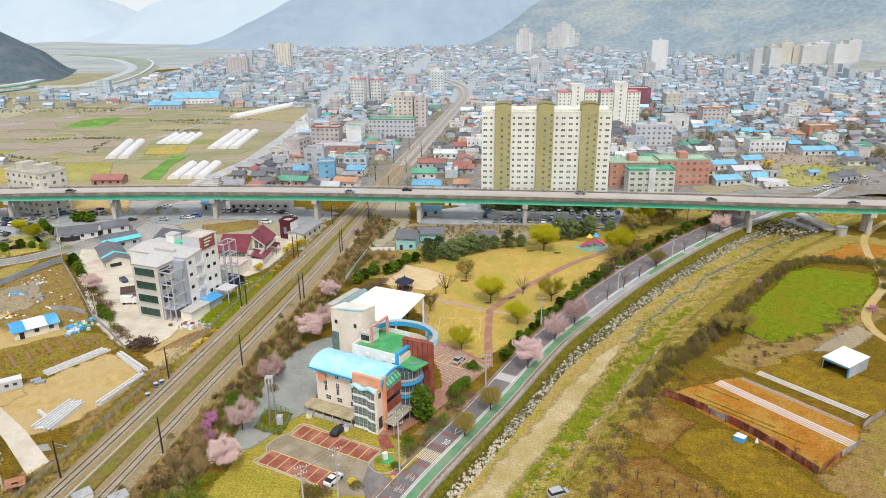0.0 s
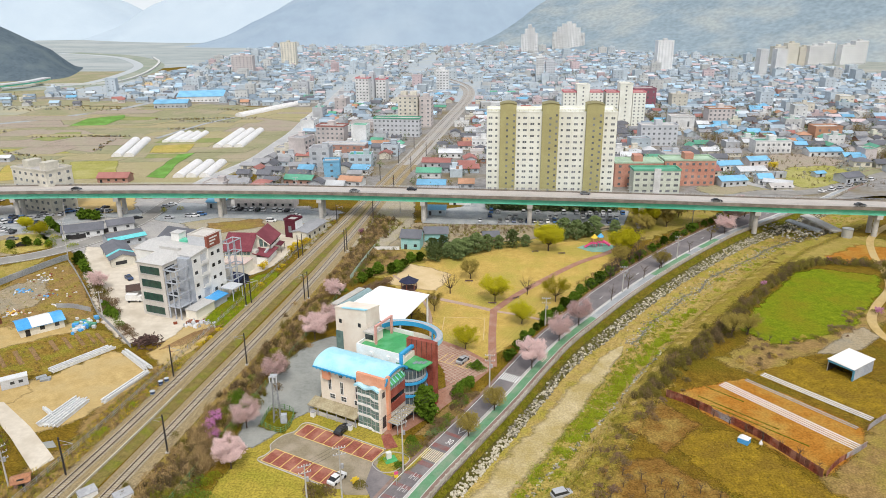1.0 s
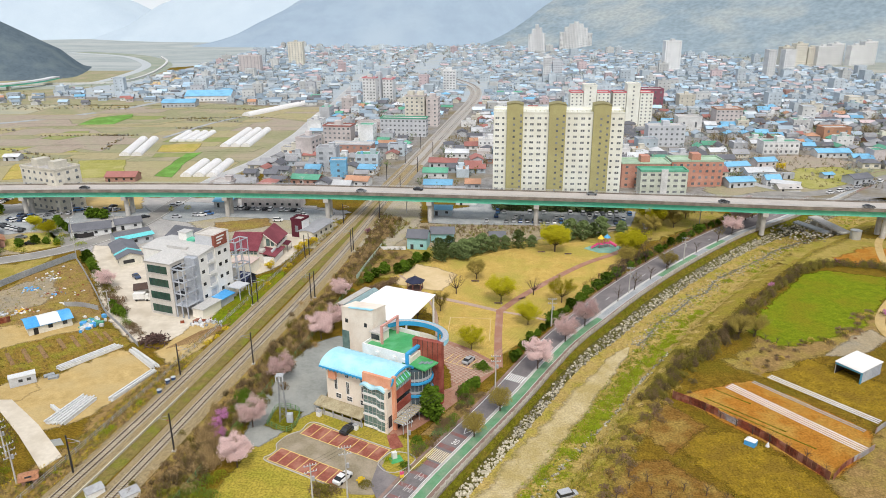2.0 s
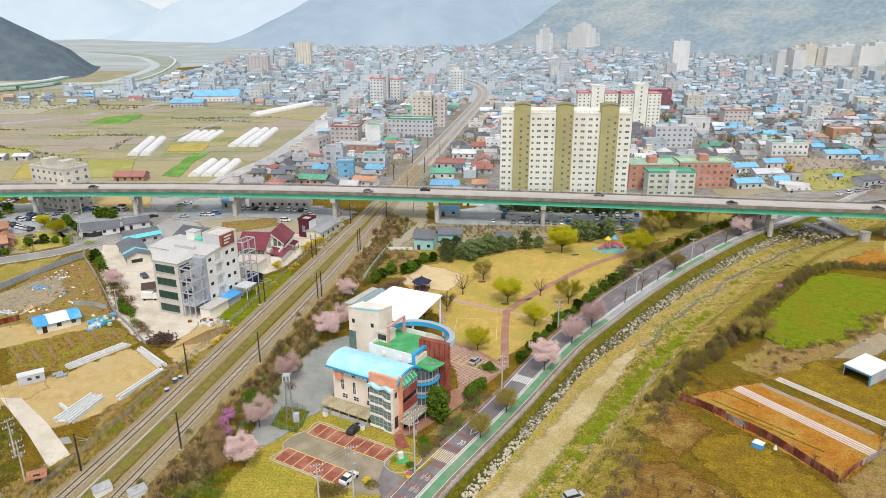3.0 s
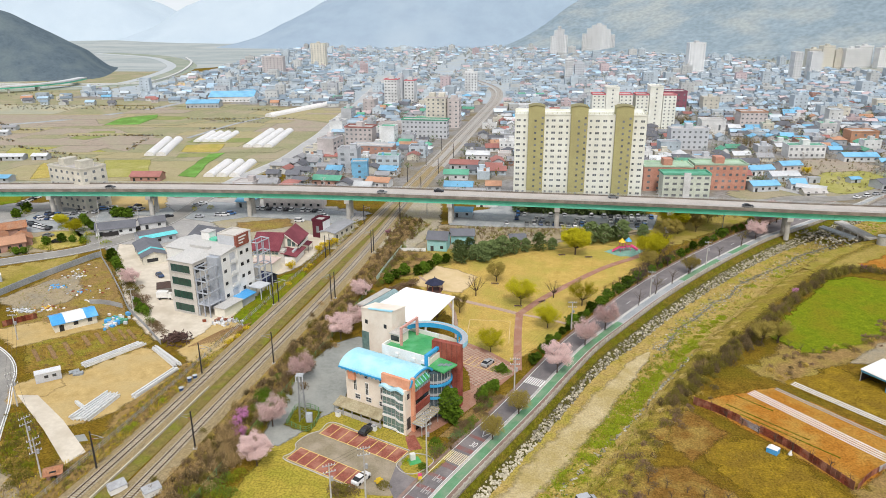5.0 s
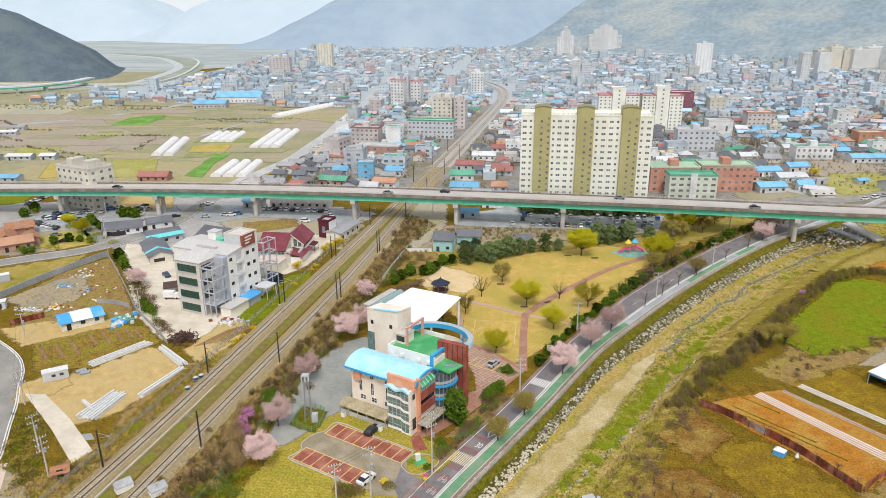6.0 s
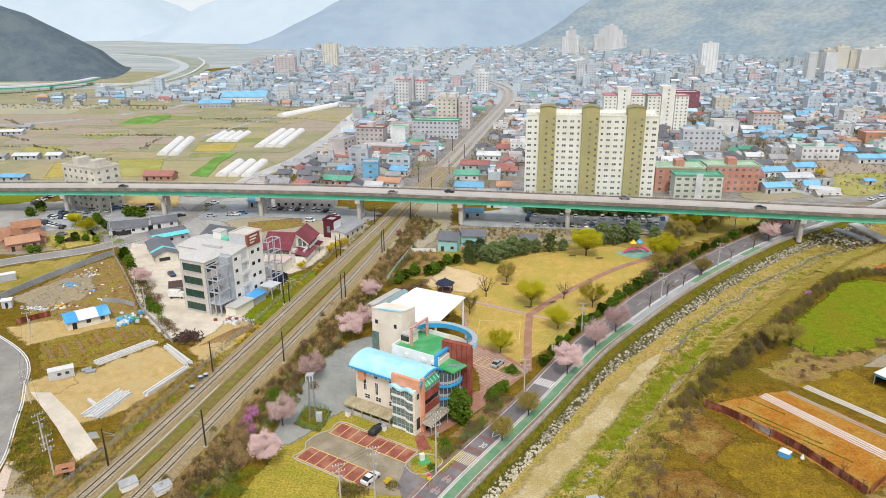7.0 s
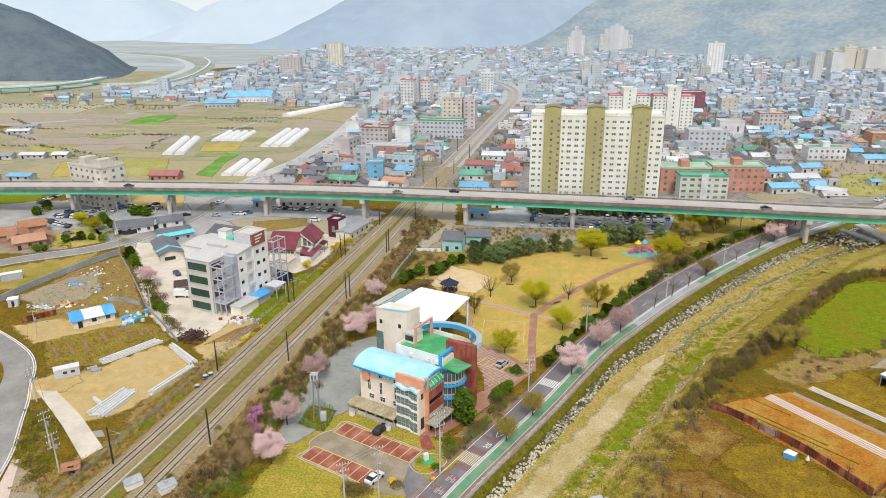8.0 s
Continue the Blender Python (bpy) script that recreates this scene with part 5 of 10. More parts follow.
    for z in (3.8, 7.6, 11.4, 15.2):
        part("floor_frame", Geo().box(-0.2, 4.3, 0.7, 1.0, z, z + 0.35).box(4.0, 4.3, 1.0, 6.6, z, z + 0.35).box(-0.2, 0.1, 1.0, 6.6, z, z + 0.35).box(0.1, 4.0, 3.4, 3.6, z, z + 0.25), M["greyblue"], fr)
    part("balcony_floor", Geo().box(0.1, 4.0, 1.0, 6.6, 3.9, 4.05), M["greyblue"], fr)
    # second frame on the long side
    fr2 = part("side_frame", Geo().box(2.8, 3.02, 23.0, 23.22, 0, 17.4), M["greyblue"], ob, "grey-blue open steel rack")
    for x, y in ((5.8, 23.0), (2.8, 26.0), (5.8, 26.0), (2.8, 29.0), (5.8, 29.0)):
        part("column", Geo().box(x, x + 0.22, y, y + 0.22, 0, 17.4), M["greyblue"], fr2)
    for z in (4.5, 8.8, 13.0, 17.1):
        part("floor_frame", Geo().box(2.7, 6.1, 22.9, 23.2, z, z + 0.28).box(2.7, 6.1, 28.9, 29.2, z, z + 0.28).box(2.7, 3.0, 23.2, 28.9, z, z + 0.28).box(5.8, 6.1, 23.2, 28.9, z, z + 0.28), M["greyblue"], fr2)
    part("rear_wing", Geo().box(-14, 2.4, 22.4, 28, 0, 7.5), M["stucco"], ob)
    part("rack_floor", Geo().box(5.0, 10.0, 17.8, 23.0, 4.0, 4.25).box(5.2, 5.4, 18, 18.2, 0, 4).box(9.6, 9.8, 18, 18.2, 0, 4).box(9.6, 9.8, 22.6, 22.8, 0, 4), M["c_grey"], ob, "grey steel loading platform")
    # low annexes
    part("annex", Geo().box(4.3, 8.2, 2.6, 10.8, 0, 2.9), M["cream"], ob)
    part("annex_roof", Geo().box(4.25, 8.6, 2.3, 11.0, 2.9, 3.1), M["metal_roof"], ob)
    part("blue_annex", Geo().box(4.3, 7.6, 11.6, 17.6, 0, 2.7), M["greyblue"], ob)
    part("blue_roof", Geo().add([(4.25, 11.3, 3.2), (8.2, 11.3, 2.7), (8.2, 17.9, 2.7), (4.25, 17.9, 3.2), (4.25, 11.3, 3.05), (8.2, 11.3, 2.55), (8.2, 17.9, 2.55), (4.25, 17.9, 3.05)],
         [(0, 1, 2, 3), (7, 6, 5, 4), (0, 4, 5, 1), (1, 5, 6, 2), (2, 6, 7, 3), (3, 7, 4, 0)]), M["bluesheet"], ob, "bright blue sheet roof")
    return ob


M["bandglass"] = mat("bandglass", (0.035, 0.085, 0.06), (0.02, 0.05, 0.04), size=1.5, rough=0.2, bump=0, spec=0.4)
factory()


M["brownroof"] = mat("brownroof", (0.1, 0.066, 0.055), (0.075, 0.05, 0.042), size=0.8)


def open_carport():
    ob = thing("carport", "open carport with a dark brown roof on posts", "carport", at=put(-116.4, 201.4, 28))
    part("roof", Geo().add([(-3.2, -3.2, 2.7), (3.2, -3.2, 2.7), (3.2, 3.2, 2.7), (-3.2, 3.2, 2.7), (0, 0, 3.7), (-3.2, -3.2, 2.55), (3.2, -3.2, 2.55), (3.2, 3.2, 2.55), (-3.2, 3.2, 2.55)],
         [(0, 1, 4), (1, 2, 4), (2, 3, 4), (3, 0, 4), (0, 5, 6, 1), (1, 6, 7, 2), (2, 7, 8, 3), (3, 8, 5, 0), (8, 7, 6, 5)]), M["brownroof"], ob, "dark brown hipped roof")
    for x in (-2.9, 2.9):
        for y in (-2.9, 2.9):
            part("post", Geo().box(x - 0.1, x + 0.1, y - 0.1, y + 0.1, 0, 2.6), M["c_grey"], ob)
    tr = thing("truck", "small white box truck under a carport", "truck", at=put(-114.2, 195.9, 8, 0.06))
    part("cargo_box", Geo().box(-2.6, 0.9, -0.95, 0.95, 0.7, 2.6), M["white"], tr)
    part("cab", Geo().add([(0.95, -0.9, 0.4), (2.5, -0.9, 0.4), (2.5, 0.9, 0.4), (0.95, 0.9, 0.4), (0.95, -0.85, 2.0), (1.9, -0.85, 2.0), (1.9, 0.85, 2.0), (0.95, 0.85, 2.0)],
         [(3, 2, 1, 0), (4, 5, 6, 7), (0, 1, 5, 4), (1, 2, 6, 5), (2, 3, 7, 6), (3, 0, 4, 7)]), M["white"], tr)
    part("chassis", Geo().box(-2.6, 2.4, -0.5, 0.5, 0.4, 0.7), M["dark"], tr)
    for x in (-1.7, 1.7):
        for y in (-0.8, 0.8):
            part("wheel", Geo().cyl((x, y - 0.12, 0.36), (x, y + 0.12, 0.36), 0.36, n=10), M["dark"], tr)


open_carport()
def shed(name, x, y, turn, w, d, h, rh, wall, roof, label, kind="gable", door=True):
    FIXED.append((x, y, max(w, d) / 2 + 2))
    ob = thing(name, label, name.replace("_", " "), at=put(x, y, turn))
    gw, gr = Geo(), Geo()
    shell(kind, w, d, h, rh, gw, gr)
    part("wall", gw, M[wall], ob)
    part("roof", gr, M[roof], ob)
    n = max(1, int(w / 3.5))
    for k in range(n):
        part("door" if (k == 0 and door) else "window", Geo().box(-0.6, 0.6, -0.06, 0.06, 0, 2.0 if (k == 0 and door) else 1.1), M["glass"], ob).matrix_basis = pose(-w / 2 + (k + 0.5) * w / n, -d / 2 - 0.03, 0.02 if (k == 0 and door) else 1.1)
    return ob


def red_house():
    """Two wings under steep roofs, a lean-to porch towards the railway and a flat annex."""
    ob = thing("restaurant", "cream house with steep dark red roofs", "restaurant", at=put(-88.4, 238.0))
    deep = Matrix.Rotation(radians(90), 4, "Z")
    part("main_wing", Geo().gable_wall(-10.2, -0.4, -5.9, 8.0, 0, 5.6, 9.3), M["cream"], ob)
    part("main_roof", Geo().gable(-11.0, 0.1, -7.0, 9.0, 5.1, 9.6, 0.25), M["maroon"], ob, "steep dark red roof")
    part("cross_wing", Geo(deep).gable_wall(0.6, 12.2, -4.2, 4.2, 0, 6.0, 9.2), M["cream"], ob)
    part("cross_roof", Geo(deep).gable(-0.3, 13.2, -5.0, 5.0, 5.5, 9.6, 0.25), M["maroon"], ob, "steep dark red cross roof")
    for k in range(7):
        win = part("window", Geo().box(-9.8 + k * 1.32, -8.75 + k * 1.32, -6.0, -5.88, 3.3, 4.9), M["greenglass"], ob)
        part("window_frame", Geo().box(-9.88 + k * 1.32, -9.8 + k * 1.32, -6.05, -5.9, 3.2, 5.0).box(-9.8 + k * 1.32, -8.75 + k * 1.32, -6.05, -5.9, 4.05, 4.12), M["white"], win)
    part("gable_window", Geo().box(0.7, 2.0, 0.5, 0.62, 4.4, 7.2), M["greenglass"], ob, "tall green gable window")
    part("gable_window", Geo().box(2.4, 3.6, 0.5, 0.62, 4.4, 6.2), M["greenglass"], ob, "tall green gable window")
    part("gable_board", Geo().add([(0.1, -0.42, 9.35), (5.0, -0.42, 5.5), (5.0, -0.42, 5.15), (0.1, -0.42, 9.0), (0.1, -0.3, 9.35), (5.0, -0.3, 5.5), (5.0, -0.3, 5.15), (0.1, -0.3, 9.0)],
         [(0, 1, 2, 3), (7, 6, 5, 4), (0, 4, 5, 1), (2, 6, 7, 3)]), M["cream"], ob)
    for k in range(4):
        part("window", Geo().box(4.18, 4.3, 1.6 + k * 2.6, 3.4 + k * 2.6, 4.1, 5.4), M["glass"], ob)
    part("balcony_rail", Geo().box(4.9, 5.0, 1.0, 11.8, 3.7, 4.5).box(4.2, 5.0, 1.0, 11.8, 3.6, 3.7), M["white"], ob)
    part("stair_block", Geo().box(-0.6, 1.6, -6.3, -3.2, 0, 4.9), M["stucco"], ob)
    part("porch_roof", Geo().add([(0.2, -6.6, 4.2), (6.2, -6.6, 2.9), (6.4, 4.8, 2.9), (0.2, 4.8, 4.2), (0.2, -6.6, 4.0), (6.2, -6.6, 2.7), (6.4, 4.8, 2.7), (0.2, 4.8, 4.0)],
         [(0, 1, 2, 3), (7, 6, 5, 4), (0, 4, 5, 1), (1, 5, 6, 2), (2, 6, 7, 3), (3, 7, 4, 0)]), M["maroon"], ob, "dark red lean-to roof")
    part("porch_wall", Geo().box(5.2, 5.5, -6.0, 4.5, 0, 2.0).box(1.6, 5.2, -6.2, -5.9, 0, 2.6), M["white"], ob)
    for k in range(5):
        part("porch_post", Geo().box(5.25, 5.45, -6.0 + k * 2.58, -5.8 + k * 2.58, 2.0, 2.85), M["white"], ob)
    for k in range(3):
        part("air_unit", Geo().box(3.6, 4.3, -3.6 + k * 1.3, -2.7 + k * 1.3, 3.25, 4.0), M["c_grey"], ob, "grey air conditioner unit")
    part("side_awning", Geo().add([(4.2, 6.0, 3.6), (7.0, 6.0, 3.0), (7.0, 11.0, 3.0), (4.2, 11.0, 3.6), (4.2, 6.0, 3.5), (7.0, 6.0, 2.9), (7.0, 11.0, 2.9), (4.2, 11.0, 3.5)],
         [(0, 1, 2, 3), (7, 6, 5, 4), (0, 4, 5, 1), (1, 5, 6, 2), (2, 6, 7, 3)]), M["maroontower"], ob)
    for y in (6.2, 10.8):
        part("awning_post", Geo().box(6.7, 6.82, y - 0.06, y + 0.06, 0, 2.95), M["dark"], ob)
    part("flat_annex", Geo(put(-2.6, -13.8, -8)).box(-4.2, 4.2, -3.2, 3.4, 0, 4.0), M["cream"], ob, "low cream annex with flat roof")
    part("annex_roof", Geo(put(-2.6, -13.8, -8)).box(-4.4, 4.4, -3.4, 3.6, 4.0, 4.2), M["pinkroof"], ob, "flat pinkish roof")
    return ob


M["pinkroof"] = mat("pinkroof", (0.6, 0.47, 0.42), (0.52, 0.4, 0.36), size=1.0, big=4, c3=(0.56, 0.48, 0.42))
red_house()
M["tent"] = mat("tent", (0.035, 0.045, 0.1), size=0.7, rough=0.6)
M["r_tile"] = mat("r_tile", (0.4, 0.19, 0.1), (0.3, 0.14, 0.08), size=1.0, big=4, c3=(0.34, 0.2, 0.13), speck=0.2)
M["turquoise"] = mat("turquoise", (0.3, 0.56, 0.56), (0.26, 0.5, 0.5), size=1.0, big=4, c3=(0.34, 0.56, 0.56))
M["cyan"] = mat("cyan", (0.16, 0.6, 0.62), (0.13, 0.52, 0.55), size=1.0, rough=0.5)
shed("tent", -88.4, 213.6, -17, 8, 5, 2.2, 1.8, "navy", "tent", "dark navy tarpaulin tent beside the factory")
shed("hall", -296, 690, 10, 44, 30, 5.5, 4.0, "w_white", "r_blue", "large hall with a bright blue sheet roof")
shed("hall", -305, 640, 10, 30, 16, 4.5, 2.5, "w_grey", "r_blue", "workshop hall with a blue sheet roof")
ob = block("building", -82.6, 265.2, -15, 4.8, 5.6, 7.0, "maroontower", "dark red windowless tower with a pale wing", 1, 1, huts=0)
part("pale_side", Geo().box(2.4, 2.52, -2.6, 2.8, 0.2, 7.0), M["w_white"], ob, "white side wall")
shed("workshop", -76.6, 267.5, 77, 17, 6.4, 3.6, 0.5, "w_cream", "r_grey", "long cream workshop with a low grey roof")
shed("house", -33, 254.5, -4, 7.5, 7, 4.8, 2.2, "turquoise", "r_dark", "pale turquoise two-storey house with dark roof")
shed("house", -24.5, 263, 4, 9, 6, 3.8, 1.8, "turquoise", "r_dark", "long pale house with a dark pitched roof")
shed("house", -3.0, 263, 10, 6, 5, 2.8, 1.4, "w_brick", "r_dark", "small brick house behind dark trees")
shed("house", -169.5, 261, 28, 15, 8, 3.0, 2.0, "w_white", "r_dark", "white house with a wide dark roof")
shed("house", -158.5, 270, 35, 10, 6, 3.0, 1.6, "w_white", "r_dark", "white house with a grey roof")
shed("warehouse", -147.8, 252.6, 45, 13, 11, 3.2, 1.6, "w_grey", "r_dark", "grey warehouse with a turquoise roof strip")
part("roof_strip", Geo().add([(-7.2, -6.4, 3.2), (7.2, -6.4, 3.2), (7.2, -3.6, 4.02), (-7.2, -3.6, 4.02)], [(0, 1, 2, 3)]), M["cyan"], store_of("warehouse"), "turquoise sheet strip")
shed("warehouse", -140.4, 234.6, -52, 20, 8, 3.2, 1.5, "w_cream", "r_dark", "cream warehouse with a turquoise roof strip")
part("roof_strip", Geo().gable(3.6, 5.4, -4.7, 4.7, 3.14, 4.9, 0.05), M["cyan"], store_of("warehouse"), "turquoise sheet strip")
part("window", Geo().box(10.0, 10.06, -2.6, 1.2, 0.9, 2.2), M["glass"], store_of("warehouse"))
shed("house", -199.5, 236.5, 40, 11, 7, 3.2, 2.0, "w_brick", "r_orange", "brick house with orange-brown tiled roof")
for k, (u, v, turn, w, d, h, rh) in enumerate(((-3.4, 8.0, 90, 12, 7, 3.4, 2.2), (5.0, 5.0, 90, 8, 6, 2.8, 1.6), (-7.0, 13.5, 0, 10, 7, 3.4, 2.4))):
    m = Matrix.Translation((u, v, 0)) @ Matrix.Rotation(radians(turn), 4, "Z")
    gw, gr = Geo(m), Geo(m)
    shell("gable", w, d, h, rh, gw, gr)
    part("wing_wall", gw, M["w_brick"], store_of("house"))
    part("wing_roof", gr, M["r_tile"], store_of("house"))
shed("house", -212, 255, 40, 10, 7, 3.2, 2.0, "w_brick", "r_tile", "brick house with brown tiled roof")
shed("house", -205, 352, 5, 16, 8, 3.0, 2.0, "w_brick", "r_red", "low house with a dark red roof behind the viaduct")
shed("hall", -120, 250, -17, 18, 14, 4.2, 3.0, "w_grey", "r_dark", "dark-roofed hall behind the factory")
shed("workshop", -132.4, 175.3, 44, 11.4, 7.6, 2.7, 1.1, "w_cream", "bluesheet", "cream workshop with blue and white sheet roof")
part("white_roof_band", Geo().gable(-2.6, 2.9, -4.42, 4.42, 2.64, 3.94, 0.06), M["white"], store_of("workshop"))
shed("kennel", -92, 107.5, 30, 2.6, 2.2, 1.5, 0.7, "w_brick", "r_tile", "small wooden hut with a reddish roof")
shed("building", -108, 309, 0, 28, 8, 6.2, 0.6, "w_pink", "r_conc", "two-storey pinkish block beside the car park", "flat")
shed("shed", -28, 300, 0, 9, 6, 3, 1.2, "w_blue", "r_blue", "blue-roofed shed under the viaduct")
shed("shed", -18, 318, 0, 10, 6, 3, 1.2, "w_white", "r_blue", "low shed with a blue roof")
shed("shed", -130, 306, -10, 9, 6, 3, 1.2, "w_white", "r_blue", "white shed with a blue roof")
for x, y, turn, w, d, roof in ((-34, 345, 0, 14, 9, "r_blue"), (-38, 372, 0, 13, 9, "r_green"), (-36, 398, -3, 16, 10, "r_red"), (-30, 425, 0, 14, 9, "r_white"), (-76, 350, -8, 12, 8, "r_orange"), (-104, 352, -6, 15, 8, "r_green"), (-76, 378, -8, 10, 9, "r_blue"),
                               (118, 361, 14, 14, 8, "r_blue"), (135, 384, 10, 15, 9, "r_white"), (127, 398, 16, 14, 8, "r_blue"), (147, 411, 14, 12, 8, "r_blue"), (112, 384, 4, 12, 9, "r_red"), (125, 417, 4, 14, 9, "r_dark"), (196, 440, 5, 20, 9, "r_blue"), (181, 372, 24, 12, 8, "r_dark")):
    shed("house", x, y, turn, w, d, 3.4, 1.6, rnd.choice(WALLS), roof, f"low house with a {NAMES[roof]} pitched roof")

for x, y, turn, w, roof in ((-318, 396, 8, 15, "r_white"), (-301, 399, 8, 9, "r_white"), (-334, 392, 10, 9, "r_grey"), (-284, 341, 4, 13, "r_blue"), (-300, 336, 4, 10, "r_grey"), (-392, 478, 14, 16, "r_white"), (-398, 500, 10, 10, "r_grey")):
    shed("farm_shed", x, y, turn, w, 6.5, 2.8, 1.1, "w_grey", roof, f"low farm shed with a {NAMES[roof]} roof between fields")
for x, y, turn in ((142, 377, 12), (149, 379, 12)):
    shed("site_container", x, y, turn, 6.2, 2.6, 2.5, 0.15, "w_grey", "r_grey", "grey container beside low houses", "flat")
shed("store", 140, 354, 8, 11, 6, 1.6, 1.5, "w_cream", "r_conc", "low store under a pale tarpaulin roof")
shed("shed", 170, 382, 20, 6, 4, 2.4, 0.8, "w_grey", "r_blue", "small garden shed with a blue roof")

def zone_of(x, y):
    """Says whether the plan has houses at a place, and how they are turned."""
    rail = np.interp(y, TRACK_R.p[:, 1], TRACK_R.p[:, 0])
    west = np.interp(y, WEST_ROAD.p[:, 1], WEST_ROAD.p[:, 0])
    if x > rail + 9:
        edge = np.interp(y, [320, 360, 400, 440, 500, 600, 700, 790, 940, 1060, 1190, 1350, 1430, 1500], [40, 150, 250, 300, 370, 460, 480, 470, 475, 440, 380, 310, 220, 60])
        return x < edge and (y > 395 or (x < -14 and y > 330) or (y > 350 and x > 112 and FENCE.side(x, y)[1] < -22)), 3
    if x < rail - 16 and x > west + 9:
        return y > 325, -5
    if x <= west - 10:
        if -620 < x < -350 and 640 < y < 760:
            return (int(x * 0.13) + int(y * 0.09)) % 3 == 0, 15
        return y > 640 + (x + 150) * -0.15 and x > -420 - (y - 640) * 0.12, 8
    return False, 0


def draw_town():
    r = random.Random(11)
    spots = []
    row, y = 0, 322.0
    while y < 1650:
        pitch = 9.4 if y < 800 else 12.4
        x = -520.0 + r.uniform(0, 8)
        col = 0
        while x < 900:
            col += 1
            step = r.uniform(9.0, 12.6) if y < 800 else r.uniform(11.0, 16)
            jx, jy = x + r.uniform(-1.5, 1.5), y + r.uniform(-2.5, 2.5)
            ok, turn = zone_of(jx, jy)
            if ok and free(jx, jy, 4.5) and r.random() > (0.08 if jy < 700 else 0.22 if jy < 1000 else 0.34):
                spots.append((jx, jy, turn + r.choice((0, 0, 90, 0)) + r.uniform(-7, 7), r.randrange(10 ** 6)))
            x += step + (7 if col % 7 == 0 else 0)
        row += 1
        y += pitch + (6 if row % 4 == 0 else 0)
    spots.sort(key=lambda p: p[1] + abs(p[0]) * 0.25)
    far = {}
    for i, (x, y, turn, seed) in enumerate(spots):
        rr = random.Random(seed)
        shape = house_shape(rr)
        if i < 112:
            house(x, y, turn, shape, seed)
            continue
        kind, w, d, h, rh, wall, roof = shape
        # far houses swap their own colours for the haze-tinted ones
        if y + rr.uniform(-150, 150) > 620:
            wall, roof = HAZED[wall], HAZED[roof]
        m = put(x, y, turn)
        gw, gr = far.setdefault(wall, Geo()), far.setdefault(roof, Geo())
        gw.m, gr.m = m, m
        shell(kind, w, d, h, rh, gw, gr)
        gg = far.setdefault("farglass", Geo())
        gg.m = m
        n = max(2, int(w / 3.6))
        for f in range(max(1, int(h / 2.9))):
            for k in range(n):
                xx = -w / 2 + (k + 0.5) * w / n
                gg.box(xx - 0.5, xx + 0.5, -d / 2 - 0.06, -d / 2 + 0.02, 1.1 + f * 3, 2.0 + f * 3)
        if kind == "flat" and rr.random() < 0.6:
            gw.box(-1.6, 1.6, -1.4, 1.4, h + rh, h + rh + 2.6)
    return far


def join_stuff(name, geos, label, category):
    """One mesh of many pieces in several materials."""
    v, f, idx, mats = [], [], [], []
    for key, gg in geos.items():
        n = len(v)
        v += gg.v
        f += [tuple(n + i for i in q) for q in gg.f]
        idx += [len(mats)] * len(gg.f)
        mats.append(M[key])
    me = bpy.data.meshes.new(name)
    me.from_pydata(v, [], f)
    for mt in mats:
        me.materials.append(mt)
    me.polygons.foreach_set("material_index", idx)
    me.update()
    return tagged(new(name, me), label, category, kind="stuff")


FIXED += [(-150, 250, 70), (-210, 270, 60), (22, 316, 34), (-5, 300, 12), (40, 300, 20), (-20, 360, 8), (148, 487, 12), (118, 517, 8), (235, 430, 14), (255, 520, 10), (121, 583, 9), (172, 400, 20), (160, 378, 16), (180, 425, 15), (160, 425, 8)]
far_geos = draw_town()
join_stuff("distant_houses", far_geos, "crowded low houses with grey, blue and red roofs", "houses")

# ---- lots, lawns and fields ----
M["turf"] = mat("turf", (0.52, 0.37, 0.11), (0.42, 0.29, 0.075), size=2.6, big=13, c3=(0.37, 0.31, 0.07), speck=0.16, fade=True)
M["pit"] = mat("pit", (0.64, 0.5, 0.3), (0.57, 0.44, 0.25), size=1.5, big=6, c3=(0.52, 0.39, 0.2), bump=0.1, speck=-0.05, fade=True)
M["film"] = mat("film", (0.78, 0.78, 0.78), (0.6, 0.58, 0.56), size=0.6, rough=0.4)
M["plough"] = mat("plough", (0.23, 0.125, 0.03), (0.15, 0.08, 0.018), size=1.4, big=5, c3=(0.28, 0.19, 0.05), speck=0.25, fade=True)
# straw, olive and pale wheat: colours greyed for distance haze
M["straw"] = mat("straw", (0.385, 0.335, 0.2), (0.31, 0.27, 0.155), size=4.0, big=20, c3=(0.33, 0.305, 0.16), fade=True)
M["olivefield"] = mat("olivefield", (0.305, 0.3, 0.175), (0.24, 0.235, 0.135), size=4.0, big=24, c3=(0.34, 0.295, 0.205), fade=True)
M["wheatpale"] = mat("wheatpale", (0.24, 0.28, 0.1), (0.19, 0.23, 0.08), size=2.0, big=12, c3=(0.28, 0.28, 0.12), fade=True)
M["dullgreen"] = mat("dullgreen", (0.34, 0.33, 0.1), (0.27, 0.26, 0.07), size=3.0, big=14, c3=(0.38, 0.35, 0.14), fade=True)
M["wheat"] = mat("wheat", (0.15, 0.28, 0.06), (0.11, 0.22, 0.045), size=2.0, big=12, c3=(0.17, 0.36, 0.08), fade=True)

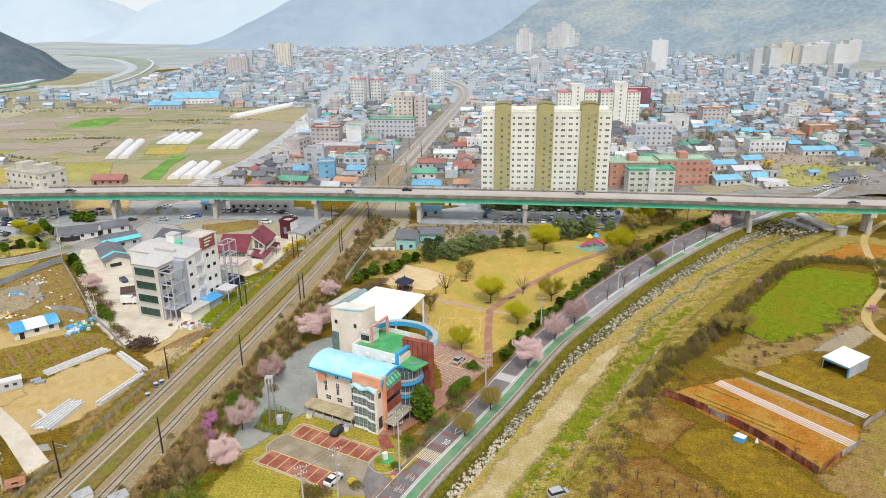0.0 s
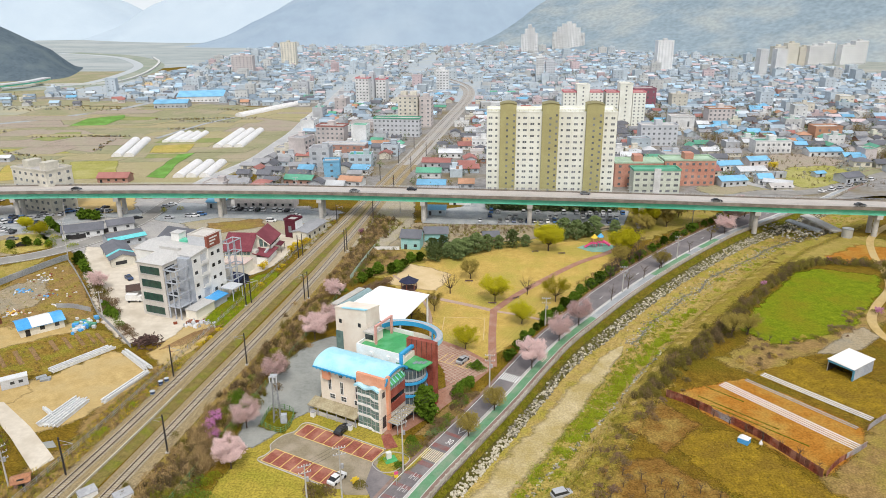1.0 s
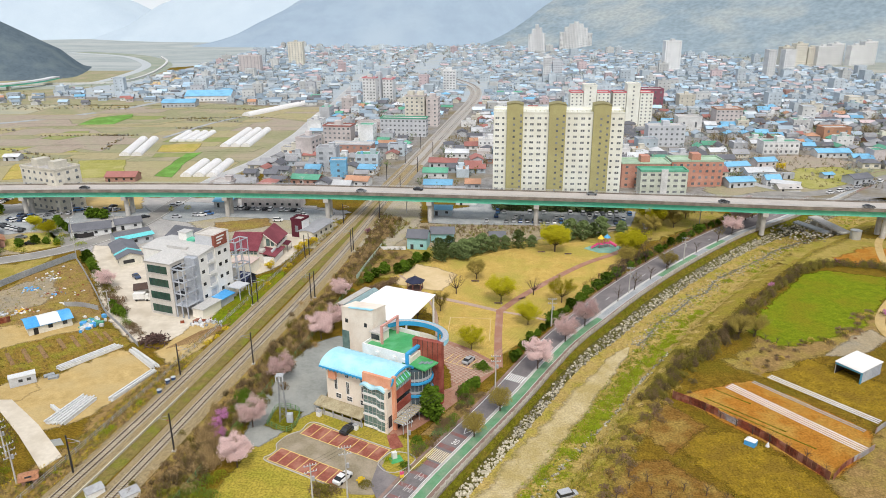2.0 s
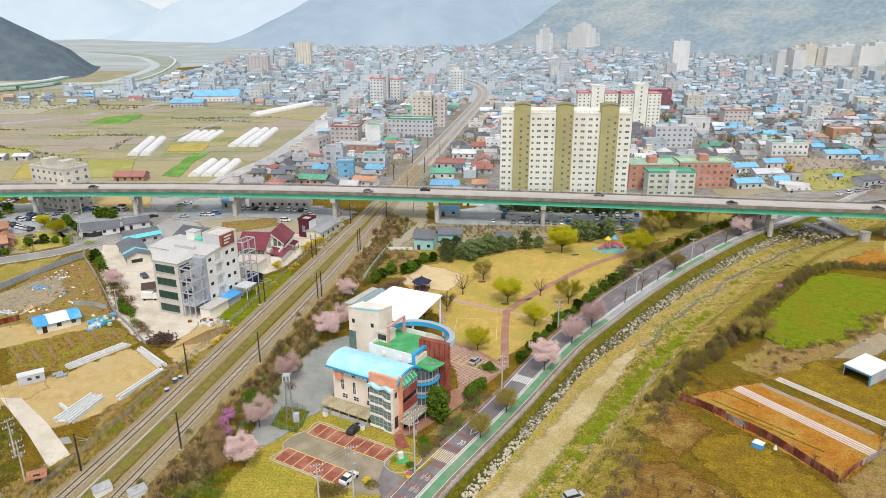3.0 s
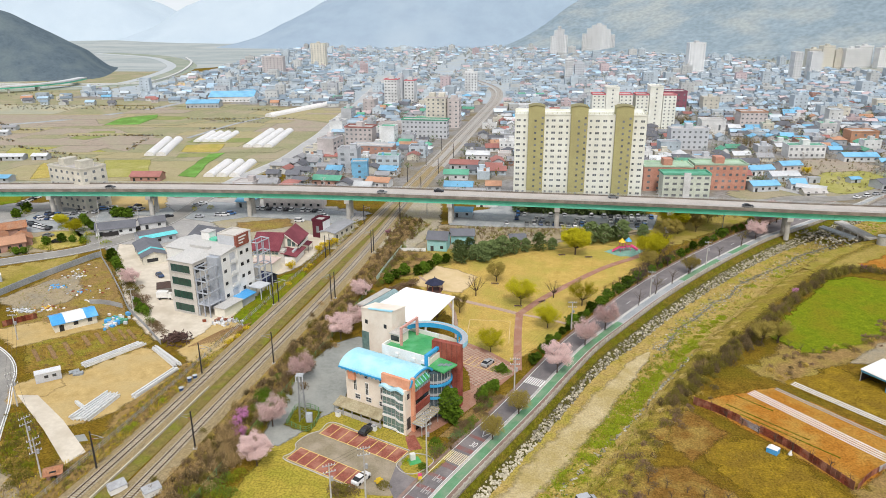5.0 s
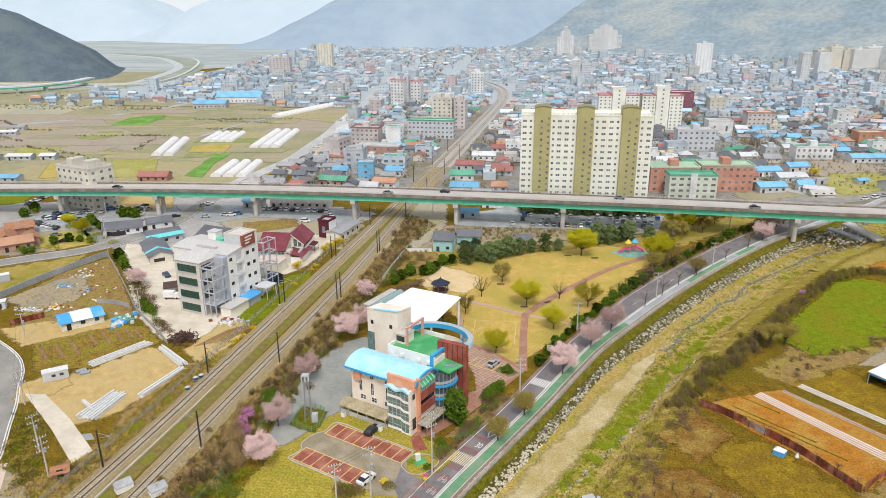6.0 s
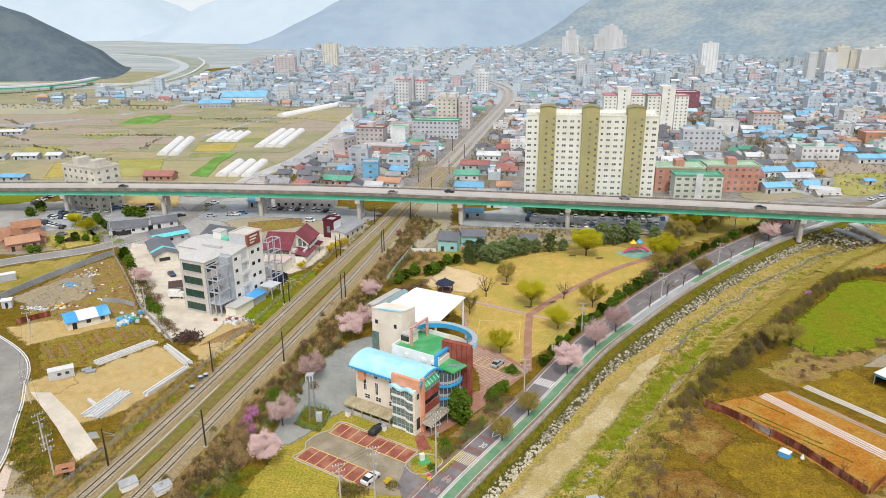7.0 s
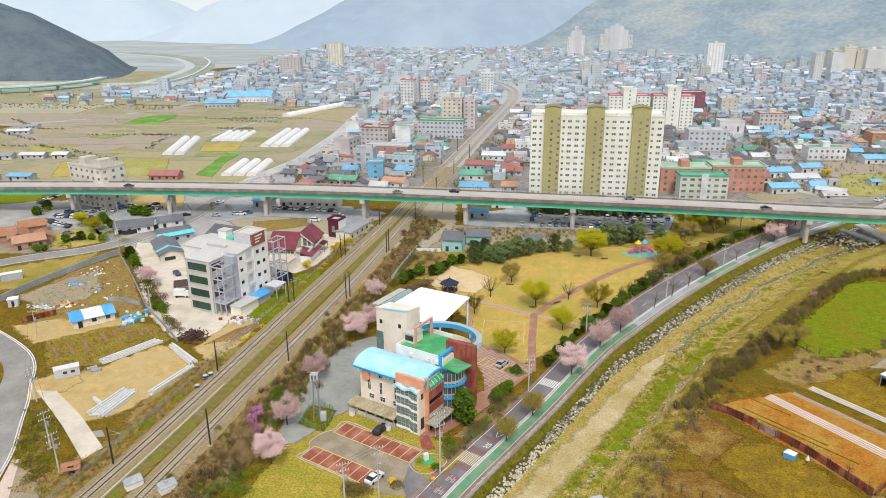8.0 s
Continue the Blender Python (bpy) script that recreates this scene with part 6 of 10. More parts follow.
patch("park_lawn", [(-38, 222), (-25, 238), (-12, 243), (3, 254), (29, 264), (44, 262), (50, 248), (35, 224), (8, 181), (-2, 166), (-9, 166), (-15, 172), (-19, 190), (-24, 198)], 0.05, M["turf"], "dry yellow lawn of a park")
patch("sand_court", [(-36, 217), (-31, 234), (-24, 231), (-16.5, 225.5), (-20.5, 211.5), (-28, 213)], 0.09, M["pit"], "pale bare sand court in the park")
patch("park_rear", [(-47, 222), (-44, 250), (-20, 262), (30, 275), (60, 290), (60, 270), (44, 262), (3, 254), (-25, 238), (-38, 222)], 0.03, M["grassland"], "dry ground under park trees")
patch("viaduct_verge", [(50, 264), (60, 271), (80, 291), (97, 307), (82, 318), (57, 312), (53, 289)], 0.05, M["grassland"], "dry grass between road and viaduct", wobble=1.0)
patch("fallow_lot", [(-47.6, 219), (-46.6, 249.5), (-37, 249), (-32.5, 240), (-33.8, 234.6), (-37.4, 228)], 0.07, M["brown"], "fallow brown lot beside the railway", wobble=0.6)
patch("viaduct_foot", [(-57, 254), (-55, 286), (-36, 284), (40, 284), (56, 286), (40, 278), (10, 266), (-20, 256)], 0.04, M["gravelyard"], "trodden ground before the viaduct", wobble=1.0)
patch("front_lawn", [(-54, 104), (-51, 126), (-45, 136), (-41, 140), (-24, 129), (-17, 126), (-14, 124), (-21, 113), (-29, 104), (-36, 95)], 0.06, M["front_lawn"], "yellow-green lawn before the library")
M["gravellane"] = mat("gravellane", (0.29, 0.3, 0.28), (0.23, 0.24, 0.22), size=1.0, big=6, c3=(0.32, 0.325, 0.3), speck=-0.05, fade=True)
patch("gravel_lane", [(-53.9, 122.4), (-55, 127), (-55.4, 143), (-54.6, 160.8), (-50.5, 171), (-46, 175), (-42, 174), (-41, 160), (-42.6, 137.6), (-45.6, 134.4), (-47.4, 129), (-51.2, 123)], 0.09, M["gravellane"], "grey gravel lane behind the library", wobble=0.2)
patch("mast_plot", [(-51.7, 130.5), (-46.1, 128.4), (-45.9, 136.0), (-51.3, 137.4)], 0.12, M["bank"], "small green grass plot round a mast", wobble=0.2)
patch("plaza_base", [(-19, 178), (-9, 171), (0.2, 162), (-7, 149), (-13, 139), (-19, 131), (-23, 128), (-25, 131), (-18, 145), (-12, 150), (-13, 158), (-18, 168)], 0.1, M["path"], "reddish paved plaza beside the library", "pavement", wobble=0)
plaza = [(-18, 175), (-9, 169), (-1, 161), (-8, 150), (-12, 153), (-14, 160)]
tile = Geo().prism([(0, -0.52), (0.52, 0), (0, 0.52), (-0.52, 0)], 0.1, 0.125).mesh("paving_slab")
M["slab"] = mat("slab", (0.45, 0.33, 0.26), (0.38, 0.27, 0.21), size=0.5, vary=0.1)
paved = thing("plaza_pattern", "diamond pattern of pale slabs in red paving", "pavement", kind="structure")
for i in range(40):
    for j in range(40):
        x, y = -20 + i * 1.3 + (j % 2) * 0.65, 148 + j * 0.72
        if inside(plaza, x, y):
            part("paving_slab", tile, M["slab"], paved).matrix_basis = put(x, y, -30)

patch("planting_bed", [FENCE.at(q, -13.4)[:2] for q in range(131, 156, 5)] + [FENCE.at(q, -10.2)[:2] for q in range(154, 130, -5)], 0.07, M["brown"], "brown planting bed beside the road", wobble=0.15)
for k in range(6):
    tagged(part("bay_line", Geo(put(-15.0 + k * 1.55, 163.2 - k * 0.75, 62)).box(0, 4.8, -0.07, 0.07, 0.1, 0.14), M["yellowline"]), "pale yellow line of a plaza parking bay", "marking", "lines of the plaza", "structure")
tagged(part("bay_line", Geo(put(-15.0, 163.2, -26)).box(0, 8.8, -0.07, 0.07, 0.1, 0.136), M["yellowline"]), "pale yellow line of a plaza parking bay", "marking", "lines of the plaza", "structure")

# car park of the library
PARK = put(-43.4, 127.8, -24.4)
tagged(part("car_park", Geo(PARK).prism([(-1.8, -5.8), (-0.7, -6.5), (-0.3, -7.2), (-0.4, -10.8), (17.6, -10.8), (20, -10), (21.5, -11), (25.5, -9), (26, -4), (22, -1), (20.6, 4.8), (-0.4, 4.8), (-0.4, 0.8), (-1.2, -0.3), (-2.0, -2.6)], 0.02, 0.1), M["paving"]), "paved car park with red bays", "car park", kind="structure")
for v0, v1, n, u0 in ((0, 4.5, 8, 0), (-10.5, -6, 7, 0)):
    for k in range(n):
        tagged(part("parking_bay", Geo(PARK).box(u0 + k * 2.54 + 0.09, u0 + (k + 1) * 2.54 - 0.09, v0 + 0.1, v1 - 0.1, 0.1, 0.118), M["redpave"]), "red block parking bay with yellow lines", "parking bay", "bays of the car park", "structure")
    for k in range(n + 1):
        tagged(part("bay_line", Geo(PARK).box(u0 + k * 2.54 - 0.08, u0 + k * 2.54 + 0.08, v0, v1, 0.1, 0.124), M["yellowline"]), "yellow painted bay line", "marking", "lines of the car park", "structure")
    for v in (v0, v1):
        tagged(part("bay_line", Geo(PARK).box(u0, u0 + n * 2.54, v - 0.08, v + 0.08, 0.1, 0.121), M["yellowline"]), "long yellow line along the bays", "marking", "lines of the car park", "structure")
kerb = Curve([tuple((PARK @ Vector((u, v, 0)))[:2]) for u, v in ((17.6, -10.95), (8, -10.95), (-0.45, -10.9), (-0.45, -9), (-0.4, -7.3), (-0.9, -6.4), (-1.9, -5.7), (-2.1, -2.6), (-1.3, -0.2), (-0.55, 0.9), (-0.5, 4.85), (8, 4.9), (20.6, 4.9))], 0.8)
tagged(part("kerb", kerb.beam(-0.08, 0.08, 0.0, 0.2, step=0.8), M["concrete"]), "white kerb round the car park", "kerb", kind="structure")
island = Curve([(-24.5, 119.5), (-22.6, 122.6), (-19, 122.6), (-17.2, 120.5), (-19.8, 116.6), (-22.5, 116.2), (-24.5, 118.2), (-24.5, 119.5)], 0.6)
tagged(part("kerb", island.beam(-0.08, 0.08, 0.0, 0.2, step=0.6), M["concrete"]), "white kerb round a planted island", "kerb", kind="structure")
patch("entrance_path", [(-24.5, 128.6), (-22.6, 129.6), (-20.2, 124.8), (-22.8, 123.6)], 0.13, M["redpave"], "red block path to the library door", "pavement", wobble=0)
patch("driveway", [(-25, 112), (-24.6, 119), (-22, 115.8), (-19.4, 114.5), (-20.5, 111), (-22.5, 107)], 0.11, M["asphalt"], "asphalt driveway into the car park", "road", wobble=0)

# paths of the park
for line, w, lab in (([(-0.8, 161), (-1.1, 180), (-0.9, 196.6)], 1.1, "straight reddish paved path in the park"), ([(-1.2, 195.6), (8.4, 212), (27, 237.5), (40.5, 251), (46, 258)], 1.15, "reddish paved path across the park"),
                     ([(-1, 196), (-8, 199.5), (-20, 205), (-26, 209)], 0.9, "narrow pale path to the pavilion"), ([(-0.9, 196), (8, 193), (14, 190)], 0.6, "short pale path in the park"),
                     ([(-18, 176), (-21, 196), (-28, 212), (-36, 224)], 0.5, "edging path beside the lawn")):
    tagged(part("park_path", Curve(line, 1.5).beam(-w, w, 0, 0.08 + 0.04 * w), M["path" if w > 1 else "slab"]), lab, "path", kind="structure")
tagged(part("line_marking", Geo().box(-15.5, -3.5, 190.4, 190.55, 0, 0.1).box(-15.6, -15.4, 176, 190.5, 0, 0.1).box(-3.6, -3.4, 176, 190.5, 0, 0.1), M["pit"]), "worn lines of a ball court on the lawn", "marking", kind="structure")

# car park below the flats, viaduct ground
patch("apartment_car_park", [(-32, 286), (-19, 285), (52, 287), (58, 309), (50, 309.4), (-5, 309.4), (-8, 330), (-15, 330), (-16, 312), (-32, 302)], 0.1, M["lane"], "grey asphalt car park under the viaduct", "car park", wobble=0.2)
patch("west_car_park", [(-157, 300), (-150, 284), (-137, 280), (-124, 289), (-100, 288), (-77, 281), (-77, 298), (-92, 304), (-126, 306), (-150, 312)], 0.06, M["lane"], "grey asphalt car park", "car park", wobble=0.3)
patch("far_west_car_park", [(-226, 262), (-222, 290), (-200, 300), (-170, 304), (-158, 288), (-176, 286), (-186, 268), (-204, 258)], 0.06, M["lane"], "grey asphalt car park", "car park")
M["paleroad"] = mat("paleroad", (0.42, 0.42, 0.42), (0.36, 0.36, 0.36), size=2.0, big=12, c3=(0.47, 0.47, 0.46))
M["bendroad"] = mat("bendroad", (0.265, 0.255, 0.235), (0.22, 0.21, 0.195), size=1.5, big=8, c3=(0.31, 0.295, 0.265))
west_mid = WEST_ROAD.side(-156, 330)[0]
for s0, s1, key in ((0.0, west_mid, "bendroad"), (west_mid, 1e9, "paleroad")):
    tagged(part("west_road", WEST_ROAD.beam(-4.4, 4.4, -0.2, 0.2, s0, s1, 4), M[key]), "grey country road past the viaduct", "road", kind="structure")
for d in (-3.9, 3.8):
    tagged(part("road_line", WEST_ROAD.beam(d, d + 0.14, 0, 0.225, step=4), M["line"]), "white edge line of the country road", "marking", kind="structure")
side_way = Curve([(-166, 243), (-176, 253), (-188, 265), (-196, 277), (-198, 290), (-212, 320)], 2)
tagged(part("side_road", side_way.beam(-3.5, 3.5, -0.2, 0.07), M["bendroad"]), "grey side road between warehouses", "road", kind="structure")
bend = Curve([(-96, 80), (-103, 98), (-105.5, 104), (-108.8, 112), (-114.9, 122.6), (-119.6, 131), (-124.7, 138.6), (-129.3, 146.2), (-136.2, 153.4), (-147.4, 160.8), (-165, 170), (-190, 182)], 2)
tagged(part("bend_road", bend.beam(-7.2, -0.1, -0.2, 0.08), M["bendroad"]), "grey road curving round a field", "road", kind="structure")
for d in (-0.5, 0.0):
    tagged(part("kerb", bend.beam(d, d + 0.22, 0, 0.2), M["line"]), "pale kerb of the curving road", "kerb", kind="structure")

# west side yards
M["trodden"] = mat("trodden", (0.39, 0.35, 0.27), (0.32, 0.28, 0.21), size=2.5, big=8, c3=(0.36, 0.32, 0.2), speck=0.14, fade=True)
M["greylot"] = mat("greylot", (0.37, 0.36, 0.35), (0.31, 0.3, 0.29), size=2.0, big=9, c3=(0.42, 0.4, 0.37), speck=0.1, fade=True)
patch("under_viaduct", [(-280, 250), (-226, 258), (-186, 276), (-150, 282), (-120, 286), (-74, 286), (-72, 300), (-120, 318), (-170, 318), (-236, 300), (-280, 290)], 0.035, M["greylot"], "grey asphalt ground under the viaduct", wobble=1.5)
patch("orchard_plot", [(-199, 250), (-196, 259), (-187, 261), (-178, 253), (-174, 246), (-184, 237), (-191, 239.5)], 0.07, M["lawn"], "dry yellow garden plot beside the road", wobble=0.6)
patch("house_yard", [(-177, 258), (-171, 254), (-158, 269), (-166, 278), (-178, 280), (-187, 272)], 0.065, M["greylot"], "grey yard round a white house", wobble=0.5)
patch("field_strip", [(-123.8, 278.8), (-104.6, 287.3), (-99.4, 277.7), (-117, 266)], 0.085, M["brown"], "dry brown strip behind the restaurant", wobble=0.6)
patch("restaurant_yard", [(-87, 220), (-82.5, 226), (-80, 236), (-78.5, 250), (-77.5, 257), (-78, 262), (-88, 266), (-100, 262), (-101, 228)], 0.07, M["yard"], "pale concrete yard of the restaurant", wobble=0.4)
patch("rail_foot", [(-57.4, 246), (-55, 300), (-53.5, 345), (-44, 345), (-40, 316), (-37, 284), (-44, 252)], 0.06, M["trodden"], "brown weedy ground beside the railway", wobble=0.8)
patch("far_fields", [(-640, 640), (-420, 650), (-240, 640), (-215, 760), (-300, 860), (-420, 1000), (-640, 1010)], 0.05, M["olivefield"], "olive fields before the far river", wobble=3.0, step=12)
patch("green_field", [(-262, 292), (-246, 300), (-250, 313), (-275, 312)], 0.06, M["green"], "bright green plot behind the car park", wobble=0.8)
patch("dry_lot", [(-198, 302), (-205, 318), (-180, 321), (-168.5, 299), (-177.5, 293.5), (-190.7, 294)], 0.075, M["dirt"], "bare sandy lot behind the viaduct", wobble=0.8)
patch("west_verge", [(-168, 232), (-176, 225), (-190, 214), (-214, 196), (-190, 192), (-172, 196), (-168, 214)], 0.04, M["grassland"], "dry grass between wall and road", wobble=1.2)
patch("west_lot", [(-230, 226), (-196, 230), (-182, 238), (-176, 250), (-184, 262), (-196, 268), (-215, 258), (-240, 250)], 0.04, M["gravelyard"], "grey-brown lot beside the orange house", wobble=1.2)
patch("warehouse_lot", [(-178, 250), (-168, 244), (-158, 240), (-150, 232), (-128, 214), (-118, 232), (-110, 262), (-124, 284), (-148, 290), (-160, 276), (-172, 270)], 0.03, M["greylot"], "trodden grey ground between warehouses", wobble=1.2)
patch("viaduct_ground", [(-152, 300), (-118, 262), (-96, 250), (-74, 250), (-72, 282), (-100, 290), (-126, 292)], 0.045, M["trodden"], "dry grass before the viaduct", wobble=1.2)
patch("factory_yard", [(-159, 246), (-152, 231), (-141, 215), (-128, 197), (-116, 181), (-103, 168), (-93, 170), (-84, 180), (-80, 192), (-86, 214), (-100, 226), (-120, 232), (-138, 244)], 0.05, M["yard"], "pale concrete yard of the factory")
patch("storage_ground", [(-165, 196), (-164, 214), (-157, 230), (-147, 218), (-133, 199), (-121, 183), (-132, 173), (-148, 172)], 0.05, M["brown"], "brown storage ground with rubble")
patch("storage_floor", [(-167, 190), (-163, 203), (-156, 214), (-147, 199), (-146, 190), (-153, 182)], 0.09, M["gravelyard"], "grey-brown trodden ground of the storage yard", wobble=0.9)
patch("hut_yard", [(-152, 168), (-143, 175), (-137, 174), (-130, 174), (-124, 179), (-119, 177), (-126, 172), (-133, 166), (-139, 160)], 0.07, M["dirt"], "bare sandy yard before the workshop", wobble=0.8)
M["pinkpave"] = mat("pinkpave", (0.62, 0.5, 0.42), (0.55, 0.43, 0.36), size=0.8)
# ploughed brown, greyed with the haze over far plots
M["fieldbrown"] = mat("fieldbrown", (0.37, 0.31, 0.25), (0.3, 0.25, 0.2), size=4.0, big=18, c3=(0.33, 0.3, 0.22), fade=True)
M["bedsoil"] = mat("bedsoil", (0.3, 0.19, 0.09), (0.2, 0.12, 0.055), size=0.7, speck=0.2)
patch("garden", [(-137, 161), (-133, 167), (-124, 175), (-111, 174), (-104, 166), (-104, 163), (-113, 151), (-125, 147)], 0.06, M["garden"], "brown vegetable plots", wobble=1.0)
for x, y, L, wide in ((-130.6, 161.0, 10, 0.7), (-127.6, 163.4, 10, 0.7), (-124.8, 167.8, 8, 0.7), (-122.2, 169.9, 9, 0.6), (-119.8, 171.9, 9, 0.6), (-117.2, 173.2, 9, 0.5), (-114.2, 173.0, 8, 0.6), (-133.4, 158.4, 9, 0.6)):
    tagged(part("garden_bed", Geo(put(x, y, -45)).add([(0, -wide, 0), (L, -wide, 0), (L, wide, 0), (0, wide, 0), (0.3, -wide * 0.6, 0.22), (L - 0.3, -wide * 0.6, 0.22), (L - 0.3, wide * 0.6, 0.22), (0.3, wide * 0.6, 0.22)],
           [(4, 5, 6, 7), (0, 1, 5, 4), (1, 2, 6, 5), (2, 3, 7, 6), (3, 0, 4, 7)]), M["bedsoil"]), "raised bed of bare reddish earth", "garden bed", "beds of the garden", "structure")
patch("pipe_yard", [(-121, 141), (-112, 148), (-103, 162), (-95, 158), (-90, 150), (-91, 141), (-95, 130), (-101, 125), (-108, 130), (-116, 136)], 0.08, M["dirt"], "bare sandy yard with stacked pipes", wobble=0.8)
patch("yard_mouth", [(-124.2, 139.2), (-120, 146), (-113, 141), (-116, 135), (-119.6, 132)], 0.1, M["dirt"], "sandy mouth of the yard at the road", wobble=0.6)
patch("concrete_strip", [(-121, 135.5), (-116, 136), (-103, 126.5), (-90.6, 115.8), (-92.4, 111.2), (-105, 122.5)], 0.12, M["yard"], "pale concrete track", wobble=0)
patch("brown_verge", [(-100, 98), (-93, 112), (-88, 121), (-92, 135), (-88, 152), (-84, 165), (-80, 163), (-83, 130), (-88, 98)], 0.03, M["brown"], "brown weedy verge of the railway", wobble=1.2)
patch("orange_verge", [(-92.5, 162), (-89.7, 179), (-84.5, 182), (-81.5, 172), (-85.3, 155.5)], 0.06, M["dirt"], "straw-coloured bare strip beside the railway")
patch("green_verge", [(-86.5, 183), (-85.6, 198), (-83, 220), (-77, 224), (-76, 205), (-79, 180)], 0.06, M["green"], "green grass strip beside the railway")
M["trackside"] = mat("trackside", (0.22, 0.17, 0.055), (0.14, 0.11, 0.03), size=1.4, big=4, c3=(0.16, 0.165, 0.02), speck=0.3)
tagged(part("middle_verge", TRACK_L.strip([(3.0, 0.06), (4.2, 0.3), (6.2, 0.06)], 30, 330), M["trackside"]), "grass strip between the railway tracks", "verge", kind="structure")
M["creamtrough"] = mat("creamtrough", (0.6, 0.55, 0.44), (0.5, 0.46, 0.36), size=0.5)
tagged(part("cable_trough", TRACK_L.beam(2.95, 3.17, 0.0, 0.62, 30, 105), M["creamtrough"]), "pale concrete cable trough beside the track", "cable trough", kind="structure")
patch("rail_slope", [(-62, 100), (-60, 130), (-58, 165), (-54, 205), (-49, 250), (-52, 285), (-55, 285), (-57, 240), (-62, 190), (-66, 140), (-69, 100)], 0.04, M["brown"], "brown scrub slope beside the railway", wobble=0.8)

patch("pink_pavement", [(-107.0, 109.6), (-105.4, 109.6), (-98.6, 97.6), (-94, 88), (-98.6, 88), (-102, 97.6)], 0.1, M["pinkpave"], "pale pinkish pavement beside the road", "pavement", wobble=0)
patch("bare_corner", [(-105.5, 109.2), (-99.1, 104.4), (-93.8, 99), (-92, 92), (-97, 90), (-99, 98)], 0.06, M["gravelyard"], "bare brown corner beside the pavement", wobble=0.4)
patch("grey_slab", [(-97.4, 120.8), (-94.9, 121.9), (-92.6, 119.7), (-94.8, 119)], 0.1, M["gravellane"], "small grey concrete slab", wobble=0)
for k in range(10):
    x, y = -91.4 + k * 0.86, 164.2 + k * 0.55
    tagged(part("furrow", Geo(put(x, y, 66 + k * 0.8)).add([(0, -0.22, 0), (13, -0.22, 0), (13, 0.22, 0), (0, 0.22, 0), (0.2, 0, 0.24), (12.8, 0, 0.24)], [(0, 1, 5, 4), (2, 3, 4, 5), (1, 2, 5), (3, 0, 4)]), M["bedsoil"]), "ridge of bare orange-brown earth", "furrow", "ridges of the plot", "structure")

# west fields
# olive greyed in the material for the haze of the far valley
patch("valley_field", [(-1300, 520), (-420, 520), (-420, 640), (-490, 700), (-490, 1012), (-1300, 1012)], 0.03, mat("valley_field", (0.36, 0.36, 0.27), (0.3, 0.3, 0.22), size=6, big=40, c3=(0.4, 0.36, 0.24)), "pale fields of the far valley", wobble=4, step=25)
patch("west_field", [(-420, 330), (-152, 330), (-150, 420), (-150, 640), (-420, 640)], 0.04, M["olivefield"], "patchwork of dry fields", wobble=2, step=15)
patch("brown_field", [(-372, 440), (-300, 446), (-262, 428), (-270, 470), (-330, 520), (-390, 500)], 0.12, M["fieldbrown"], "brown ploughed field beside the greenhouses", step=10)
patch("brown_field", [(-470, 520), (-400, 505), (-345, 530), (-380, 580), (-470, 575)], 0.13, M["fieldbrown"], "brown fallow field of the valley", step=12)
patch("green_field", [(-330, 400), (-290, 405), (-268, 420), (-300, 440), (-345, 432)], 0.13, M["dullgreen"], "olive-green field beside low sheds", step=10)
patch("straw_field", [(-300, 345), (-165, 345), (-158, 355), (-160, 400), (-215, 405), (-300, 380)], 0.09, M["straw"], "pale straw field", step=10)
patch("wheat_field", [(-338.3, 527.7), (-345, 566), (-325, 587), (-317, 571), (-313, 535)], 0.22, M["wheat"], "bright green field of young wheat", step=10)
patch("green_field", [(-192.2, 362.2), (-182.8, 360.3), (-192.5, 399.6), (-194.3, 427.2), (-201.9, 422.9)], 0.22, M["wheat"], "green vegetable field between greenhouses", step=10)
patch("green_field", [(-217.9, 411), (-200.9, 414), (-203, 424.7), (-221.6, 421.4)], 0.22, M["wheatpale"], "low green crop behind greenhouses", step=10)
patch("straw_field", [(-223, 428.6), (-200.7, 430.4), (-206.6, 457.6), (-231, 451.5)], 0.21, M["lawn"], "yellow dry field behind greenhouses", step=10)
patch("straw_field", [(-270.7, 347.5), (-264, 352), (-274.8, 383), (-291.6, 386.6)], 0.21, M["lawn"], "yellow dry field beside a cream building", step=10)
patch("meadow", [(-231.7, 354.8), (-211, 360.7), (-232, 403), (-257.7, 397.6)], 0.21, M["dullgreen"], "olive-green meadow beside a red farmhouse", step=10)
field_way = Curve([(-339, 527.6), (-281, 537.5), (-257, 569), (-222, 581)], 6)
tagged(part("field_track", field_way.beam(-1.6, 1.6, 0.1, 0.26, step=6), M["straw"]), "pale track between the fields", "track", kind="structure")
field_way = Curve([(-243, 478), (-241.4, 493), (-235.2, 540.8), (-223.2, 577.8)], 6)
tagged(part("field_track", field_way.beam(-1.8, 1.8, 0.1, 0.27, step=6), M["lane"]), "grey lane between the fields", "track", kind="structure")
patch("green_field", [(-313.7, 464.4), (-306, 483.4), (-313.4, 502.6), (-328, 499), (-330, 470)], 0.22, M["wheatpale"], "pale green meadow strip", step=10)
patch("straw_field", [(-225, 430), (-195, 420), (-195, 520), (-225, 500)], 0.09, M["straw"], "pale straw field between greenhouses", step=10)
patch("straw_field", [(-245, 600), (-160, 560), (-160, 620), (-240, 635)], 0.1, M["straw"], "dry field beside the town", step=10)
patch("brown_field", [(-200, 520), (-155, 500), (-155, 550), (-200, 575)], 0.1, M["fieldbrown"], "brown ploughed field", step=10)
patch("straw_field", [(-560, 520), (-330, 560), (-320, 590), (-560, 570)], 0.1, M["straw"], "long pale field along the valley road", step=14)
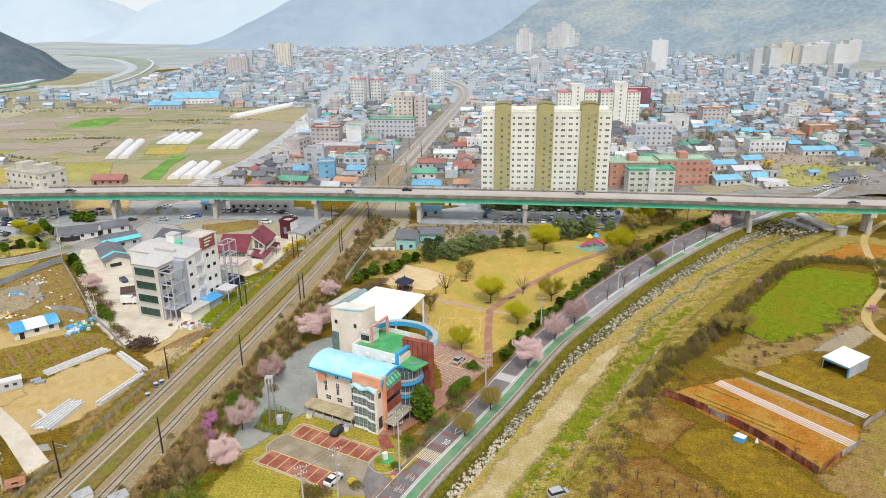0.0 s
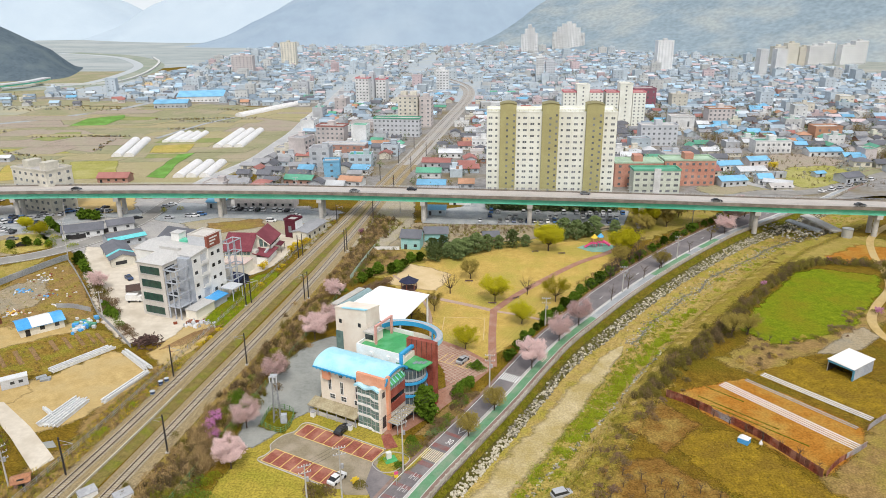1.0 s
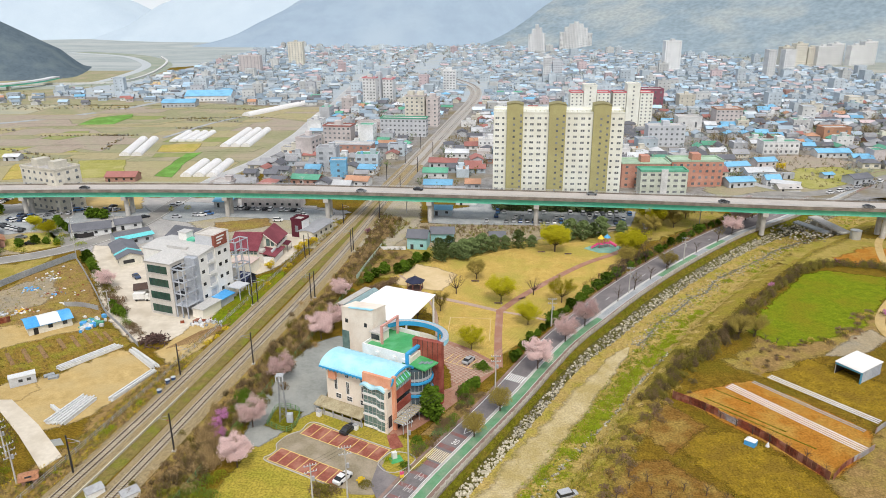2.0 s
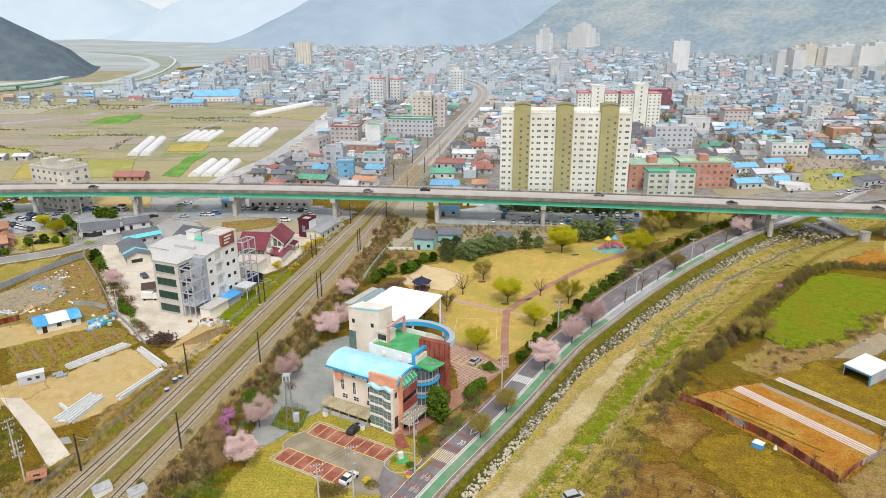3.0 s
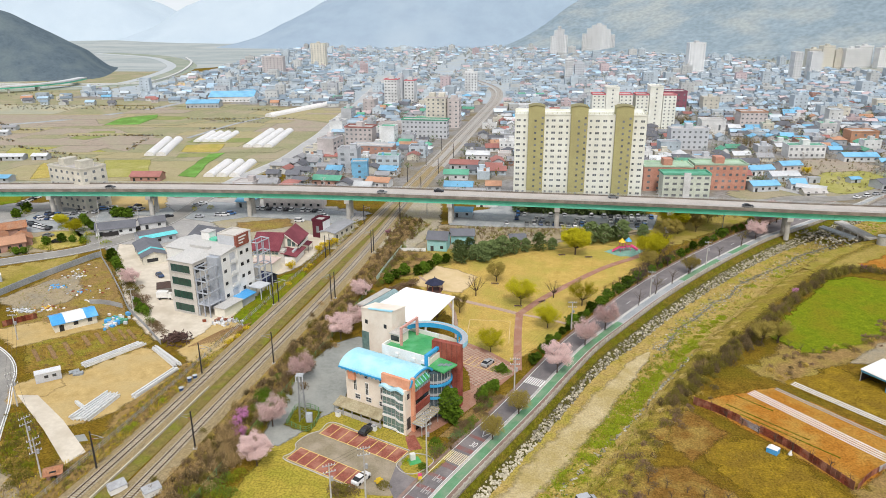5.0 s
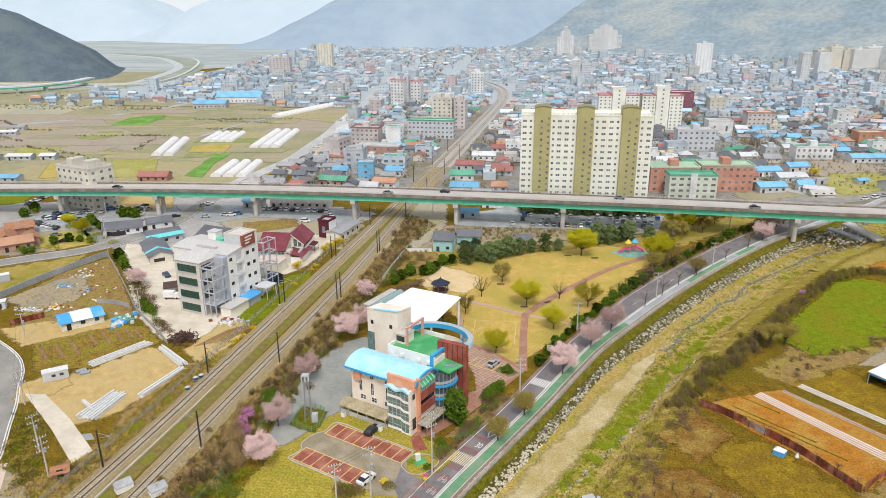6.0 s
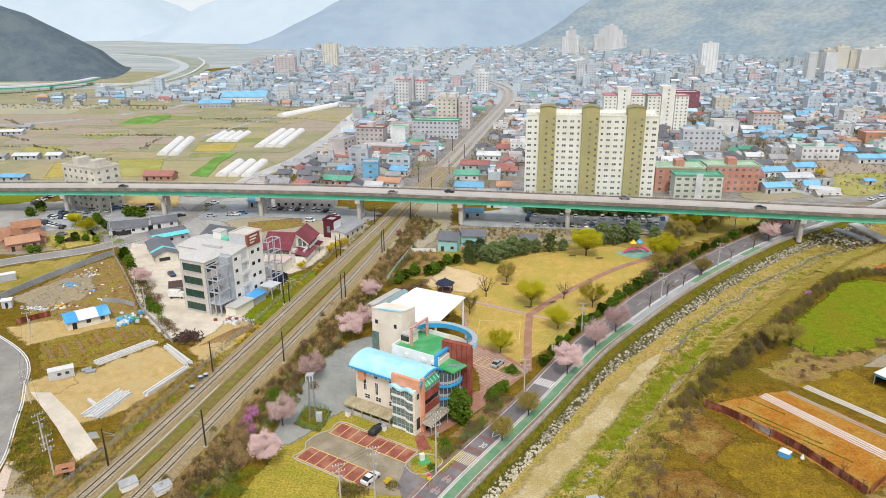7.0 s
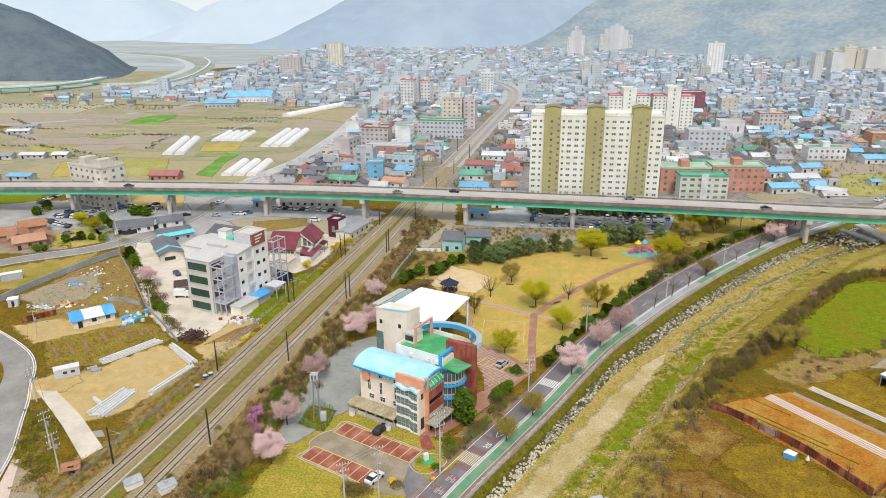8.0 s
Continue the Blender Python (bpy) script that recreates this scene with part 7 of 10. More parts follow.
for k, (x, y, tx) in enumerate(((-300, 400, 0.1), (-330, 470, -0.05), (-270, 520, 0.15), (-350, 560, 0.0))):
    patch("field_strip", [(x - 60, y), (x + 60, y + 60 * tx), (x + 60, y + 18 + 60 * tx), (x - 60, y + 20)], 0.08, M[("straw", "fieldbrown", "straw", "wheatpale")[k]], "narrow field strip in the valley", step=12)
fr = random.Random(4)
for k in range(34):
    x, y, w, d = fr.uniform(-410, -185), fr.uniform(345, 630), fr.uniform(18, 60), fr.uniform(8, 26)
    key = fr.choice(("straw", "olivefield", "fieldbrown", "straw", "fieldbrown", "olivefield", "wheatpale"))
    patch("field_strip", [(x, y), (x + w, y + w * 0.08), (x + w + d * 0.1, y + d), (x + d * 0.1, y + d - w * 0.05)], 0.1 + k * 0.004, M[key], "small field plot in the valley", wobble=0.8, step=6, seed=k)
far_road = Curve([(-620, 470), (-430, 520), (-360, 600), (-340, 680), (-345, 760)], 10)
tagged(part("far_road", far_road.beam(-4, 4, 0, 0.14, step=10), M["lane"]), "road along the far river", "road", kind="structure")
# far valley green, concrete and water have haze mixed into their colours
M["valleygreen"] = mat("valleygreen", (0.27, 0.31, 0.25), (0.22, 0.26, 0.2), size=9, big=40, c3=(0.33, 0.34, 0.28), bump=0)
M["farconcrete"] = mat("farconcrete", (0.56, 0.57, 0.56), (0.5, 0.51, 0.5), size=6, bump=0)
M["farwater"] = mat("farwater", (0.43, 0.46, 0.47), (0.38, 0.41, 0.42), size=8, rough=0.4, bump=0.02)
bow = Curve([(-720, 740), (-569, 800), (-525, 815), (-512, 880), (-560, 1070), (-644, 1213), (-745, 1328), (-900, 1420)], 12)
tagged(part("far_river", bow.beam(-6, 8, 0.1, 0.3, step=12), M["farwater"]), "winding pale river down the valley", "river", kind="structure")
tagged(part("river_meadow", bow.beam(8, 40, 0.05, 0.24, step=12), M["valleygreen"]), "grey-green flats beside the far river", "ground", kind="structure")
patch("river_sand", [(-417, 787), (-418, 885), (-440, 922), (-446, 862), (-430, 800)], 0.3, M["pit"], "pale sand flat beside the far river", wobble=2.5, step=12)
bridge2 = Curve([(-720, 650), (-640, 700), (-576, 740), (-553, 790), (-556, 840)], 6)
far_bridge = thing("far_viaduct", "pale far viaduct with a green edge", "bridge", kind="structure")
part("deck", bridge2.beam(-5, 5, 6.5, 8.0, step=6), M["r_white"], far_bridge)
part("girder", bridge2.beam(-4, 4.4, 4.8, 6.5, step=6), M["greenpaint"], far_bridge)
for k in range(7):
    x, y, a = bridge2.at(15 + k * 30)
    part("pier", Geo(put(x, y, a)).box(-1, 1, -3, 3, 0, 4.8), M["concrete"], far_bridge)
bank_line = Curve([(-720, 812), (-569, 822), (-505, 828), (-476, 856), (-500, 978), (-569, 1164), (-640, 1290)], 10)
tagged(part("far_embankment", bank_line.beam(-1.8, 1.8, 0.0, 2.0, step=10), M["farconcrete"]), "pale concrete embankment of the far river", "embankment", kind="structure")

# east of the river
patch("dry_patch", [(38, 132), (50, 136), (60, 122), (66, 112), (56, 104), (46, 116)], 0.06, M["lawn_green"], "patchy yellow-green field behind a rusty fence", wobble=1.2)
patch("dark_patch", [(30, 136), (38, 146), (44, 138), (36, 128)], 0.08, M["plough"], "brown weedy patch near the bank", wobble=0.8)
patch("orange_field", [(121, 252), (139, 266), (150, 262), (136, 247), (122, 245.5)], 0.06, M["orange"], "bare orange field behind the hedge", wobble=0.8)
patch("bank_field", [(100, 246), (112, 262), (126, 274), (146, 276), (160, 262), (140, 243), (120, 248)], 0.04, M["grassland"], "dry grass field near the viaduct", wobble=1.5)
patch("east_yard", [(104, 338), (128, 352), (156, 350), (190, 372), (215, 404), (180, 408), (150, 388), (124, 372), (100, 352)], 0.11, M["olivefield"], "dry lots and gardens beside the town", wobble=1.5)
patch("garden_plot", [(153, 376), (156, 390), (166, 404), (186, 408), (192, 394), (176, 372), (164, 360), (152, 357)], 0.17, M["dullgreen"], "green and dry garden plots beside the town", wobble=1.5)
patch("vacant_lot", [(156, 393), (150, 405), (160, 436), (186, 442), (200, 424), (188, 409), (166, 405)], 0.16, M["fieldbrown"], "brown vacant lot between low houses", wobble=1.5)
east_way = Curve([(96, 322), (109, 334), (131, 346), (144, 345.5), (160, 352), (186, 371), (230, 404), (300, 440)], 3)
tagged(part("east_road", east_way.beam(-4, 4, 0.0, 0.2), M["bendroad"]), "grey street behind the viaduct", "road", kind="structure")
east_way2 = Curve([(144, 348), (131, 361), (118, 384), (112, 402), (108, 440)], 3)
tagged(part("east_road", east_way2.beam(-3, 3, 0.0, 0.19), M["paleroad"]), "narrow grey street between low houses", "road", kind="structure")
patch("green_lot", [(152.5, 383.4), (177.7, 396), (165, 364.5), (152, 358)], 0.16, M["dullgreen"], "weedy green lot beside a street", wobble=0.8)
shed("shed", 141, 359.5, -24, 13, 6, 2.6, 1.0, "w_white", "r_white", "long white shed beside a street")
patch("bare_strip", [(60, 168), (72, 181), (90, 186), (112, 205), (118, 203), (100, 186), (84, 176), (66, 164)], 0.05, M["brown"], "bare brown strip below the meadow", wobble=1.6)
patch("meadow", [(70, 189), (103, 234), (112, 238), (128, 233), (121, 218), (103, 194), (88, 184), (76, 179)], 0.07, M["green"], "bright green meadow between hedges", wobble=0.8)
patch("tilled_field", [(42, 149.8), (50, 153.8), (61.5, 158.6), (70, 150.5), (79.5, 138.5), (76.5, 132), (66, 122.4), (64.6, 121.6), (57, 132.2)], 0.07, M["orange"], "orange tilled field with film-covered rows", wobble=0.3)
patch("tilled_edge", [(66, 162), (80, 170), (96, 158), (88, 145), (85, 143)], 0.05, M["lawn_green"], "grassy edge of the tilled field", wobble=1.2)
for (xa, ya), (xb, yb), n in (((56.3, 157.0), (76.9, 132.0), 4), ((62.1, 158.9), (79.5, 138.9), 2), ((67.4, 162.3), (84.7, 143.0), 3)):
    L, a = math.hypot(xb - xa, yb - ya), math.degrees(math.atan2(yb - ya, xb - xa))
    for k in range(n):
        prof = [(-0.15, 0.05), (-0.09, 0.18), (0.09, 0.18), (0.15, 0.05)]
        gg = Geo(put(xa, ya, a))
        yy = -k * 0.8
        gg.add([(x, yy + d, z) for x in (0, L) for d, z in prof], [(i, i + 4, i + 5, i + 1) for i in range(3)] + [(0, 1, 2, 3), (7, 6, 5, 4)])
        tagged(part("film_strip", gg, M["lane" if n == 2 else "film"]), "crop row under white plastic film", "crop row", "film rows of the field")
for (xa, ya), (xb, yb) in (((48, 150), (62, 137)), ((51, 154.5), (58, 148)), ((50, 146), (66, 131))):
    L, a = math.hypot(xb - xa, yb - ya), math.degrees(math.atan2(yb - ya, xb - xa))
    tagged(part("furrow", Geo(put(xa, ya, a)).box(0, L, -0.18, 0.18, 0, 0.14), M["bank"]), "thin green row in the tilled field", "crop row", kind="structure")
patch("orchard_ground", [(18, 104), (24, 122), (34, 124), (44, 112), (44, 98), (28, 92)], 0.05, M["plough"], "brown orchard ground", wobble=0.8)
patch("bare_corner", [(66, 119), (76, 130), (92, 147), (110, 150), (120, 120), (90, 100), (70, 105)], 0.035, M["brown"], "bare brown ground in the field corner", wobble=1.5)
lane_e = Curve([(172, 302), (158, 289), (146, 274), (138, 255), (133, 236), (127, 221.5), (116, 207), (109, 195), (108, 183.5), (113, 172), (126, 160)], 2)
tagged(part("dirt_track", lane_e.beam(-1.3, 1.3, -0.1, 0.12), M["dirt"]), "pale dirt track along the hedge", "track", kind="structure")
patch("gravel_patch", [(86, 174), (94, 182), (104.8, 191), (106, 186), (96, 177)], 0.075, M["gravelyard"], "pale gravel patch by the shed")

# ---- river details ----
def rock_mesh(seed):
    r = random.Random(seed)
    g0 = bmesh.new()
    bmesh.ops.create_icosphere(g0, subdivisions=1, radius=0.5)
    for v in g0.verts:
        v.co = Vector((v.co.x * 1.2, v.co.y, v.co.z * 0.75)) * r.uniform(0.75, 1.2)
    me = bpy.data.meshes.new("rock")
    g0.to_mesh(me)
    g0.free()
    me.materials.append(M["rock"])
    return me


rocks = [rock_mesh(k) for k in range(6)]
r = random.Random(5)
wall_rocks = thing("rock_revetment", "bank of stacked pale and dark boulders", "rocks", kind="structure")
near_rocks, rest = [], Geo()
for k in range(3700):
    s = r.uniform(60, 420)
    d = float(toe(s)) * (0.54 + 0.5 * r.random() ** 0.8)
    if s < 113 and r.random() < 0.85 or noise.noise((s * 0.35, d * 0.5, 3.0)) < -0.5:
        continue
    near_rocks.append((s, d, r.uniform(0.3, 0.84), r.randrange(6), r.uniform(0, 360)))
near_rocks.sort()
shapes = [([tuple(v.co) for v in me.vertices], [tuple(p.vertices) for p in me.polygons]) for me in rocks]
for i, (s, d, size, k, turn) in enumerate(near_rocks):
    x, y, _ = FENCE.at(s, d)
    m = put(x, y, turn, float(channel(d, s)) + 0.2, size)
    if 60 < i < 360:
        o = part("rock", rocks[k], None, wall_rocks)
        o.matrix_basis = m
    else:
        rest.m = m
        rest.add(*shapes[k])
for k in range(420):
    s = r.uniform(60, 205)
    d = float(np.interp(s, [130, 147, 168, 195, 208], [14.3, 15.6, 18.8, 20.8, 19.6])) + r.gauss(0, 0.35)
    x, y, _ = FENCE.at(s, d)
    rest.m = put(x, y, r.uniform(0, 360), float(channel(d, s)) + 0.1, r.uniform(0.3, 0.75))
    rest.add(*shapes[r.randrange(6)])
for k in range(1000):
    s = r.uniform(203, 345)
    d = float(np.interp(s, [200, 221, 240, 255, 275, 288, 304, 345], [11.0, 10.6, 10.1, 11.1, 10.5, 12.4, 13.1, 14.2])) + r.gauss(0, 1.5)
    x, y, _ = FENCE.at(s, d)
    rest.m = put(x, y, r.uniform(0, 360), float(channel(d, s)) + 0.08, r.uniform(0.2, 0.6))
    rest.add(*shapes[r.randrange(6)])
for k in range(260):
    s, d = r.uniform(80, 420), r.uniform(8, 16)
    x, y, _ = FENCE.at(s, d)
    rest.m = put(x, y, r.uniform(0, 360), float(channel(d, s)) + 0.05, r.uniform(0.2, 0.5))
    rest.add(*shapes[r.randrange(6)])
tagged(part("boulders", rest, M["rock"], wall_rocks), kind="stuff")

# dark soil between the boulders
gg, rows = Geo(), []
for s in np.arange(50, 425, 1.5):
    k = float(toe(s))
    for d in np.linspace(0.48 * k, 1.02 * k, 5):
        x, y, _ = FENCE.at(s, d)
        rows.append((x, y, float(channel(d, s)) + 0.16))
n = len(rows) // 5
gg.add(rows, [(i * 5 + j, i * 5 + j + 1, (i + 1) * 5 + j + 1, (i + 1) * 5 + j) for i in range(n - 1) for j in range(4)])
tagged(part("rock_soil", gg, mat("rock_soil", (0.11, 0.1, 0.02), (0.055, 0.05, 0.012), size=0.8, speck=0.25)), "dark soil between boulders", "river bank", kind="structure")

# sand and stream on the bed
def ribbon(name, s0, s1, mid, half, z, material, label, category, wob=0.9, thin=(1.0, 0.35, 0.0, 0.35, 1.0)):
    gg, rows = Geo(), []
    ss = np.arange(s0, s1, 1.2)
    for i, s in enumerate(ss):
        c = mid(s) + wob * noise.noise((s * 0.12, 7.7, 0))
        h = half(s) * (1 + 0.35 * noise.noise((s * 0.3, 1.3, 0)))
        for d in np.linspace(c - h, c + h, 5):
            x, y, _ = FENCE.at(s, d)
            rows.append((x, y, z + 0.02 * math.sin(s)))
    gg.add(rows, [(i * 5 + j, i * 5 + j + 1, (i + 1) * 5 + j + 1, (i + 1) * 5 + j) for i in range(len(ss) - 1) for j in range(4)])
    ob = part(name, gg, material, smooth=True)
    ob.data.attributes.new("fade", "FLOAT", "POINT").data.foreach_set("value", list(thin) * len(ss))
    return tagged(ob, label, category, kind="structure")


ribbon("sand_bank", 55, 202, lambda s: np.interp(s, [50, 130, 140, 160, 192], [7.8, 8.0, 8.1, 8.9, 9.8]), lambda s: np.interp(s, [50, 130, 165, 180, 196, 201], [3.6, 3.8, 3.7, 2.6, 2.0, 0.5]), -2.9, M["sand"], "pale sand in the dry river bed", "sand", 0.9, (0.75, 0.0, 0.0, 0.0, 0.75))
M["gravel"] = mat("gravel", (0.55, 0.51, 0.44), (0.4, 0.37, 0.31), size=0.35, big=3, c3=(0.48, 0.43, 0.33))
ribbon("gravel_bar", 172, 200, lambda s: np.interp(s, [172, 200], [9.4, 10.4]), lambda s: np.interp(s, [172, 184, 194, 200], [0.4, 1.7, 1.4, 0.2]), -2.94, M["gravel"], "pale gravel bar with broken concrete", "gravel")
M["stream"] = mat("stream", (0.13, 0.135, 0.11), (0.27, 0.27, 0.24), size=0.8, rough=0.45, bump=0.3, spec=0.3, fade=True)
ribbon("stream", 204, 345, lambda s: np.interp(s, [200, 221, 240, 255, 275, 288, 304, 345], [11.0, 10.6, 10.1, 11.1, 10.5, 12.4, 13.1, 14.2]), lambda s: 0.95 + 0.7 * noise.noise((s * 0.2, 4.0, 0)), -2.99, M["stream"], "thin stream over stones", "water", 1.6, (1.0, 0.72, 0.4, 0.72, 1.0))

# the far bank runs out into the fields
gg, rows, fades = Geo(), [], []
for s in np.arange(20, 428, 1.5):
    for j, d in enumerate((20.0, 21.5, 23.0, 24.6, 26.5, 29.5)):
        x, y, _ = FENCE.at(s, d)
        rows.append((x, y, max(float(channel(d, s)), -3) + 0.1 + 0.05 * math.sin(s * 0.3 + d)))
        fades.append((1.0, 0.3, 0.0, 0.0, 0.35, 1.0)[j])
n = len(rows) // 6
gg.add(rows, [(i * 6 + j, i * 6 + j + 1, (i + 1) * 6 + j + 1, (i + 1) * 6 + j) for i in range(n - 1) for j in range(5)])
edge = part("bank_edge", gg, M["bankedge"], smooth=True)
edge.data.attributes.new("fade", "FLOAT", "POINT").data.foreach_set("value", fades)
tagged(edge, "weedy olive edge of the far river bank", "river bank", kind="structure")

# railing of the road
M["railing"] = mat("railing", (0.52, 0.49, 0.43), (0.43, 0.4, 0.35), size=0.5, big=4, c3=(0.38, 0.34, 0.28), vary=0.1)
rail_line = thing("road_railing", "pale railing of posts and boards above the river", "railing", kind="structure")
post = Geo().box(-0.16, 0.16, -0.16, 0.16, 0.0, 1.4).box(-0.2, 0.2, -0.2, 0.2, 1.4, 1.46).mesh("post")
s = 55.0
while s < 420:
    x, y, a = FENCE.at(s, 0.0)
    part("post", post, M["railing"], rail_line).matrix_basis = put(x, y, a)
    s += 2.0
for z0, z1 in ((0.3, 0.4), (0.62, 0.72), (0.94, 1.04), (1.26, 1.38)):
    part("rail_bar", FENCE.beam(-0.06, 0.06, z0, z1, 55, 420), M["railing"], rail_line)
part("base_strip", FENCE.beam(-0.2, 0.2, -0.5, 0.2, 40, 420), M["parapet"], rail_line)
part("rail_panel", FENCE.beam(-0.03, 0.03, 0.24, 1.0, 55, 420), M["railing"], rail_line, "pale concrete railing panels")

# road markings
M["wornline"] = mat("wornline", (0.56, 0.54, 0.52), (0.32, 0.3, 0.29), size=0.35, rough=0.7)
M["redband"] = mat("redband", (0.27, 0.11, 0.1), (0.2, 0.105, 0.098), size=0.9, big=2, c3=(0.2, 0.14, 0.135))
M["creamline"] = mat("creamline", (0.68, 0.6, 0.42), (0.52, 0.46, 0.34), size=0.25, rough=0.7)
edge_strip("road_line", 0.2, 0.34, 0.03, 0.062, M["line"], "white edge line of the river road", "marking")
for d, s0, s1 in ((-4.7, 40, 420),):
    lane_strip("road_line", d, d + 0.14, 0.03, 0.062, M["line"], "white edge line of the river road", "marking", s0, s1)
for d in (-4.0, -1.8):
    lane_strip("path_line", d, d + 0.1, 0.1, 0.136, M["line"], "white line along the bicycle path", "marking", 40, 420)
for k in range(9):
    lane_strip("centre_dash", -7.5, -7.36, 0.03, 0.06, M["line"], "faded dash of the road's centre line", "marking", 196 + k * 26, 198.5 + k * 26)
for s0 in (121.5,):
    for k in range(9):
        lane_strip("zebra_bar", -9.3 + k * 0.54, -9.0 + k * 0.54, 0.03, 0.06, M["line"], "white bar of a zebra crossing", "marking", s0 + 40.5, s0 + 44)
for k in range(10):
    lane_strip("hump_bar", -8.9 + k * 0.45, -8.66 + k * 0.45, 0.03, 0.07, M["creamline"], "pale yellow bar of a speed hump", "marking", 124.6, 128.4)
for s0, s1 in ((98.5, 99.6), (102.5, 103.6), (106.6, 107.7), (111.0, 112.0), (115.0, 116.0), (119.0, 120.0), (122.6, 124.0), (129.2, 130.6), (134.4, 135.4), (139.2, 140.0)):
    lane_strip("red_band", -8.7, -4.75, 0.03, 0.052, M["redband"], "worn reddish anti-skid band across the road", "marking", s0, s1)


def glyph(word, s0, d, size):
    """Road writing, read by those who drive up."""
    cu = bpy.data.curves.new("writing", "FONT")
    cu.body, cu.size, cu.align_x, cu.extrude = word, 1.0, "CENTER", 0.004
    tmp = bpy.data.objects.new("writing", cu)
    me = bpy.data.meshes.new_from_object(tmp)
    me.materials.append(M["line"])
    bpy.data.objects.remove(tmp)
    x, y, a = FENCE.at(s0, d)
    ob = new("road_writing", me)
    ob.matrix_basis = Matrix.LocRotScale((x, y, 0.06), Euler((0, 0, radians(a - 90))), (size, size * 1.8, 1))
    return tagged(ob, "white painted speed number on the road", "marking", kind="structure")


glyph("30", 131.5, -6.0, 1.5)
for s0 in (120.2, 116.2, 112.4, 108.6):
    for d, long in ((-6.9, 1.5), (-6.5, 2.2), (-5.8, 1.9), (-5.4, 1.3)):
        lane_strip("road_bar", d, d + 0.16, 0.03, 0.062, M["wornline"], "worn white bar of road writing", "marking", s0 - 2.2, s0 - 2.2 + long)
    lane_strip("road_bar", -6.3, -5.9, 0.03, 0.06, M["wornline"], "worn white bar of road writing", "marking", s0 - 1.4, s0 - 1.15)
dia = Geo()
x, y, a = FENCE.at(138, -6.0)
dia.m = put(x, y, a - 90)
for x0, y0, x1, y1 in ((0, -2.2, 0.9, 0), (0.9, 0, 0, 2.2), (0, 2.2, -0.9, 0), (-0.9, 0, 0, -2.2)):
    dia.add([(x0, y0, 0.062), (x1, y1, 0.062), (x1 * 0.7, y1 * 0.85, 0.062), (x0 * 0.7, y0 * 0.85, 0.062)], [(0, 1, 2, 3)])
tagged(part("road_diamond", dia, M["line"]), "white painted diamond on the road", "marking", kind="structure")

# ---- trees and scrub ----
for key, c in dict(leaf_spring=(0.46, 0.42, 0.018), leaf_olive=(0.22, 0.175, 0.03), leaf_dark=(0.15, 0.2, 0.075), leaf_green=(0.14, 0.2, 0.028), leaf_pink=(0.76, 0.56, 0.53), leaf_magenta=(0.5, 0.2, 0.38), leaf_yellow=(0.5, 0.4, 0.03),
                   scrub=(0.185, 0.13, 0.068), scrub_red=(0.21, 0.135, 0.085), scrub_dark=(0.12, 0.09, 0.042), scrub_olive=(0.165, 0.14, 0.03), weed=(0.22, 0.24, 0.018), weed_bright=(0.27, 0.33, 0.02), reed=(0.42, 0.3, 0.07), bark=(0.11, 0.08, 0.06)).items():
    M[key] = islands(mat(key, c, tuple(v * 0.75 for v in c), size=0.4, bump=0, rough=0.9, spec=0.03, speck=0), *((0.86, 1.14) if "scrub" in key or "pink" in key else (0.75, 1.24)))


def leaf_quads(g0, c, r, n, size, rr, flat=1.0):
    for _ in range(n):
        v = Vector((rr.gauss(0, 1), rr.gauss(0, 1), rr.gauss(0, 1) * flat))
        p = Vector(c) + v.normalized() * r * (rr.random() ** 0.5)
        a = Vector((rr.uniform(-1, 1), rr.uniform(-1, 1), rr.uniform(-0.6, 0.6))).normalized() * size * rr.uniform(0.7, 1.3)
        b = a.orthogonal().normalized() * size * rr.uniform(0.5, 1.0)
        g0.add([p - a, p + b, p + a, p - b], [(0, 1, 2, 3)])


def vase(height, spread, rr, limbs=13, trunk=0.25, twigs=5):
    """A short trunk whose limbs fan out and up; gives its Geo and the twig ends."""
    g0, tips = Geo(), []
    fork = Vector((0, 0, height * 0.24))
    g0.cyl((0, 0, -0.1), fork, trunk, trunk * 0.85, 7)
    for k in range(limbs):
        a, out = k * 2.4 + rr.uniform(-0.4, 0.4), spread * (0.25 + 0.75 * ((k + 0.5) / limbs) ** 0.6) * rr.uniform(0.85, 1.05)
        end = Vector((math.cos(a) * out, math.sin(a) * out, height * (0.98 - 0.3 * (out / spread) ** 2) * rr.uniform(0.88, 1.04)))
        mid = fork.lerp(end, 0.5) + Vector((0, 0, -height * 0.05))
        g0.cyl(fork, mid, trunk * 0.5, trunk * 0.3, 5)
        g0.cyl(mid, end, trunk * 0.3, trunk * 0.08, 4)
        for _ in range(twigs):
            p = mid.lerp(end, rr.uniform(0.25, 1.0))
            q = p + Vector((rr.uniform(-1, 1), rr.uniform(-1, 1), rr.uniform(0.0, 0.8))) * spread * 0.28
            g0.cyl(p, q, trunk * 0.12, trunk * 0.04, 3)
            tips.append(q)
        tips += [end, mid, mid.lerp(end, 0.55)]
    return g0, tips


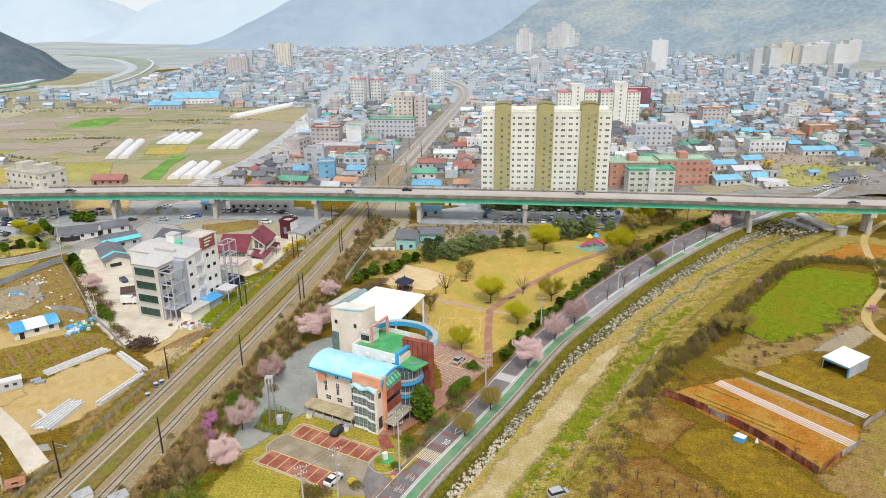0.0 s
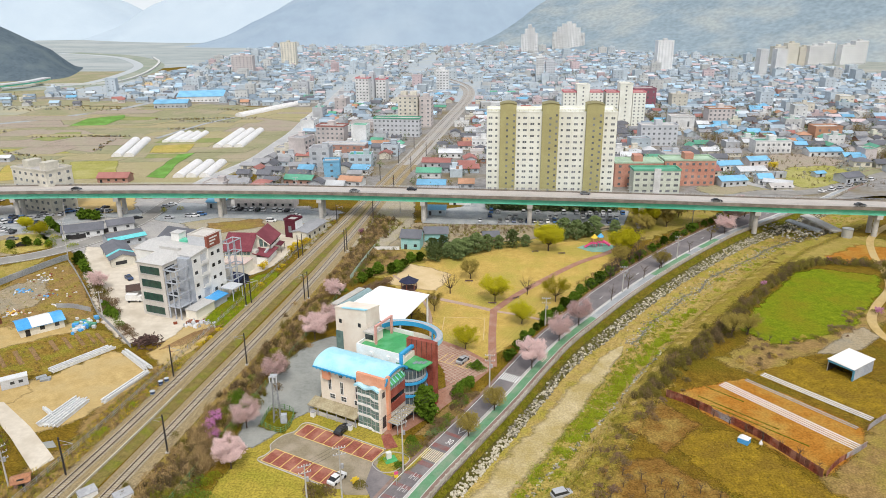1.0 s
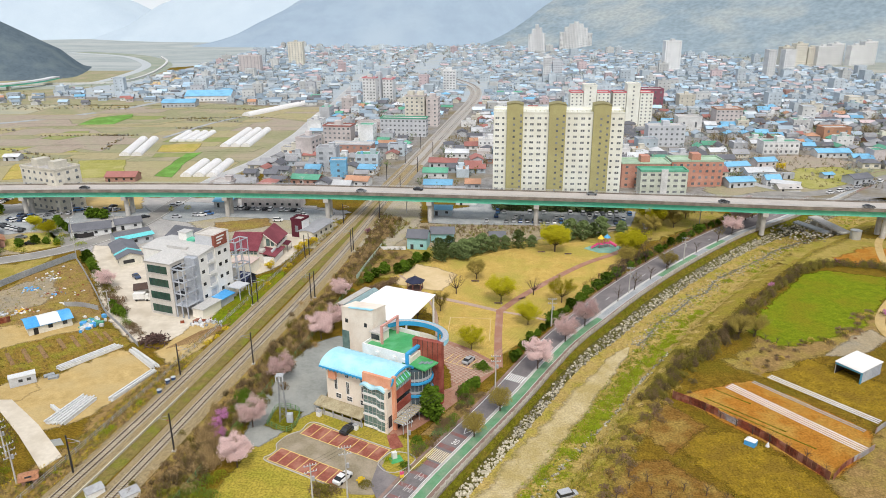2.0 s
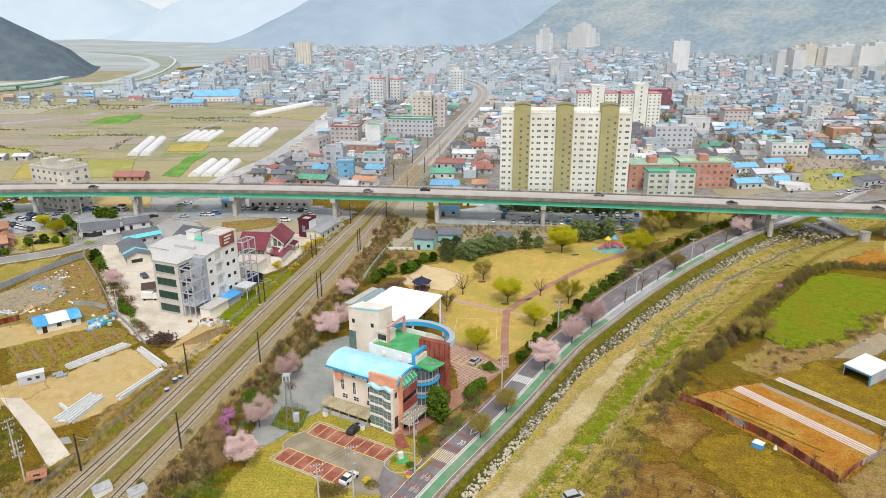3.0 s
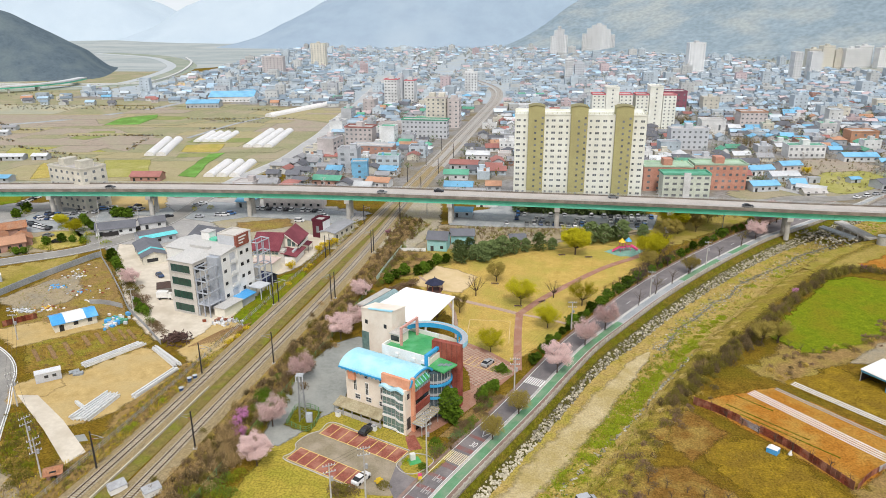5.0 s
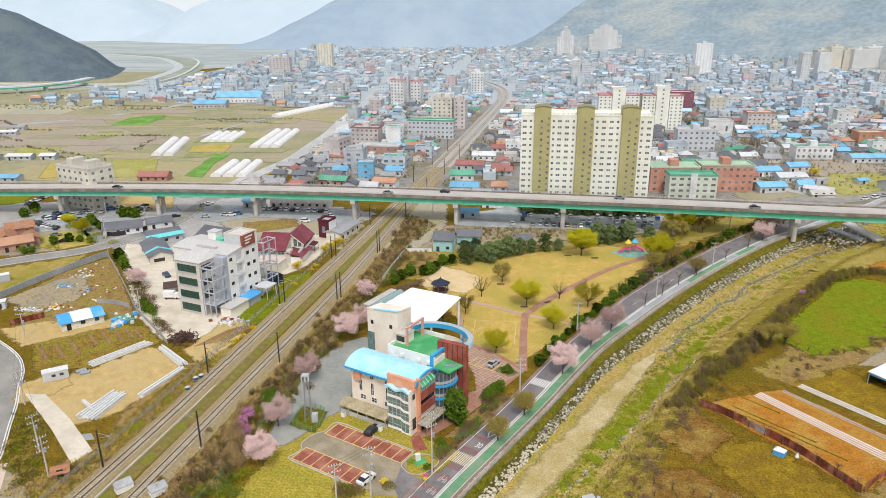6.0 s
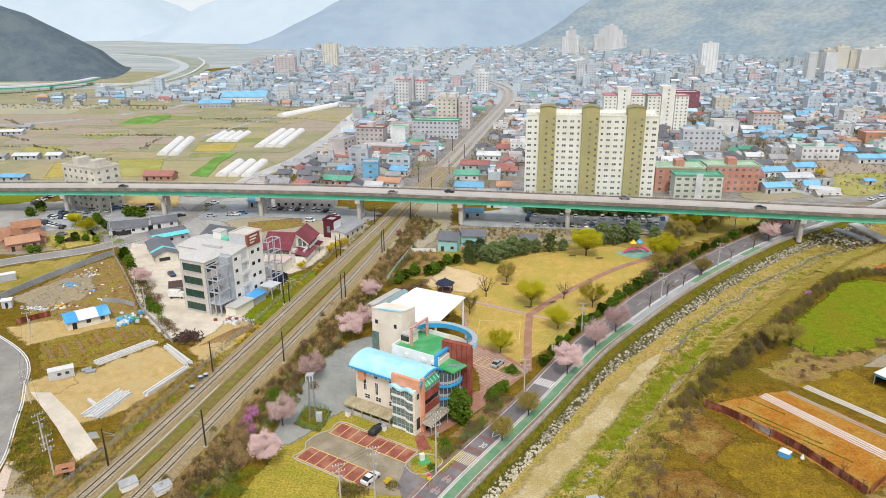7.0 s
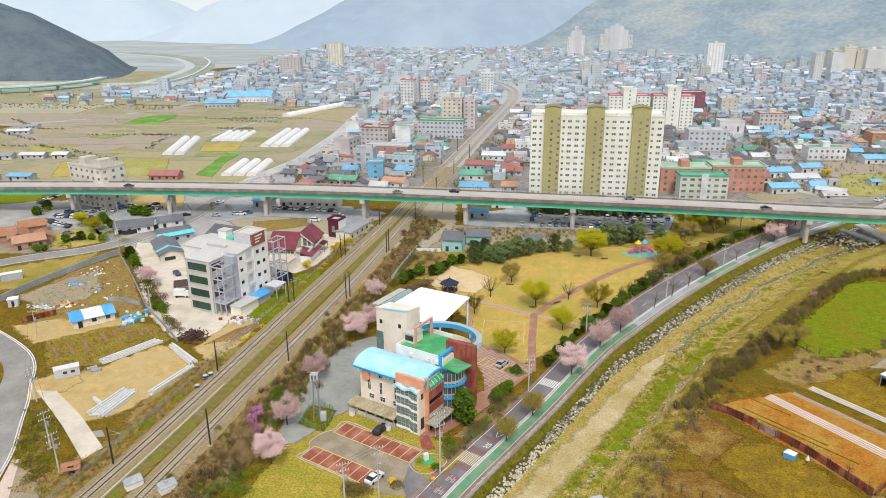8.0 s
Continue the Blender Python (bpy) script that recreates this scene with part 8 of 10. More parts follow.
def branchy(height, spread, rr, limbs=7, trunk=0.2, lean=0.0, start=0.3, twigs=4):
    """A trunk with limbs and twigs; gives its Geo and the twig ends."""
    g0, tips = Geo(), []
    top = Vector((lean, 0, height * 0.75))
    g0.cyl((0, 0, -0.1), top * 0.5, trunk, trunk * 0.75, 6)
    g0.cyl(top * 0.5, top, trunk * 0.75, trunk * 0.3, 5)
    for k in range(limbs):
        f = start + (0.75 - start) * (k + rr.random()) / limbs
        base = top * (f / 0.75)
        a = k * 2.4 + rr.uniform(-0.5, 0.5)
        out = spread * rr.uniform(0.65, 1.0)
        tip = base + Vector((math.cos(a) * out, math.sin(a) * out, height * rr.uniform(0.2, 0.42)))
        g0.cyl(base, base.lerp(tip, 0.5), trunk * 0.4, trunk * 0.25, 4)
        g0.cyl(base.lerp(tip, 0.5), tip, trunk * 0.25, trunk * 0.08, 4)
        for _ in range(twigs):
            p = base.lerp(tip, rr.uniform(0.4, 1.0))
            q = p + Vector((rr.uniform(-1, 1), rr.uniform(-1, 1), rr.uniform(0.2, 1.0))) * spread * 0.38
            g0.cyl(p, q, trunk * 0.13, trunk * 0.04, 3)
            tips.append(q)
        tips.append(tip)
    tips.append(top)
    return g0, tips


def tree(name, label, category, leaf, height, spread, seed, leaves=16, size=0.2, clump=0.9, limbs=7, trunk=0.2, start=0.3, twigs=4, group="", fan=False):
    rr = random.Random(seed)
    ob = thing(name, label, category, group)
    g0, tips = vase(height, spread, rr, limbs, trunk, twigs) if fan else branchy(height, spread, rr, limbs, trunk, rr.uniform(-0.3, 0.3), start, twigs)
    part("trunk", g0, M["bark"], ob)
    if leaf:
        crown = Geo()
        for q in tips:
            leaf_quads(crown, q, clump * rr.uniform(0.7, 1.2), int(leaves * rr.uniform(0.6, 1.3)), size, rr)
        part("crown", crown, M[leaf], ob)
    return ob


def conifer(name, label, leaf, height, radius, seed, n=900, group=""):
    rr = random.Random(seed)
    ob = thing(name, label, "tree", group)
    part("trunk", Geo().cyl((0, 0, -0.1), (0, 0, height * 0.9), 0.16, 0.04, 6), M["bark"], ob)
    crown = Geo()
    for k in range(n):
        f = rr.random() ** 0.7
        a = rr.uniform(0, 6.283)
        rad = radius * max(0.05, math.sin(math.pi * (0.12 + 0.86 * f))) ** 0.6 * (0.75 + 0.25 * math.sin(a * 3 + seed) + 0.2 * math.sin(f * 17 + a * 2)) * rr.uniform(0.55, 1.05)
        leaf_quads(crown, (math.cos(a) * rad, math.sin(a) * rad, 0.25 + f * height * 0.97), 0.2, 2, 0.24, rr)
    part("crown", crown, M[leaf], ob)
    return ob


def plant(kinds, spots, r, low=0.85, high=1.15):
    """Sets out copies of the given trees; the first of each kind takes the first spots."""
    used = set()
    for i, (x, y) in enumerate(spots):
        k = kinds[i % len(kinds)]
        z = float(ground_z(x, y)[0])
        m = put(x, y, r.uniform(0, 360), z, r.uniform(low, high))
        if k.name in used:
            copy_thing(k, m)
        else:
            k.matrix_basis = m
            used.add(k.name)


M["leaf_bud"] = islands(mat("leaf_bud", (0.3, 0.235, 0.055), (0.23, 0.18, 0.04), size=0.3, bump=0, spec=0.1), 0.75, 1.3)
M["leaf_pine"] = islands(mat("leaf_pine", (0.09, 0.15, 0.014), (0.06, 0.105, 0.01), size=0.4, bump=0, rough=0.9, spec=0.03, speck=0), 0.7, 1.3)
r = random.Random(21)
spring = [tree("spring_tree", "round park tree with fresh yellow-green leaves", "tree", "leaf_spring", 7.6, 4.7, 31 + k, 120, 0.09, 1.0, 16, 0.19, twigs=6, group="trees of the park", fan=True) for k in range(2)]
plant(spring, [(-0.6, 203.2), (18.3, 204.1)], r, 1.0, 1.1)
for x, y, k in ((7.4, 187.1, 0), (-8.3, 170.3, 1)):
    copy_thing(spring[k], put(x, y, 140 * k, 0.0, 0.8))
big = [tree("spring_tree", "broad park tree with dense yellow-green leaves", "tree", "leaf_spring", 9.4, 5.6, 41, 170, 0.13, 1.2, 16, 0.3, twigs=5, group="trees of the park", fan=True)]
plant(big, [(19, 252.4), (46.5, 247.5), (60, 284)], r, 0.95, 1.1)
olive = [tree("budding_tree", "park tree with sparse olive-brown buds", "tree", "leaf_bud", 7.2, 3.8, 51 + k, 90, 0.085, 0.85, 13, 0.2, twigs=6, group="trees of the park", fan=True) for k in range(2)]
plant(olive, [(-9.1, 222), (-19, 195), (57.5, 236.5), (62, 282), (72, 298), (70.5, 184.5), (65.6, 183), (66, 290), (44, 240), (78, 300), (58, 276), (70, 286), (64, 300), (76, 308), (84, 309)], r)
bare = [tree("bare_tree", "leafless tree with thin brown twigs", "tree", None, 6.4, 3.2, 61 + k, limbs=14, trunk=0.17, twigs=12, group="bare trees", fan=True) for k in range(2)]
plant(bare, [(60, 283), (68, 296), (55, 270), (-15.1, 208.6), (-25.1, 187.8), (9.7, 209.6), (40, 228), (38, 224), (42, 233), (47, 240), (43, 248), (51, 243)], r)
street = [tree("street_tree", "pruned bare street tree beside the road", "tree", "leaf_olive" if k else None, 4.8, 1.9, 71 + k, 5, 0.12, 0.5, 8, 0.17, 0.4, 5, group="trees along the road") for k in range(2)]
spots = [FENCE.at(FENCE.side(x, y)[0], -3.9)[:2] for x, y in ((36.7, 206.3), (43.1, 215.6), (50.2, 226.1), (57.2, 235.8), (71.3, 254.8), (82.8, 268.3))]
plant(street, spots, r)
haze = [tree("budding_tree", "street tree with fresh olive-yellow buds beside the road", "tree", "leaf_bud", 5.8, 2.7, 75, 60, 0.085, 0.75, 14, 0.17, twigs=6, group="trees along the road", fan=True)]
plant(haze, [FENCE.at(FENCE.side(x, y)[0], -3.6)[:2] for x, y in ((-0.2, 140.8), (-4.9, 130))], r, 0.95, 1.1)
cherry = [tree("cherry_tree", "cherry tree in pale pink blossom", "tree", "leaf_pink", 6.0, 3.2, 81 + k, 150, 0.11, 1.05, 12, 0.18, 0.28, 5, group="blossoming cherry trees") for k in range(2)]
spots = [FENCE.at(FENCE.side(x, y)[0], -3.9)[:2] for x, y in ((9.9, 161), (18.0, 176.5), (24.2, 186.4), (90.5, 278))]
plant(cherry, spots, r, 0.95, 1.05)
spots = [(107, 303), (98, 292), (103, 299),
         (-51.4, 202), (-48.4, 180), (-50.4, 173), (-54.4, 149.8), (-54.6, 129.4), (-52.8, 115.2), (-131, 204.5)]
for x, y in spots:
    copy_thing(cherry[int(x) % 2], put(x, y, r.uniform(0, 360), 0.0, r.uniform(1.15, 1.3) if x > 0 else r.uniform(0.86, 0.96)))
mag = [tree("azalea_bush", "magenta flowering shrub among brown scrub", "shrub", "leaf_magenta", 2.6, 1.1, 91, 14, 0.12, 0.6, 7, 0.06, 0.15, group="magenta shrubs")]
plant(mag, [(-62.2, 127.9), (-59.6, 123.8), (-55.6, 268), (-62, 131)], r)
small_mag = [tree("azalea_bush", "low pale magenta shrub in a hedge", "shrub", "leaf_magenta", 2.0, 0.9, 92, 16, 0.1, 0.5, 6, 0.05, 0.15, group="magenta shrubs")]
plant(small_mag, [(117.6, 244.6), (87, 220.4), (113, 200)], r)
ever = [conifer("evergreen_tree", "dense dark green conifer", "leaf_dark", 5.5, 2.6, 101 + k, 900, group="dark conifers") for k in range(2)]
plant(ever, [(-22.5, 238.5), (-18.5, 243), (-14.5, 241), (-12, 246.5), (-8.2, 249), (-16.5, 248.5), (-4, 251.5), (0.3, 254), (5.5, 255.5), (10.5, 257), (-20.5, 247), (-24, 243), (31.1, 268), (35, 270.5), (38.7, 272.5), (47, 276), (26, 267), (-10, 254)] + [(-3 + k * 2.7 + r.uniform(-0.5, 0.5), 307.4 + r.uniform(-0.6, 0.6)) for k in range(21)], r, 0.8, 1.3)
pine = [conifer("evergreen_tree", "round green conifer beside the library", "leaf_pine", 6.6, 2.2, 111, 1500, group="dark conifers")]
plant(pine, [(-16.4, 137.8), (-14.9, 135.4)], r, 1.1, 1.25)
shrub = [conifer("evergreen_shrub", "small clipped evergreen shrub", "leaf_pine", 2.1, 1.3, 121 + k, 320, group="evergreen shrubs") for k in range(2)]
spots = [(-45.3, 216.6), (-43.6, 221), (-41.4, 224.8), (-36.7, 225.4), (-34.8, 227), (-33.1, 230.5), (-31.4, 236.7), (-28.2, 238.4), (-4.7, 159.6), (-7.4, 149), (-6.2, 150.6), (-8.6, 147.2),  (-8.8, 145.6)]
hedge = [FENCE.at(s, road_edge(s) - 1.9)[:2] for s in np.concatenate([np.arange(172, 235, 3.1), np.arange(236, 330, 5.3)])]
for x, y in spots:
    copy_thing(shrub[int(y) % 2], put(x, y, r.uniform(0, 360), 0.0, r.uniform(1.45, 1.8) if y > 210 else r.uniform(0.9, 1.3)))
for x, y, k in ((-228, 286, 2.0), (-227, 277, 1.8), (-188.4, 242.6, 1.5), (-184, 246.5, 1.6), (-192.7, 231.1, 1.2), (-190.5, 232.3, 1.1), (-180, 247, 1.2), (-175, 246, 1.1), (-193, 274.4, 1.5), (-190.5, 271.8, 1.4), (-187.8, 269.2, 1.4), (-184.6, 266.4, 1.3), (-181.4, 263.6, 1.3), (-178, 260.8, 1.3),
                (-182.5, 282.5, 2.0), (-179.5, 282.8, 1.9), (-176.4, 282.2, 1.8), (-153, 230.6, 1.7), (-152, 227.6, 1.6), (-148, 224, 1.4), (-145, 220.3, 1.3), (-141, 216, 1.2), (-117, 185.5, 1.3), (-114.5, 183.8, 1.2), (-121, 190, 1.1)):
    copy_thing(shrub[int(y) % 2], put(x, y, r.uniform(0, 360), 0.0, k))
M["leaf_yellow"] = islands(mat("leaf_yellow", (0.62, 0.47, 0.03), (0.5, 0.36, 0.02), size=0.4, bump=0, spec=0.1), 0.7, 1.25)
gold = [tree("forsythia_bush", "yellow flowering shrub beside the railway", "shrub", "leaf_yellow", 2.0, 1.5, 93, 34, 0.12, 0.6, 8, 0.06, 0.12, group="yellow shrubs")]
copy_thing(gold[0], put(152, 398, 40, 0.1, 1.7))
plant(gold, [(-78.2, 245.5), (-77.0, 249), (-75.6, 252.6), (-74.8, 256), (-82.6, 226.6)], r, 0.9, 1.2)
lime = [tree("spring_tree", "small bright yellow-green tree beside parked cars", "tree", "leaf_spring", 4.6, 2.7, 43, 90, 0.12, 0.9, 12, 0.18, twigs=5, group="trees of the west lots", fan=True)]
plant(lime, [(-198, 266.8), (-186.4, 258)], r, 0.9, 1.15)
plant(shrub, [(x + r.uniform(-0.5, 0.5), y + r.uniform(-0.5, 0.5)) for x, y in hedge], r, 0.8, 1.35)
orch = [tree("orchard_tree", "small pruned bare fruit tree", "fruit tree", None, 3.2, 1.5, 131 + k, limbs=8, trunk=0.15, twigs=6, start=0.2, group="fruit trees") for k in range(2)]
spots = [(22 + i * 3.4 + r.uniform(-0.4, 0.4), 100 + j * 4.0 + i * -1.2 + r.uniform(-0.4, 0.4)) for i in range(7) for j in range(6)]
spots = [(x, y) for x, y in spots if inside([(19, 105), (25, 122), (35, 124), (46, 114), (46, 98), (28, 92)], x, y)]
spots += [(44 + k * 2.6, 147 - k * 2.9) for k in range(8)] + [(70 + k * 2.5, 184 - k * 1.8) for k in range(4)] + [(64.5, 123), (60, 128)]
plant(orch, spots, r, 0.6, 0.95)


def scatter(name, spots, label, category, looks, r, height=1.6, blades=9, leaves=0, leaf=0.14, width=0.05):
    """Scrub that nobody could count: fans of thin stems, with leaves between them."""
    geos = {k: Geo() for k in looks}
    for x, y in spots:
        z = float(ground_z(x, y)[0]) if -20 < x < 180 else 0.0
        g0 = geos[r.choice(looks)]
        h = height * r.uniform(0.5, 1.3)
        for _ in range(blades):
            a, o = r.uniform(0, 6.283), r.uniform(0.15, 0.6) * h
            bx, by = x + r.gauss(0, 0.3), y + r.gauss(0, 0.3)
            w = width * r.uniform(0.6, 1.4)
            tx, ty, tz = bx + math.cos(a) * o, by + math.sin(a) * o, z + h * r.uniform(0.6, 1.1)
            g0.add([(bx - w * math.sin(a), by + w * math.cos(a), z - 0.1), (bx + w * math.sin(a), by - w * math.cos(a), z - 0.1), (tx, ty, tz)], [(0, 1, 2)])
        if leaves:
            leaf_quads(g0, (x, y, z + h * 0.5), h * 0.55, leaves, leaf, r, 0.8)
    return join_stuff(name, geos, label, category)


def along(curve, s0, s1, d0, d1, n, r):
    return [curve.at(r.uniform(s0, s1), r.uniform(d0, d1))[:2] for _ in range(n)]


def within(poly, n, r):
    xs, ys = [p[0] for p in poly], [p[1] for p in poly]
    out = []
    while len(out) < n:
        x, y = r.uniform(min(xs), max(xs)), r.uniform(min(ys), max(ys))
        if inside(poly, x, y):
            out.append((x, y))
    return out


def clumps(name, centres, label, category, looks, r, wide=(1.0, 2.0), tall=(1.2, 2.4), leaves=190, leaf=0.13, stems=18):
    """Rounded bushes that grow into one another."""
    geos = {k: Geo() for k in looks}
    for x, y in centres:
        z = float(ground_z(x, y)[0]) if -20 < x < 180 else 0.0
        g0, R, H = geos[r.choice(looks)], r.uniform(*wide), r.uniform(*tall)
        for _ in range(stems):
            a, q = r.uniform(0, 6.283), R * r.random() ** 0.5
            tx, ty, tz = x + math.cos(a) * q, y + math.sin(a) * q, z + H * (1.05 - 0.6 * (q / R) ** 2)
            g0.add([(x + 0.3 * (tx - x) - 0.05, y + 0.3 * (ty - y), z - 0.1), (x + 0.3 * (tx - x) + 0.05, y + 0.3 * (ty - y), z - 0.1), (tx, ty, tz)], [(0, 1, 2)])
        for _ in range(int(leaves * R * R / 2)):
            a, q = r.uniform(0, 6.283), R * r.random() ** 0.5 * (0.85 + 0.3 * math.sin(3 * r.random()))
            leaf_quads(g0, (x + math.cos(a) * q, y + math.sin(a) * q, z + H * max(0.08, 1 - (q / R) ** 2) ** 0.5 * r.uniform(0.45, 1.0)), 0.16, 1, leaf, r)
    return join_stuff(name, geos, label, category)


def band(curve, n, spread, r, s0=0.0, s1=1e9):
    """Places along a line, thick in its middle and thinning to its sides."""
    return [curve.at(r.uniform(s0, min(s1, curve.length)), r.gauss(0, spread))[:2] for _ in range(n)]


BLOSSOM = [(-54.4, 149.4), (-53.8, 129), (-52.6, 114.6), (-50.4, 173), (-48.4, 180), (-51.4, 202)]


def clear(spots, gap=3.9):
    """Leaves out the places under blossoming trees."""
    return [p for p in spots if all(math.hypot(p[0] - x, p[1] - y) > gap for x, y in BLOSSOM)]


M["thicket"] = islands(mat("thicket", (0.4, 0.28, 0.13), (0.31, 0.215, 0.095), size=0.3, bump=0, spec=0.1), 0.7, 1.3)
brown3 = ["scrub", "scrub", "scrub_red", "scrub_dark", "reed"]
RAILSIDE = Curve([TRACK_R.at(q, 9.0)[:2] for q in (50, 90, 130, 170, 210, 250)], 2.0)
scatter("railway_scrub", clear(along(TRACK_R, 55, 250, 4.6, 11.5, 1500, r)), "thick brown leafless scrub beside the railway", "scrub", brown3, r, 1.4, 8, 7, 0.17)
clumps("railway_bushes", clear(band(RAILSIDE, 520, 2.6, r)), "rounded brown and olive bushes beside the railway", "bushes", ["scrub", "thicket", "thicket", "scrub_olive", "scrub_dark", "scrub"], r, (0.8, 1.6), (1.2, 2.8), 210, 0.11, 40)
clumps("railway_bushes", clear([TRACK_R.at(r.uniform(50, 215), 13.2 + r.gauss(0, 1.0))[:2] for _ in range(150)]), "olive and green bushes along the railway fence", "bushes", ["scrub_olive", "scrub", "leaf_green", "scrub_olive", "scrub_dark"], r, (0.9, 1.7), (1.0, 2.2), 190)
clumps("brown_thicket", clear([(-64 + r.gauss(0, 0.9) + q * 6.4, 124.5 - q * 9.5 + r.gauss(0, 1.3)) for q in [r.random() for _ in range(30)]]), "tall pale brown leafless thicket beside the lawn", "bushes", ["thicket", "thicket", "scrub"], r, (1.2, 2.1), (2.6, 4.4), 190, 0.09, 60)
clumps("green_thicket", [(-61.2, 139.4), (-59.6, 138.2), (-60.2, 140.6), (-58.4, 136.6)], "dark green leafy bush beside the railway", "bush", ["leaf_green", "leaf_pine"], r, (1.5, 2.0), (2.8, 3.8), 420, 0.12)
clumps("green_bushes", [(-59.6, 137), (-58.2, 139), (-60.5, 134.5), (-58.9, 106), (-56.6, 104.4), (-61, 104), (-54.4, 105.6), (-63.8, 105.1), (-57, 110), (-62, 106), (-58.4, 107.5), (-55.8, 109.7), (-55.2, 112.2), (-60, 107.4), (-56.6, 106), (-60.4, 150), (-58.8, 164), (-55.6, 190), (-57, 100), (-60, 99)], "bright green bushes among brown scrub", "bushes", ["leaf_green", "weed"], r, (1.2, 2.1), (1.4, 2.4), 150)
clumps("forsythia", [(-86.2, 124.4), (-85.6, 126), (-84.4, 136.7), (-81.2, 154.3), (-81.5, 167.6), (-81, 169), (-80.2, 172), (-79.6, 177), (-78.8, 212), (-77.5, 226), (-77, 230)], "yellow forsythia bushes beside the railway", "bushes", ["leaf_yellow", "weed_bright"], r, (0.7, 1.3), (0.8, 1.4), 160, 0.13)
scatter("railway_scrub", along(TRACK_L, 50, 250, -9, -3.8, 900, r), "low weeds beside the railway", "scrub", ["weed", "scrub", "reed", "weed"], r, 0.6, 6, 5, 0.12)
BANKTOP = Curve([(33, 144), (37.5, 152), (45, 163), (54.3, 173.5), (64, 187), (73.5, 200.5), (87.6, 219), (104, 240)], 2.0)
HEDGE = Curve([(101, 236), (112, 244), (124, 244.5), (138, 242)], 2.0)
bankmix = ["scrub", "scrub_dark", "scrub_dark", "scrub_olive", "scrub_olive", "scrub_olive"]
clumps("bank_bushes", band(BANKTOP, 190, 0.95, r, 4) + band(BANKTOP, 40, 1.9, r, 24, 52), "dense brown and olive bushes on the river bank", "bushes", bankmix, r, (0.9, 1.7), (1.4, 3.2), 210, 0.12, 34)
clumps("hedge", band(HEDGE, 60, 1.1, r), "brown hedge along the meadow", "hedge", bankmix, r, (1.0, 1.9), (1.6, 3.0), 200, 0.14, 20)
clumps("hedge", band(Curve([(120, 196), (127, 218), (134, 238)], 2.0), 40, 1.0, r), "brown hedge beside the dirt track", "hedge", bankmix, r, (0.9, 1.6), (1.2, 2.4), 200, 0.14)
clumps("low_brush", band(Curve([(72, 178), (86, 181), (98, 190), (112, 207)], 2.0), 46, 1.6, r), "low bare brush below the meadow", "brush", ["scrub", "scrub_red", "reed", "scrub_olive"], r, (0.6, 1.3), (0.5, 1.2), 110, 0.15)
clumps("low_brush", band(Curve([(24, 122), (31, 136), (38, 150)], 2.0), 46, 1.4, r) + band(Curve([(14, 96), (20, 110), (27, 126)], 2.0), 30, 1.6, r), "thin brown brush above the river", "brush", ["scrub", "scrub_red", "reed", "scrub_olive"], r, (0.6, 1.4), (0.6, 1.5), 90, 0.15)
clumps("green_weeds", [FENCE.at(q, float(np.interp(q, [130, 150, 170, 190, 215, 300], [12.8, 14.0, 15.8, 17.0, 17.4, 16.0])) + r.gauss(0, 1.3))[:2] for q in [r.uniform(110, 240) for _ in range(190)] + [r.uniform(150, 216) for _ in range(130)]] + [FENCE.at(r.uniform(200, 400), r.uniform(9.5, 18))[:2] for _ in range(60)], "bright green weeds in the river bed", "weeds", ["weed_bright", "weed_bright", "weed"], r, (0.5, 1.5), (0.25, 0.5), 110, 0.16, 6)
scatter("bank_scrub", along(FENCE, 60, 172, 18.8, 25, 500, r), "thin brown scrub on the river bank", "scrub", ["scrub", "reed", "reed", "weed"], r, 0.8, 7, 3, 0.13)
scatter("river_weeds", along(FENCE, 55, 215, 11.6, 17.2, 1700, r) + along(FENCE, 215, 420, 7, 17, 500, r), "green weeds in the river bed", "weeds", ["weed", "weed", "reed", "leaf_green"], r, 0.45, 4, 5, 0.15)
scatter("bank_grass_tufts", along(FENCE, 50, 420, 0.2, 2.0, 2200, r), "long grass on the river bank", "grass", ["weed", "scrub_olive", "reed", "scrub_olive"], r, 0.4, 6, 0)
scatter("reeds", along(FENCE, 90, 420, 5.0, 22.0, 4200, r), "dry yellow reeds in the river bed", "grass", ["reed", "reed", "reed", "weed"], r, 0.5, 6, 0)
clumps("low_brush", within([(60, 165), (70, 178), (76, 172), (64, 163)], 16, r) + [(41, 151), (43, 154), (45, 152), (47, 157)], "bare brown brush at the field's corner", "brush", brown3, r, (0.6, 1.3), (0.6, 1.5), 110, 0.15)
scatter("field_weeds", within([(22, 92), (40, 145), (60, 120), (90, 112), (110, 150), (90, 170), (60, 98)], 2600, r), "low weeds on the ochre ground", "weeds", ["reed", "weed", "reed", "scrub"], r, 0.35, 5, 0)
scatter("verge_weeds", within([(-102, 100), (-90, 115), (-90, 135), (-86, 160), (-80, 160), (-85, 112), (-88, 100)], 1100, r), "brown weeds beside the railway", "weeds", ["reed", "scrub", "scrub", "weed", "leaf_yellow"], r, 0.7, 6, 3, 0.14)
scatter("verge_weeds", within([(-106, 108), (-117, 128), (-112, 128), (-104, 121), (-95, 104)], 700, r), "rough weeds beside the curving road", "weeds", ["reed", "weed", "scrub", "weed"], r, 0.8, 6, 3, 0.15)
clumps("yard_bushes", band(Curve([(-155.5, 236), (-145.5, 221.5), (-140.5, 215.5)], 2.0), 16, 0.8, r), "upright green bushes along the factory yard", "bushes", ["leaf_green", "weed", "scrub_olive"], r, (0.8, 1.4), (1.6, 3.0), 150)
